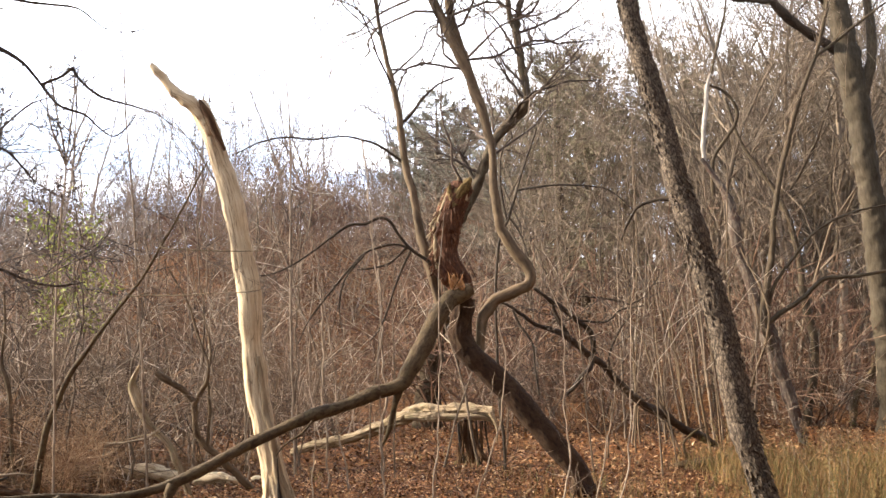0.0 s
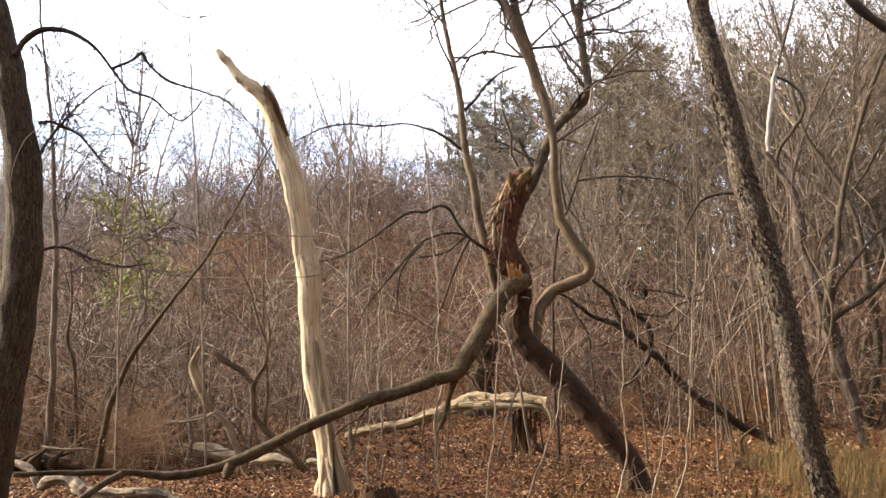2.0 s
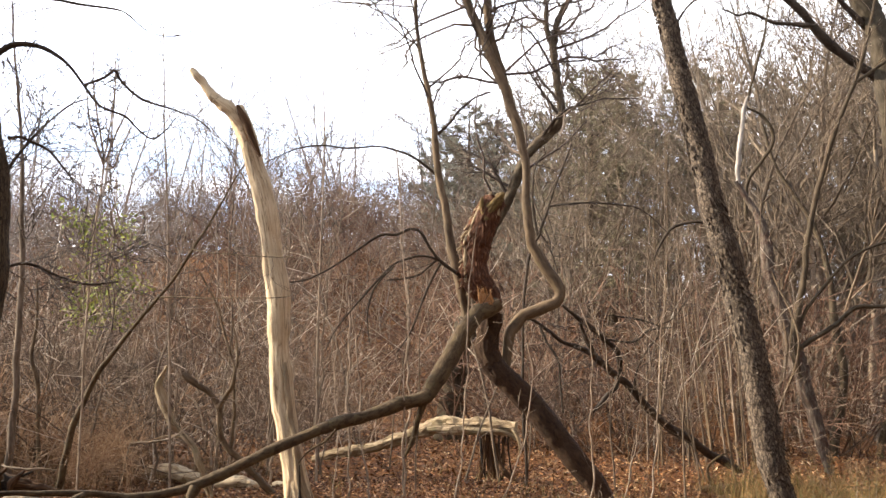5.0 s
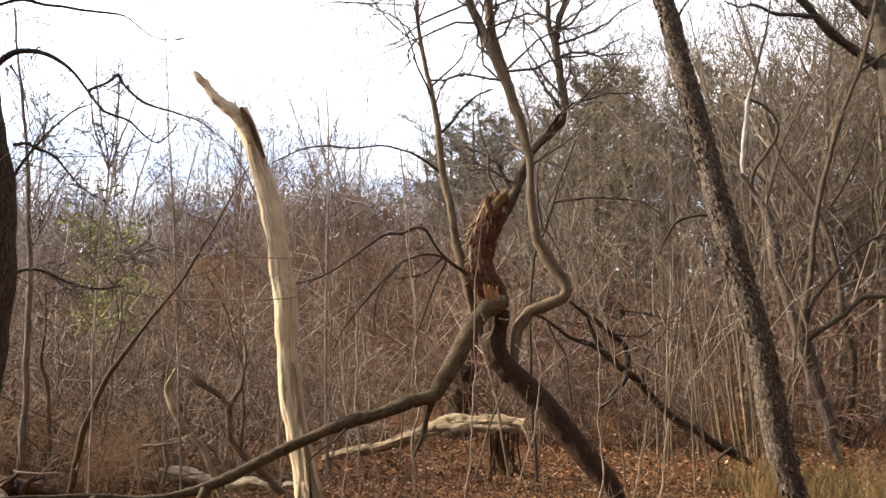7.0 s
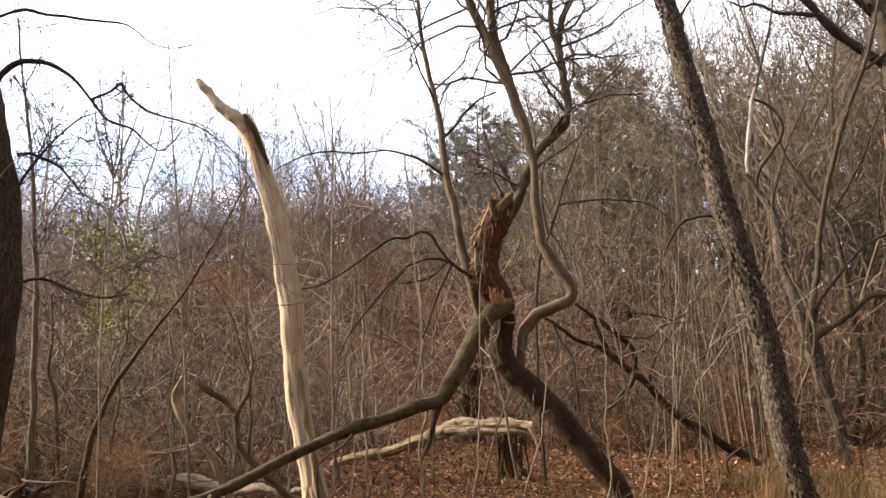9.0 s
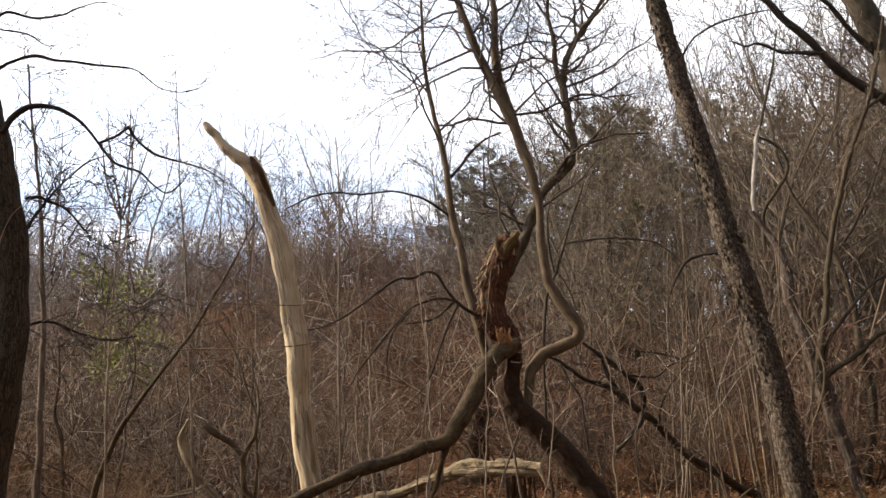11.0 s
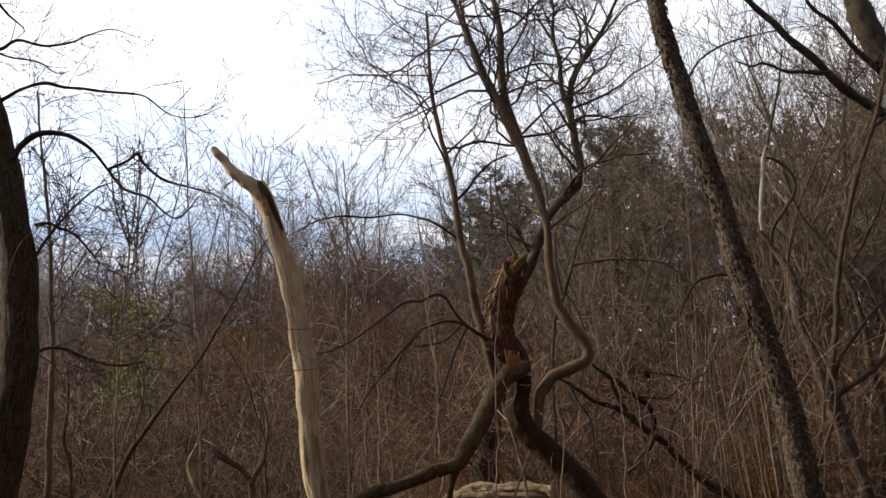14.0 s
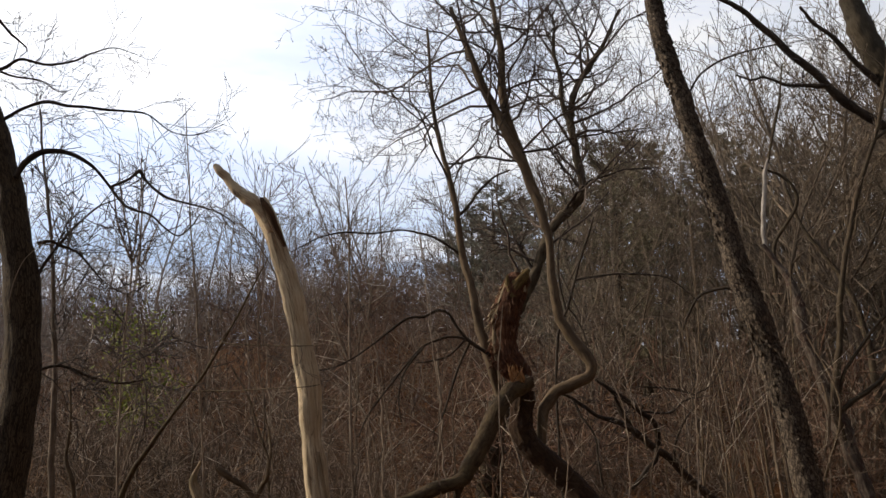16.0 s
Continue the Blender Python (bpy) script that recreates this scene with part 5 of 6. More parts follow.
simple_tree("dead_tree", "short dark rotten stem in the undergrowth", "dead tree", [left_dark_line], OLIVE_BARK, 12, "rough")
br5_line = [(0.96, 15.20, -0.02, 0.027), (0.94, 15.20, 0.44, 0.025), (0.87, 15.20, 1.21, 0.025), (0.84, 15.20, 2.08, 0.022), (0.83, 15.20, 2.97, 0.022), (0.90, 15.20, 3.64, 0.022), (1.04, 15.20, 4.00, 0.020), (1.17, 15.20, 4.43, 0.019), (1.27, 15.20, 4.77, 0.015), (1.41, 15.20, 5.16, 0.015), (1.50, 15.20, 5.46, 0.009)]
br6_line = [(1.17, 15.20, 4.43, 0.017), (1.44, 15.15, 4.47, 0.017), (1.92, 15.05, 4.49, 0.015), (2.44, 14.95, 4.44, 0.013), (2.69, 14.89, 4.31, 0.010), (3.01, 14.80, 3.98, 0.006)]
br6b_line = [(1.02, 15.20, 3.95, 0.017), (0.93, 15.20, 4.36, 0.015), (0.90, 15.20, 4.77, 0.013), (0.96, 15.20, 5.12, 0.010), (1.09, 15.20, 5.28, 0.007)]
br6c_line = [(1.04, 15.20, 4.00, 0.015), (1.14, 15.15, 3.86, 0.015), (1.25, 15.08, 3.62, 0.013), (1.33, 15.00, 3.35, 0.010)]
simple_tree("crooked_sapling", "dark crooked sapling with spreading level branches", "sapling", [br5_line, br6_line, br6b_line, br6c_line], DARK_BARK, 9, "rough", (0.28, 0.55, 0.006, (4, 2), 55, 0.05, 0.25), DARK_TWIGS, 0.0)
fs0_line = [(-4.62, 11.80, -0.07, 0.016), (-4.63, 11.80, 0.38, 0.015), (-4.67, 11.80, 1.30, 0.015), (-4.69, 11.80, 1.98, 0.015), (-4.71, 11.80, 2.66, 0.014), (-4.70, 11.80, 3.29, 0.014), (-4.67, 11.80, 3.85, 0.014), (-4.66, 11.80, 4.13, 0.012)]
fs1_line = [(-4.66, 11.80, 4.12, 0.017), (-4.74, 11.80, 4.29, 0.015), (-4.83, 11.80, 4.49, 0.013), (-4.91, 11.80, 4.74, 0.012), (-4.98, 11.80, 5.14, 0.007)]
fs2_line = [(-4.66, 11.80, 4.15, 0.015), (-4.71, 11.78, 4.41, 0.013), (-4.79, 11.76, 4.73, 0.012), (-4.86, 11.73, 5.12, 0.010), (-4.88, 11.70, 5.54, 0.007)]
fs3_line = [(-4.65, 11.80, 4.13, 0.015), (-4.58, 11.78, 4.33, 0.013), (-4.49, 11.75, 4.59, 0.012), (-4.42, 11.74, 4.76, 0.010), (-4.31, 11.70, 5.11, 0.007)]
fs4_line = [(-4.65, 11.80, 4.06, 0.015), (-4.52, 11.77, 4.08, 0.013), (-4.44, 11.72, 4.26, 0.012), (-4.33, 11.66, 4.49, 0.010), (-4.23, 11.60, 4.72, 0.007)]
fs5_line = [(-4.67, 11.80, 4.19, 0.013), (-4.65, 11.82, 4.42, 0.012), (-4.64, 11.84, 4.72, 0.010), (-4.63, 11.87, 5.09, 0.010), (-4.67, 11.90, 5.54, 0.007)]
simple_tree("forked_sapling", "pale sapling forking into a fan of upright shoots", "sapling", [fs0_line, fs1_line, fs2_line, fs3_line, fs4_line, fs5_line], SAPLING_BARK, 8, "smooth", (0.3, 0.3, 0.003, (2,), 40, 0.1, 0.3), DARK_TWIGS, 0.0, 70.0, ("stem", "shoot"))
ys0_line = [(-3.69, 12.40, -0.08, 0.017), (-3.71, 12.40, 0.38, 0.016), (-3.79, 12.40, 1.36, 0.016), (-3.88, 12.40, 2.43, 0.014), (-3.98, 12.40, 3.45, 0.013), (-4.06, 12.40, 4.19, 0.012), (-4.13, 12.40, 4.79, 0.011), (-4.18, 12.40, 5.32, 0.009), (-4.25, 12.40, 6.01, 0.007), (-4.29, 12.40, 6.48, 0.005)]
simple_tree("young_tree", "tall thin young tree standing against the sky", "tree", [ys0_line], SAPLING_BARK, 8, "smooth", (0.25, 0.55, 0.005, (3, 2), 40, 0.1, 0.35), DARK_TWIGS, 0.0, 75.0)
pole_thin_line = [(-2.23, 15.02, -0.04, 0.024), (-2.27, 15.02, 0.73, 0.021), (-2.32, 15.02, 1.77, 0.021), (-2.36, 15.02, 3.01, 0.018), (-2.39, 15.02, 4.26, 0.016), (-2.42, 15.02, 5.25, 0.013), (-2.49, 15.02, 6.17, 0.010)]
simple_tree("young_tree", "thin straight young tree rising above the thicket", "tree", [pole_thin_line], SAPLING_BARK, 8, "smooth", (0.2, 0.8, 0.006, (3, 2), 45, 0.12, 0.5), DARK_TWIGS)

log_a_line = [(-2.78, 18.22, 0.11, 0.062), (-2.47, 18.09, 0.2, 0.079), (-2.03, 17.91, 0.3, 0.087), (-1.6, 17.73, 0.41, 0.091), (-1.18, 17.54, 0.55, 0.102), (-0.87, 17.39, 0.69, 0.118), (-0.56, 17.25, 0.82, 0.131), (-0.26, 17.12, 0.88, 0.139), (0.03, 16.98, 0.88, 0.122), (0.41, 16.8, 0.92, 0.104), (0.7, 16.67, 0.92, 0.085), (0.84, 16.61, 0.93, 0.085)]
log_end_line = [(0.80, 16.55, 0.9, 0.05), (0.86, 16.52, 0.78, 0.03), (0.91, 16.5, 0.6, 0.018), (0.9, 16.5, 0.42, 0.008)]
log_a2_line = [(-0.65, 16.84, 0.78, 0.062), (-0.16, 16.759999999999998, 0.81, 0.074), (0.22, 16.7, 0.81, 0.066), (0.55, 16.64, 0.84, 0.058), (0.79, 16.61, 0.79, 0.042), (0.85, 16.59, 0.7, 0.019)]
simple_tree("fallen_log", "long pale weathered log lying behind the snag", "log", [log_a_line, log_a2_line, log_end_line], LOG_WOOD, 40, "decayed", names=("log", "stub"), step=0.025)
log_b_line = [(-4.75, 14.52, 0.13, 0.03), (-4.54, 14.49, 0.15, 0.085), (-4.28, 14.47, 0.13, 0.1), (-3.98, 14.44, 0.06, 0.105), (-3.78, 14.42, 0.02, 0.07)]
simple_tree("log_piece", "bleached rotten log piece half buried in leaves", "log", [log_b_line], PALE_WOOD, 30, "decayed", names=("log", "stub"), step=0.018)
log_b2_line = [(-3.61, 14.32, -0.05, 0.029), (-3.51, 14.30, 0.02, 0.085), (-3.29, 14.28, 0.05, 0.088), (-3.08, 14.25, 0.04, 0.068), (-2.84, 14.22, -0.01, 0.021)]
simple_tree("log_piece", "pale broken log piece beside the snag", "log", [log_b2_line], PALE_WOOD, 30, "decayed", names=("log", "stub"), step=0.018)
log_b3_line = [(-2.83, 14.42, 0.00, 0.017), (-2.73, 14.39, 0.03, 0.042), (-2.60, 14.35, 0.04, 0.037), (-2.50, 14.32, 0.03, 0.017)]
simple_tree("log_piece", "small pale chunk of rotten wood on leaves", "log", [log_b3_line], PALE_WOOD, 30, "decayed", names=("log", "stub"), step=0.018)
log_c_line = [(-4.51, 8.92, -0.115, 0.064), (-3.89, 8.98, -0.045, 0.069), (-3.27, 9.04, -0.005, 0.072), (-2.59, 9.1, 0.015, 0.075), (-1.91, 9.17, 0.035, 0.078), (-1.4, 9.22, 0.045, 0.082)]
simple_tree("fallen_log", "rough grey bark-covered log lying in leaf litter", "log", [log_c_line], LOG_BARK, 24, "furrow", names=("log", "stub"))
log_d_line = [(3.87, 16.52, 0.00, 0.058), (4.10, 16.52, 0.03, 0.091), (4.46, 16.52, 0.07, 0.096), (4.82, 16.52, 0.13, 0.067)]
log_d2_line = [(4.12, 16.52, 0.09, 0.024), (4.04, 16.54, 0.25, 0.024), (4.04, 16.56, 0.41, 0.021), (4.22, 16.59, 0.57, 0.016), (4.43, 16.62, 0.66, 0.011)]
simple_tree("fallen_log", "short dark log with a forked twig", "log", [log_d_line, log_d2_line], LIMB_BARK, 12, "rough", names=("log", "twig"))
hollow_log_line = [(-6.25, 12.3, 0.14, 0.14), (-5.98, 12.33, 0.14, 0.13), (-5.69, 12.35, 0.1, 0.1), (-5.38, 12.38, 0.06, 0.08), (-5.1, 12.4, 0.03, 0.05)]
hollow_stick_line = [(-5.71, 12.14, 0.36, 0.012), (-5.59, 12.1, 0.34, 0.014), (-5.36, 12.1, 0.32, 0.014), (-5.19, 12.1, 0.34, 0.012), (-5.01, 12.1, 0.33, 0.006)]
hollow_log = simple_tree("hollow_log", "dark rotten hollow log in the undergrowth", "log", [hollow_log_line], STUMP_WOOD, 30, "decayed", names=("log", "stub"), step=0.025)
for k in range(9):
    x, y = rng.uniform(-6.1, -5.5), rng.uniform(12.16, 12.26)
    chunk = [(x, y, 0.02, 0.03), (x + rng.normal(0, 0.05), y, 0.14, 0.045), (x + rng.normal(0, 0.12), y + 0.03, rng.uniform(0.2, 0.34), 0.012)]
    Shape().limb(chunk, 9, 0.02, "jagged", 0, 54.0 + k).make("splinter", STUMP_WOOD if k % 3 else ROT_AND_SPLIT_SHADE, hollow_log)
Shape().limb(hollow_stick_line, 8, 0.03, "rough", 0, 52.0).make("splinter", BRANCH_WOOD, hollow_log, "pale dry splinter")
branch_w2_line = [(-4.93, 10.5, 0.095, 0.05), (-4.86, 10.46, 0.14, 0.064), (-4.75, 10.42, 0.19, 0.068), (-4.59, 10.38, 0.2, 0.073), (-4.49, 10.35, 0.15, 0.075), (-4.44, 10.31, 0.125, 0.075), (-4.33, 10.27, 0.085, 0.07), (-4.16, 10.23, 0.085, 0.062), (-3.92, 10.19, 0.095, 0.057), (-3.69, 10.15, 0.115, 0.059), (-3.48, 10.12, 0.115, 0.057), (-3.32, 10.08, 0.065, 0.053), (-3.2, 10.04, 0.015, 0.051), (-3.1, 10.0, -0.035, 0.033)]
branch_w_line = [(-5.34, 10.7, 0.32, 0.034), (-5.2, 10.65, 0.28, 0.046), (-5.08, 10.6, 0.23, 0.044), (-5.02, 10.55, 0.16, 0.04), (-4.94, 10.5, 0.03, 0.034)]
branch_w3_line = [(-4.33, 10.42, 0.01, 0.036), (-4.21, 10.27, -0.06, 0.039), (-4.09, 10.12, -0.12, 0.031)]
branch_w4_line = [(-3.53, 10.22, 0.06, 0.018), (-3.47, 10.18, -0.02, 0.015), (-3.48, 10.15, -0.08, 0.012), (-3.50, 10.12, -0.14, 0.009)]
branch_w5_line = [(-3.42, 10.22, 0.07, 0.015), (-3.42, 10.22, 0.13, 0.015), (-3.40, 10.22, 0.18, 0.009)]
simple_tree("dead_branch", "bleached forked dead branch lying on fallen leaves", "branch", [branch_w2_line, branch_w_line, branch_w3_line, branch_w4_line, branch_w5_line], BRANCH_WOOD, 24, "decayed", names=("limb", "fork"), step=0.018, wander=0.1)
root_line = [(0.33, 16.72, 0.78, 0.042), (0.3, 16.72, 0.28, 0.045), (0.27, 16.72, -0.0, 0.045), (0.25, 16.72, -0.17, 0.027)]
root2_line = [(0.45, 16.72, 0.82, 0.06), (0.42, 16.69, 0.43, 0.075), (0.44, 16.66, 0.21, 0.07), (0.5, 16.64, 0.03, 0.055), (0.54, 16.62, -0.16, 0.039)]
root3_line = [(0.52, 16.72, 0.6, 0.04), (0.56, 16.63, 0.37, 0.05), (0.66, 16.56, 0.18, 0.052), (0.82, 16.5, 0.07, 0.045), (1.02, 16.44, 0.02, 0.035), (1.16, 16.4, -0.06, 0.02)]
root5_line = [(0.38, 16.72, 0.14, 0.036), (0.55, 16.63, 0.01, 0.027), (0.71, 16.56, -0.07, 0.021), (0.78, 16.52, -0.14, 0.015)]
root_stump = simple_tree("root_stump", "ragged rotten root stump propping the fallen log", "stump", [root2_line, root3_line, root5_line, root_line], STUMP_WOOD, 20, "decayed", names=("stump", "root"), step=0.02)
for k in range(9):
    x, y = rng.uniform(0.2, 0.72), rng.uniform(16.5, 16.8)
    dx = rng.normal(0, 0.08)
    shred = [(x, y, rng.uniform(0.72, 0.84), 0.022), (x + dx * 0.4, y - 0.05, rng.uniform(0.28, 0.4), rng.uniform(0.014, 0.03)), (x + dx, y - 0.1, 0.05, 0.015), (x + dx * 1.6, y - 0.14, -0.08, 0.01)]
    Shape().limb(shred, 9, 0.025, "jagged", 0, 53.0 + k).make("root", ROT_AND_SPLIT_SHADE if k % 2 else STUMP_WOOD, root_stump)



stump_line = [(-0.9, 8.77, -0.08, 0.204), (-0.94, 8.78, 0.03, 0.186), (-0.99, 8.8, 0.19, 0.173), (-1.04, 8.81, 0.34, 0.16), (-1.06, 8.82, 0.41, 0.156)]


def stump():
    p = stump_line
    ob = thing("tree_stump", p[0][:3], "low furrowed grey tree stump with jagged broken top", "stump")
    Shape().limb(p, 36, 0.03, "furrow", 0.1, 61.0).make("stump", STUMP_WOOD, ob)
    x, y, z, r = p[-1]
    for k in range(16):
        a = 2 * math.pi * k / 16
        cx, cy = x + math.cos(a) * r * 0.86, y + math.sin(a) * r * 0.86
        Shape().limb([(cx, cy, z - 0.12, 0.035), (cx, cy, z, 0.03), (cx, cy, z + rng.uniform(0.01, 0.07), 0.012)], 7, 0.05, "rough", 0, k).make("splinter", STUMP_WOOD, ob)


stump()

sap_a_line = [(-0.09, 8.62, -0.15, 0.009), (-0.09, 8.62, 0.02, 0.008), (-0.08, 8.62, 0.43, 0.008), (-0.08, 8.62, 0.86, 0.007), (-0.05, 8.62, 1.31, 0.007), (-0.03, 8.62, 1.70, 0.006), (-0.02, 8.62, 2.15, 0.006), (-0.01, 8.62, 2.60, 0.005), (0.02, 8.62, 3.01, 0.003)]
sap_b_line = [(0.19, 8.72, -0.14, 0.008), (0.20, 8.72, 0.00, 0.007), (0.26, 8.72, 0.32, 0.008), (0.38, 8.72, 0.71, 0.007), (0.48, 8.72, 1.06, 0.007), (0.54, 8.72, 1.46, 0.006), (0.53, 8.72, 1.76, 0.006), (0.48, 8.72, 1.98, 0.004)]
sap_c_line = [(0.85, 8.82, -0.10, 0.011), (0.86, 8.82, -0.00, 0.010), (0.94, 8.83, 0.27, 0.010), (1.08, 8.84, 0.51, 0.009), (1.14, 8.85, 0.76, 0.008), (1.13, 8.86, 1.06, 0.007), (1.09, 8.87, 1.31, 0.006), (1.11, 8.89, 1.71, 0.005), (1.06, 8.91, 2.17, 0.004), (0.95, 8.92, 2.43, 0.003)]
sap_d_line = [(1.46, 8.72, -0.08, 0.010), (1.47, 8.72, 0.00, 0.009), (1.54, 8.73, 0.39, 0.008), (1.62, 8.75, 0.83, 0.008), (1.66, 8.76, 1.22, 0.007), (1.67, 8.77, 1.51, 0.006), (1.70, 8.79, 1.91, 0.005), (1.74, 8.80, 2.37, 0.004), (1.73, 8.82, 2.72, 0.003)]
sap_e_line = [(1.38, 9.22, -0.06, 0.010), (1.44, 9.22, 0.22, 0.009), (1.40, 9.22, 0.37, 0.007), (1.47, 9.22, 0.63, 0.007), (1.53, 9.22, 0.99, 0.006), (1.57, 9.22, 1.30, 0.004)]
sap_f_line = [(-1.60, 12.22, -0.06, 0.011), (-1.61, 12.22, 0.12, 0.010), (-1.63, 12.22, 0.33, 0.008), (-1.60, 12.22, 0.61, 0.008), (-1.62, 12.22, 1.17, 0.007), (-1.67, 12.22, 1.88, 0.007), (-1.64, 12.22, 2.60, 0.006), (-1.66, 12.22, 3.25, 0.004)]
sap_g_line = [(-0.67, 11.62, -0.05, 0.009), (-0.71, 11.62, 0.27, 0.009), (-0.70, 11.62, 0.80, 0.008), (-0.76, 11.62, 1.47, 0.008), (-0.75, 11.62, 2.14, 0.007), (-0.81, 11.62, 2.82, 0.007), (-0.87, 11.62, 3.51, 0.005), (-0.95, 11.62, 4.20, 0.004), (-1.03, 11.62, 4.90, 0.003)]
sap_h_line = [(-1.23, 12.82, -0.03, 0.014), (-1.24, 12.82, 0.17, 0.013), (-1.30, 12.82, 0.57, 0.012), (-1.41, 12.82, 1.16, 0.010), (-1.46, 12.82, 1.75, 0.009), (-1.54, 12.82, 2.35, 0.007), (-1.60, 12.82, 2.80, 0.006)]
sap_p1_line = [(-1.55, 13.20, -0.03, 0.014), (-1.56, 13.20, 0.59, 0.013), (-1.59, 13.20, 1.26, 0.013), (-1.62, 13.20, 1.94, 0.013), (-1.67, 13.20, 2.56, 0.012), (-1.75, 13.20, 3.17, 0.011), (-1.89, 13.20, 3.63, 0.008)]
sap_p2_line = [(-0.83, 13.40, -0.04, 0.017), (-0.83, 13.40, 0.50, 0.016), (-0.82, 13.40, 1.26, 0.016), (-0.84, 13.40, 2.03, 0.015), (-0.91, 13.40, 2.88, 0.014), (-1.01, 13.40, 3.60, 0.012), (-1.09, 13.40, 4.24, 0.010), (-1.15, 13.40, 4.80, 0.007)]
for path in (sap_a_line, sap_b_line, sap_c_line, sap_d_line, sap_e_line, sap_f_line, sap_g_line, sap_h_line, sap_p1_line, sap_p2_line):
    ob = thing("sapling", path[0][:3], "thin pale bare sapling growing from the leaf litter", "sapling", "bare saplings")
    Shape().limb(path, 7, 0.05, "smooth", 0, path[0][0], wander=2.2).make("stem", SAPLING_BARK, ob)
    lines = []
    spray(lines, path, 0.34, 0.6, 0.004, (3,), 48, 0.1, 0.2, 0.16)
    Shape().thin(lines).make("crown", TWIGS, ob)

# ---- tall thin shoots that stand up against the sky ----
for k in range(10):
    x, y = -5.6 + 0.36 * k + rng.uniform(-0.15, 0.15), rng.uniform(13.2, 17.0)
    z, h = float(ground_z(x, y)), rng.uniform(4.2, 6.6)
    path = [(x, y, z - 0.05, 0.02), (x + rng.normal(0, 0.08), y, z + h * 0.35, 0.014), (x + rng.normal(0, 0.12), y, z + h * 0.7, 0.009), (x + rng.normal(0, 0.18), y, z + h, 0.003)]
    ob = thing("tall_shoot", (x, y, z), "tall thin bare shoot with few side twigs", "sapling", "tall thin shoots")
    Shape().limb(path, 7, 0.1, "smooth", 0, k * 2.1, wander=3.2).make("stem", YOUNG_BARK if k % 2 else SAPLING_BARK, ob)
    lines = []
    spray(lines, path, 0.5, 0.85, 0.006, (3, 1), 36, 0.12, 0.3, 0.16, 0.0034)
    tagged(Shape().thin(lines).make("crown", DARK_TWIGS, ob), kind="stuff")

# ---- a stand of slim leaning stems beyond the glade ----
for k in range(22):
    x, y = rng.uniform(3.6, 8.2), rng.uniform(18.5, 24)
    z, h = float(ground_z(x, y)), rng.uniform(3.5, 6.5)
    x = x - 1.6 if 0.31 < x / y < 0.41 else x
    lean, bow, rad = rng.normal(-0.12, 0.09), rng.normal(0, 0.15), rng.uniform(0.016, 0.036)
    path = [(x, y, z - 0.05, rad), (x + lean * h * 0.3 + bow * 0.4, y, z + h * 0.3, rad * 0.85), (x + lean * h * 0.65 + bow, y + rng.normal(0, 0.2), z + h * 0.65, rad * 0.65), (x + lean * h, y, z + h, rad * 0.3)]
    ob = thing("slim_tree", (x, y, z), "slim tan leaning young tree in a crowded stand", "sapling", "slim leaning stems")
    Shape().limb(path, 7, 0.12, "smooth", 0, k * 1.3).make("stem", OLIVE_BARK if k % 3 else YOUNG_BARK, ob)
    lines = []
    spray(lines, path, 0.5, 0.8, 0.006, (4, 2), 45, 0.1, 0.3)
    tagged(Shape().thin(lines).make("crown", TWIGS, ob), kind="stuff")

# ---- the thicket and woods behind ----
def templates(count, seed, make):
    r = np.random.default_rng(seed)
    return [make(r) for _ in range(count)]


def shrub(r):
    lines = []
    for _ in range(int(r.integers(4, 7))):
        a, tilt = r.uniform(0, 6.28), r.uniform(0.1, 1.0)
        grow(lines, r, (r.normal(0, 0.12), r.normal(0, 0.12), -0.05), (math.cos(a) * tilt, math.sin(a) * tilt, 1), r.uniform(1.3, 2.9), r.uniform(0.006, 0.011), 0, (7, 4), 58, 0.55, 0.0, 0.24, (4, 2, 1), 0.35, 0.0026)
    return lines


def far_shrub(r):
    lines = []
    for _ in range(int(r.integers(4, 7))):
        a, tilt = r.uniform(0, 6.28), r.uniform(0.1, 0.9)
        grow(lines, r, (r.normal(0, 0.15), r.normal(0, 0.15), -0.05), (math.cos(a) * tilt, math.sin(a) * tilt, 1), r.uniform(1.3, 2.8), r.uniform(0.008, 0.014), 0, (6, 3), 55, 0.6, 0.02, 0.24, (3, 2, 1), 0.35, 0.0048)
    return lines


def young(r):
    lines = []
    grow(lines, r, (0, 0, -0.05), (r.normal(0, 0.08), r.normal(0, 0.08), 1), r.uniform(3.2, 5.4), r.uniform(0.014, 0.026), 0, (11, 4, 2), 55, 0.42, 0.05, 0.13, (8, 4, 2, 1), 0.3, 0.003)
    return lines


def woods(r):
    lines = []
    grow(lines, r, (0, 0, -0.1), (r.normal(0, 0.06), r.normal(0, 0.06), 1), r.uniform(9.0, 13.0), r.uniform(0.07, 0.13), 0, (12, 5, 2), 48, 0.46, 0.045, 0.14, (8, 5, 2, 1), 0.2, 0.008)
    return lines


def distant(r):
    lines = []
    grow(lines, r, (0, 0, -0.1), (r.normal(0, 0.05), r.normal(0, 0.05), 1), r.uniform(10.0, 14.0), 0.14, 0, (12, 8), 45, 0.42, 0.06, 0.10, (6, 3, 2), 0.2, 0.02)
    return lines


def tall_crown(r):
    lines = []
    grow(lines, r, (0, 0, -0.1), (r.normal(0, 0.05), r.normal(0, 0.05), 1), r.uniform(16.0, 19.0), r.uniform(0.11, 0.16), 0, (13, 6, 4), 38, 0.4, 0.07, 0.15, (8, 5, 3, 2), 0.15, 0.0085)
    return lines


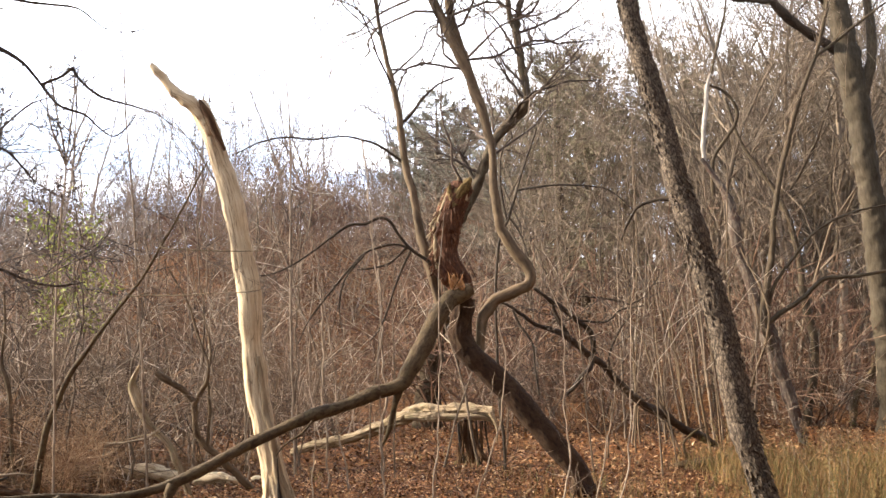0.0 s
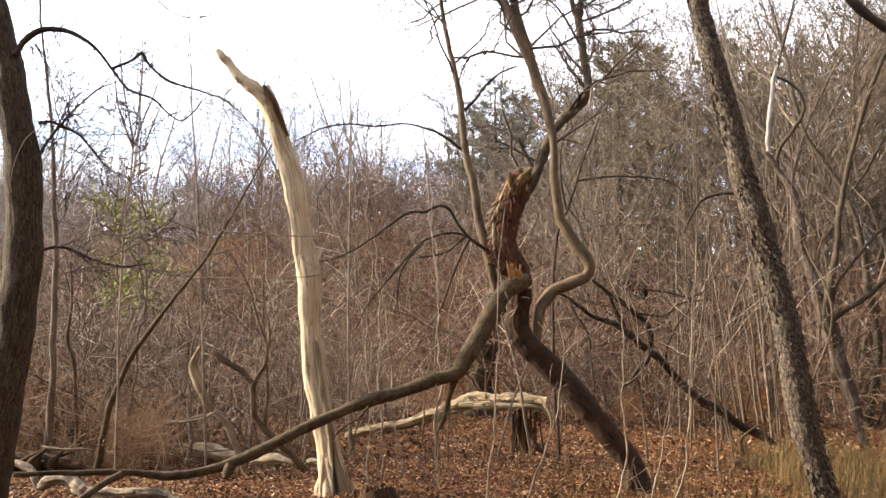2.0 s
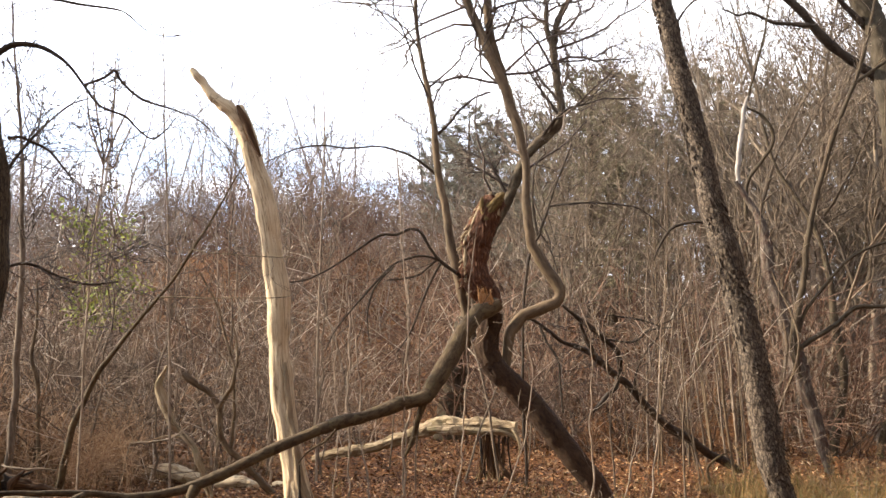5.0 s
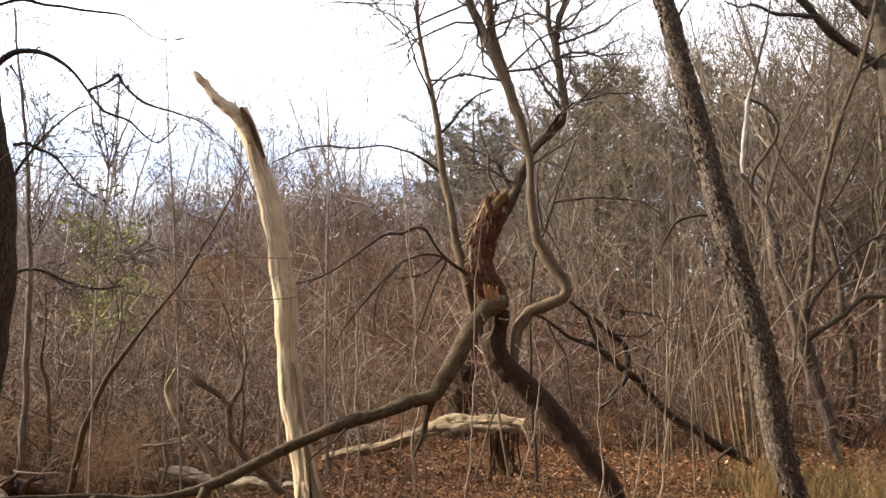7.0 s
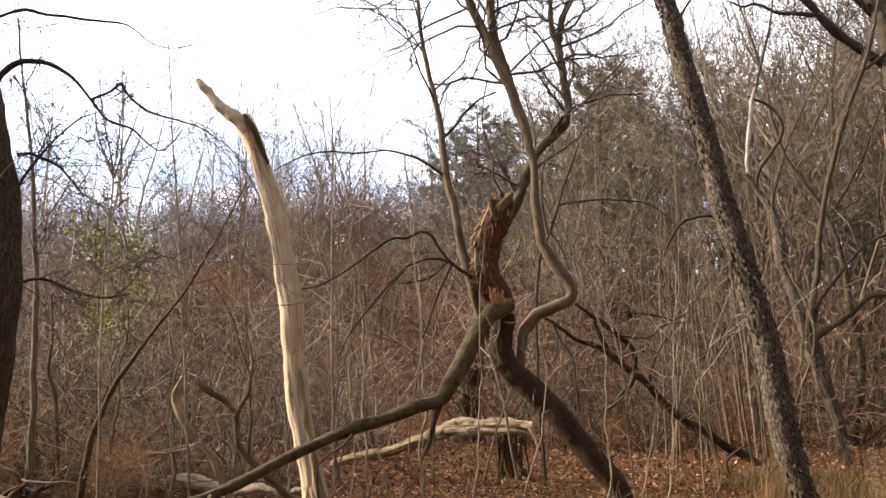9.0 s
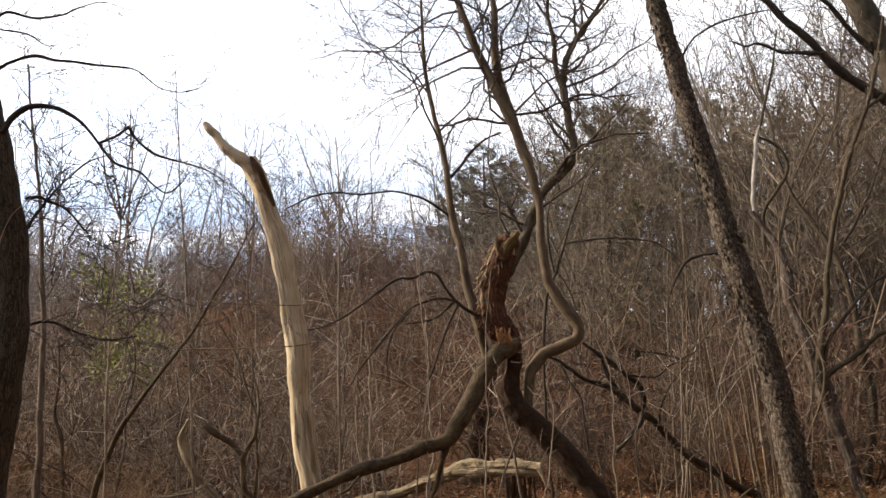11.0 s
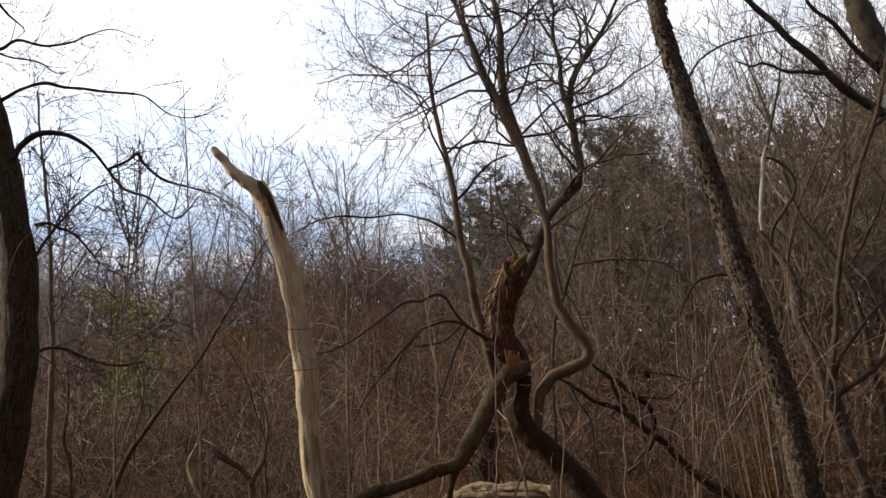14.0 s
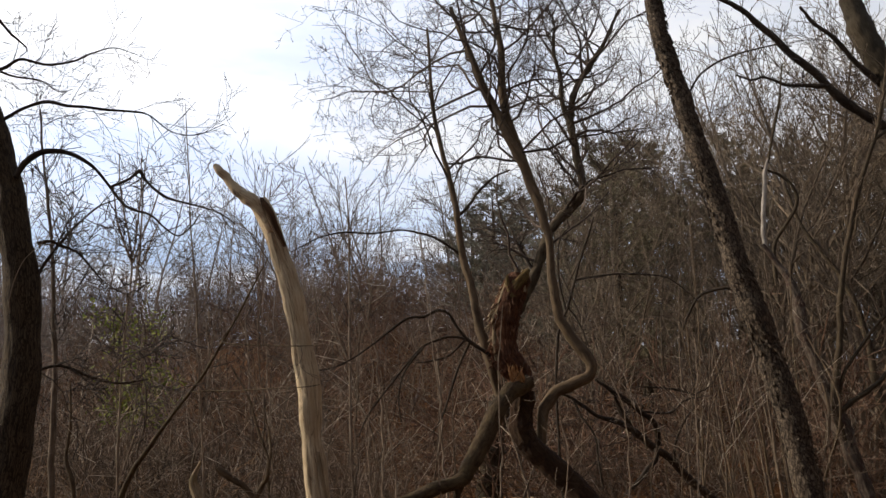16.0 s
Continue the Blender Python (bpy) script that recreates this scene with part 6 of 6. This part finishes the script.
def fine(r):
    lines = []
    grow(lines, r, (0, 0, -0.1), (r.normal(0, 0.06), r.normal(0, 0.06), 1), r.uniform(6.5, 9.5), r.uniform(0.06, 0.1), 0, (14, 6), 50, 0.5, 0.045, 0.17, (7, 4, 2), 0.2, 0.0125)
    return lines


def plain(r):
    lines = []
    grow(lines, r, (0, 0, -0.1), (0, 0, 1), r.uniform(10.0, 14.0), 0.14, 0, (8,), 45, 0.45, 0.06, 0.10, (4, 2, 2), 0.25, 0.025)
    return lines


r = np.random.default_rng(5)
TALL = templates(5, 79, tall_crown)
FINE, PLAIN = templates(10, 76, fine), templates(4, 77, plain)
SHRUBS, FAR_SHRUBS, YOUNG, WOODS, DISTANT = templates(16, 71, shrub), templates(12, 75, far_shrub), templates(10, 72, young), templates(10, 73, woods), templates(6, 74, distant)


def scatter(n, y0, y1, spread, clear=None, power=1.0):
    rows = []
    while len(rows) < n:
        y = y0 + (y1 - y0) * r.uniform() ** power
        x = r.uniform(-1, 1) * (y * spread + 2.5) - y * 0.03
        if clear is None or clear(x, y):
            rows.append((x, y, float(ground_z(x, y))))
    return rows


def open_glade(x, y):
    """The leaf-covered clearing and wedges opened to the camera's view stay free of thicket."""
    return not (-3.2 < x < 6.5 and y < 19.0) and not (-1.2 < x < 9.5 and y < 25.0) and not (x < -2.5 and y < 13.2) and not (-4.0 < x < 0 and y < 15.0) and not (x > 5 and y < 15) and not (x > 0.27 * y and y < 26.5) and not (-2.2 < x < 1.0 and y < 27.5)


# saplings one can tell apart
GLADE = [(-3.6, 14.2), (-3.1, 15.5), (-2.4, 16.2), (-1.3, 17.2), (-0.7, 14.6), (0.0, 15.4), (0.6, 16.3), (1.1, 17.6), (2.4, 15.8), (2.9, 17.4), (3.3, 14.9), (3.9, 16.4), (4.4, 18.2), (4.9, 15.7), (5.3, 17.1), (-4.4, 15.2), (-5.2, 16.4), (-6.0, 15.1), (-6.7, 17.3), (-7.4, 16.0)]
kinds = []
for t in YOUNG[:7]:
    ob = thing("young_tree", (0, 0, 0), "thin bare young tree with upright twigs", "sapling", "bare young trees")
    Shape().thin(t[:1], 7).make("stem", YOUNG_BARK, ob)
    tagged(Shape().thin(t[1:], 3).make("crown", TWIGS, ob), kind="stuff")
    kinds.append(ob)
spots = GLADE + [(x, y) for x, y, _ in scatter(48, 17, 30, 0.52, open_glade)]
for k, (x, y) in enumerate(spots):
    m = pose(x, y, float(ground_z(x, y)), r.normal(0, 5), r.normal(0, 5), r.uniform(0, 360))
    if k < len(kinds):
        kinds[k].matrix_basis = m
    else:
        copy_thing(kinds[k % len(kinds)], m)

lines = []
for x, y, z in scatter(180, 14.2, 28, 0.55, open_glade, 0.9):
    lines += placed(SHRUBS[r.integers(len(SHRUBS))], x, y, z, r.uniform(0, 6.28), r.uniform(0.8, 1.5), (r.normal(0, 0.18), r.normal(0, 0.12)), r.uniform(0.8, 1.4))
tagged(Shape().thin(lines).make("thicket", NEAR_TWIGS), "dense tangled thicket of bare brown shrubs", "undergrowth", kind="stuff")
lines = []
for k in range(125):
    x, y = r.uniform(-10, -2.0), r.uniform(12.6, 16.5)
    if x < -4.2 and not -0.33 < x / y < -0.27:
        lines += placed(FAR_SHRUBS[r.integers(len(FAR_SHRUBS))], x, y, float(ground_z(x, y)), r.uniform(0, 6.28), r.uniform(0.3, 0.65), (r.normal(0, 0.4), r.normal(0, 0.2)), 1.1)
tagged(Shape().thin(lines).make("low_brush", BRUSH), "low tan and rusty brush at the edge of the thicket", "undergrowth", kind="stuff")
lines = []
for x, y, z in scatter(120, 26, 60, 0.55, None, 0.9):
    lines += placed(FAR_SHRUBS[r.integers(len(FAR_SHRUBS))], x, y, z, r.uniform(0, 6.28), r.uniform(1.5, 2.4) * (1 + max(0, y - 45) / 80), (r.normal(0, 0.15), r.normal(0, 0.1)), 1.3)
for x, y, z in [(x, y, float(ground_z(x, y))) for x, y in zip(r.uniform(-46, 8, 140), r.uniform(71, 82, 140))]:
    lines += placed(FAR_SHRUBS[r.integers(len(FAR_SHRUBS))], x, y, z - 0.2, r.uniform(0, 6.28), r.uniform(1.7, 2.8), (r.normal(0, 0.15), 0.0), 1.0)
for x, y in zip(r.uniform(-17, 7, 95), r.uniform(58, 80, 95)):
    lines += placed(FAR_SHRUBS[r.integers(len(FAR_SHRUBS))], x, y, float(ground_z(x, y)) - 0.2, r.uniform(0, 6.28), r.uniform(1.2, 2.3), (r.normal(0, 0.2), 0.0), 1.0)
for x, y in zip(r.uniform(-60, 14, 105), r.uniform(77, 90, 105)):
    lines += placed(FAR_SHRUBS[r.integers(len(FAR_SHRUBS))], x, y, float(ground_z(x, y)) - 0.3, r.uniform(0, 6.28), r.uniform(1.1, 2.1), (r.normal(0, 0.2), 0.0), 2.2)
tagged(Shape().thin(lines).make("far_thicket", REDDISH_TWIGS), "crowded reddish-brown brushwood without leaves", "undergrowth", kind="stuff")
lines = []
for x, y, z in scatter(120, 22, 62, 0.55, open_glade, 0.8):
    lines += placed(YOUNG[r.integers(len(YOUNG))], x, y, z, r.uniform(0, 6.28), r.uniform(1.0, 1.7), (r.normal(0, 0.08), r.normal(0, 0.06)), 1.3)
tagged(Shape().thin(lines).make("young_woods", TWIGS), "crowded brown young trees without leaves", "undergrowth", kind="stuff")
lines = []
for k, (x, y, z) in enumerate(scatter(55, 30, 80, 0.56, lambda x, y: x > -1 or y > 42 and x > -12, 0.9)):
    tall = (r.uniform(1.15, 1.6) if x > -1 else r.uniform(0.95, 1.35)) * (0.9 if y > 60 else 1)
    lines += placed(WOODS[r.integers(len(WOODS))], x, y, z, r.uniform(0, 6.28), tall, (r.normal(0, 0.05), 0), 0.5 if x > -1 else 0.6)
for x, y, z in scatter(24, 31, 46, 0.5, lambda x, y: x > 0.5):
    lines += placed(WOODS[r.integers(len(WOODS))], x, y, z, r.uniform(0, 6.28), r.uniform(0.6, 1.1), (r.normal(0, 0.08), 0), 0.5)
for k in range(100):
    y = r.uniform(38, 72)
    x = y * r.uniform(0.02, 0.56)
    lines += placed(FINE[r.integers(len(FINE))], x, y, float(ground_z(x, y)), r.uniform(0, 6.28), r.uniform(1.3, 2.12) * (0.8 + 0.2 * min(1.0, x / 8)) * (1 + 1.5 * max(0.0, x / y - 0.3)), (r.normal(0, 0.06), 0), 0.52)
for k in range(34):
    y = r.uniform(34, 54)
    x = y * r.uniform(0.2, 0.62)
    lines += placed(TALL[r.integers(len(TALL))], x, y, float(ground_z(x, y)), r.uniform(0, 6.28), r.uniform(0.82, 1.12), (r.normal(0, 0.04), 0), 1.4)
side = np.random.default_rng(31)
for k in range(14):
    y = side.uniform(36, 56)
    x = y * side.uniform(0.28, 0.58)
    lines += placed(TALL[side.integers(len(TALL))], x, y, float(ground_z(x, y)), side.uniform(0, 6.28), side.uniform(0.9, 1.15), (side.normal(0, 0.04), 0), 1.6)
tagged(Shape().thin(lines).make("bare_woods", BARE_TWIGS), "tall bare brown trees behind the thicket", "woods", kind="stuff")
lines = []
for k in range(150):
    y = r.uniform(52, 88)
    x = -y * r.uniform(-0.09, 0.56)
    lines += placed(FINE[r.integers(len(FINE))], x, y, float(ground_z(x, y)), r.uniform(0, 6.28), r.uniform(0.6, 1.05), (r.normal(0, 0.07), 0), 0.62)
for k in range(42):
    y = r.uniform(36, 70)
    x = -y * r.uniform(0.3, 0.6)
    lines += placed(FINE[r.integers(len(FINE))], x, y, float(ground_z(x, y)), r.uniform(0, 6.28), r.uniform(0.8, 1.15), (r.normal(0, 0.07), 0), 0.8)
tagged(Shape().thin(lines).make("far_woods", FAR_TWIGS), "grey bare trees of the distant woods", "woods", kind="stuff")
lines = []
for x, y, z in scatter(90, 80, 120, 0.6):
    lines += placed(DISTANT[r.integers(len(DISTANT))], x, y, z, r.uniform(0, 6.28), r.uniform(1.1, 1.7), (r.normal(0, 0.03), 0), 0.9)
# unseen trees with swollen trunks, added to block skylight from behind and right
for k in range(430):
    a, d = r.uniform(0, 6.28), r.uniform(12, 42)
    x, y = d * math.cos(a), d * math.sin(a)
    if y < -6 or (x > 10 and y < x * 1.15):
        lines += placed(PLAIN[r.integers(len(PLAIN))], x, y, float(ground_z(x, y)), r.uniform(0, 6.28), r.uniform(1.0, 1.6), (0.0, 0.0), 12.0)
tagged(Shape().thin(lines).make("far_and_skylight_blocking_woods", FAR_TWIGS), "distant bare trees, and unseen thick trees added to block skylight", "woods", kind="stuff")


# ---- pines ----
def pine(x, y, height, seed):
    """A white pine: whorls of level boughs, upturned at the ends, with tufts of needles along their outer half."""
    g = np.random.default_rng(seed)
    z = float(ground_z(x, y))
    ob = thing("pine_tree", (x, y, z), "tall grey-green pine behind the bare trees", "tree", "pines")
    Shape().limb([(x, y, z - 0.2, 0.24), (x + 0.1, y, z + height * 0.5, 0.16), (x, y, z + height, 0.02)], 8, 0.5, "rough", 0, seed).make("trunk", GREY_BARK, ob)
    boughs, c, w = [], [], []
    h = height * 0.16
    while h < height * 0.985:
        u = h / height
        for _ in range(int(g.integers(3, 6))):
            reach = height * 0.27 * min(1.0, 1.9 * (1 - u) ** 0.75 + 0.06) * g.uniform(0.55, 1.15)
            a = g.uniform(0, 6.28)
            d = np.array([math.cos(a), math.sin(a), g.uniform(-0.05, 0.2) + 0.5 * u ** 4])
            p0 = np.array([x, y, z + h + g.normal(0, 0.08)])
            bow = lambda t: p0 + d * reach * t + np.array([0, 0, 0.22 * reach * t * t])
            boughs.append(np.array([(*bow(t), 0.03 * (1 - 0.7 * t)) for t in (0, 0.4, 0.75, 1.0)]))
            n = max(4, int(10.5 * reach))
            for t in g.uniform(0.35, 1.05, n):
                side = np.array([-d[1], d[0], 0.0]) * g.normal(0, 0.2) * reach * (1.15 - t) + g.normal(0, 0.07, 3)
                c.append(np.repeat((bow(t) + side)[None], 13, 0))
                way = g.normal(0, 0.8, (13, 3)) + d * 0.5
                way[:, 2] = np.abs(way[:, 2]) * 0.8 + 0.15
                w.append(way)
        h += height * g.uniform(0.028, 0.05)
    Shape().thin(boughs, 4).make("bough", DARK_BARK, ob)
    c, w = np.vstack(c), np.vstack(w)
    w /= np.linalg.norm(w, axis=1)[:, None]
    s = np.cross(w, g.normal(0, 1, w.shape))
    s /= np.linalg.norm(s, axis=1)[:, None]
    l, b = g.uniform(0.14, 0.34, (len(c), 1)), 0.018
    v = np.stack([c - s * b * 0.4, c + s * b * 0.4, c + w * l + s * b, c + w * l - s * b], 1).reshape(-1, 3)
    crown = Shape()
    crown.add(v, np.arange(len(v)).reshape(-1, 4))
    # pines beyond 56 m take the needles with haze in their colour
    tagged(crown.make("crown", HAZED_NEEDLES if y > 56 else NEEDLES, ob, "tufted grey-green needles", False), kind="stuff")


for k, (x, y, h) in enumerate(((-0.5, 66, 11.0), (1.5, 67, 9.6), (-2.1, 70, 8.6), (3.9, 58, 11.4), (6.0, 50, 15.4), (7.9, 53, 15.2), (12.6, 52, 15.4), (18.0, 58, 15.0), (20.5, 54, 16.5), (24.0, 55, 17.5))):
    pine(x, y, h, 100 + k)


# ---- leaves, grass and the green shrub ----
def leaf_cards(n, xs, ys, size):
    x, y = r.uniform(*xs, n), r.uniform(*ys, n)
    z = ground_z(x, y) + 0.012 + r.uniform(0, 0.05, n)
    a = r.uniform(0, 6.28, n)
    l, w = r.uniform(0.6, 1.2, n) * size, r.uniform(0.35, 0.6, n) * size
    ux, uy = np.cos(a), np.sin(a)
    tilt, curl = r.normal(0, 0.35, n), r.uniform(0.1, 0.5, n)
    pts = []
    for s, t, h in ((-1, 0, 0.0), (-0.1, 0.5, 1.0), (1, 0, 0.15), (-0.1, -0.5, 1.0)):
        pts.append(np.stack([x + ux * l * s * 0.5 - uy * w * t, y + uy * l * s * 0.5 + ux * w * t, z + l * s * 0.5 * tilt + w * h * curl * 0.6], 1))
    s = Shape()
    s.add(np.stack(pts, 1).reshape(-1, 3), np.arange(4 * n).reshape(n, 4))
    return s


s = leaf_cards(76000, (-8, 8.5), (7.4, 16), 0.066)
tagged(s.make("fallen_leaves", LEAVES, None, "", False), "curled orange-brown oak leaves strewn on the ground", "leaves", kind="stuff")
s = leaf_cards(26000, (-13, 15), (16, 31), 0.13)
tagged(s.make("leaf_litter", LEAVES, None, "", False), "fallen brown leaves under the thicket", "leaves", kind="stuff")


def blades(spots, lo, hi, width, sway=0.45):
    s = Shape()
    v, f = [], []
    for x, y in spots:
        z = float(ground_z(x, y)) - 0.02
        a, h = r.uniform(0, 6.28), r.uniform(lo, hi)
        lean = r.uniform(0.05, sway)
        o = np.array([math.cos(a), math.sin(a), 0]) * lean * h
        t = np.array([-math.sin(a), math.cos(a), 0]) * width * r.uniform(0.6, 1.4)
        b = np.array([x, y, z])
        m, e = b + o * 0.35 + np.array([0, 0, h * 0.6]), b + o + np.array([0, 0, h * r.uniform(0.85, 1)])
        n = len(v)
        v += [b - t, b + t, m + t * 0.8, m - t * 0.8, e + t * 0.15, e - t * 0.15]
        f += [(n, n + 1, n + 2, n + 3), (n + 3, n + 2, n + 4, n + 5)]
    s.add(v, f)
    return s


def tufts(n, xs, ys, per, spread):
    rows = []
    for _ in range(n):
        cx, cy = r.uniform(*xs), r.uniform(*ys)
        rows += [(cx + r.normal(0, spread), cy + r.normal(0, spread)) for _ in range(per)]
    return rows


grass = tufts(640, (4.0, 9.5), (9.4, 17), 26, 0.2)
tagged(blades(grass, 0.1, 0.66, 0.0024, 1.1).make("tall_grass", GRASS, None, "", False), "tall dry yellow-green grass and weeds", "grass", kind="stuff")
low = tufts(200, (-8, 8), (8, 18), 10, 0.14) + tufts(260, (0.8, 6.5), (8.2, 14.5), 12, 0.2)
tagged(blades(low, 0.06, 0.26, 0.004, 1.3).make("low_grass", GRASS, None, "", False), "sparse low dry grass in the leaf litter", "grass", kind="stuff")
green = tufts(45, (0.4, 7.0), (8.2, 12.5), 14, 0.12) + tufts(16, (-4, 0.4), (8.4, 10.5), 10, 0.08)
tagged(blades(green, 0.03, 0.14, 0.004, 1.2).make("green_weeds", GRASS, None, "", False), "small yellow-green weeds among the fallen leaves", "weeds", kind="stuff")
brush = tufts(240, (-1.5, 7.0), (11, 24), 7, 0.25) + tufts(260, (-10, -4.2), (12.4, 18), 16, 0.2) + tufts(50, (-4.4, -3.2), (14.6, 18), 16, 0.2)
tagged(blades(brush, 0.08, 0.42, 0.004, 1.3).make("dry_weeds", WEEDS, None, "", False), "tan dead weeds at the edge of the thicket", "grass", kind="stuff")


def weed_stalk(seed):
    """A dry autumn weed: a thin stalk with narrow leaves and a fluffy head."""
    g = np.random.default_rng(seed)
    ob = thing("weed_stalk", (0, 0, 0), "dry autumn weed stalk with fluffy tan head", "weed", "dry weed stalks")
    h = g.uniform(0.7, 1.15)
    bend = g.normal(0, 0.12)
    line = np.array([(bend * u * u, 0.05 * math.sin(3 * u + seed), h * u, 0.005 * (1 - 0.6 * u)) for u in np.linspace(0, 1, 7)])
    Shape().thin([line], 4).make("stalk", SAPLING_BARK, ob)
    leaf, head = Shape(), Shape()
    for shape, n, lo, hi, size, wide in ((leaf, 130, 0.08, 0.9, 0.065, 0.06), (head, 110, 0.78, 1.03, 0.035, 0.14)):
        v, f = [], []
        for k in range(n):
            u = g.uniform(lo, hi)
            c = np.array([bend * u * u, 0.05 * math.sin(3 * u + seed), h * u]) + (g.normal(0, 0.03, 3) if shape is head else 0)
            w = g.normal(0, 1, 3) + np.array([0, 0, 0.5])
            w /= np.linalg.norm(w)
            s = np.cross(w, g.normal(0, 1, 3))
            s /= np.linalg.norm(s)
            l = size * g.uniform(0.6, 1.3)
            v += [c, c + w * l * 0.5 + s * l * wide, c + w * l, c + w * l * 0.5 - s * l * wide]
            f.append((4 * k, 4 * k + 1, 4 * k + 2, 4 * k + 3))
        shape.add(v, f)
    tagged(leaf.make("foliage", GRASS, ob, "narrow yellowing leaves", False), kind="stuff")
    tagged(head.make("seed_head", WEEDS, ob, "fluffy tan seed head", False), kind="stuff")
    return ob


stalks = [weed_stalk(k) for k in range(4)]
for k in range(150):
    x, y = r.uniform(4.0, 9.0), r.uniform(9.6, 16.0)
    m = pose(x, y, float(ground_z(x, y)) - 0.02, r.normal(0, 7), r.normal(0, 7), r.uniform(0, 360))
    if k < 4:
        stalks[k].matrix_basis = m
    else:
        copy_thing(stalks[k % 4], m)


def green_shrub(x, y, height, seed):
    g = np.random.default_rng(seed)
    z = float(ground_z(x, y))
    ob = thing("leafy_shrub", (x, y, z), "shrub still holding yellow-green leaves", "shrub")
    lines = []
    for _ in range(5):
        grow(lines, g, (x, y, z - 0.05), (g.normal(0, 0.1), g.normal(0, 0.1), 1), height * g.uniform(0.75, 1), 0.016, 0, (7, 3), 50, 0.5, 0.03, 0.15, (6, 4, 3), 0.3, 0.003)
    Shape().thin(lines).make("stem", TWIGS, ob)
    v, f = [], []
    for l in lines[5:]:
        for p in l[1:]:
            for _ in range(8):
                if p[2] - z < height * 0.55 or abs(p[0] - x) > 0.55 or g.uniform() < 0.1:
                    continue
                c, w = p[:3] + g.normal(0, 0.1, 3), g.normal(0, 1, 3)
                w /= np.linalg.norm(w)
                t = np.cross(w, g.normal(0, 1, 3))
                t /= np.linalg.norm(t)
                n, s = len(v), g.uniform(0.028, 0.05)
                v += [c, c + w * s + t * s * 0.5, c + w * s * 2, c + w * s - t * s * 0.5]
                f.append((n, n + 1, n + 2, n + 3))
    s = Shape()
    s.add(v, f)
    s.make("leaves", GREEN_LEAVES, ob, "yellow-green leaves", False)


green_shrub(-6.5, 17.0, 4.1, 3)
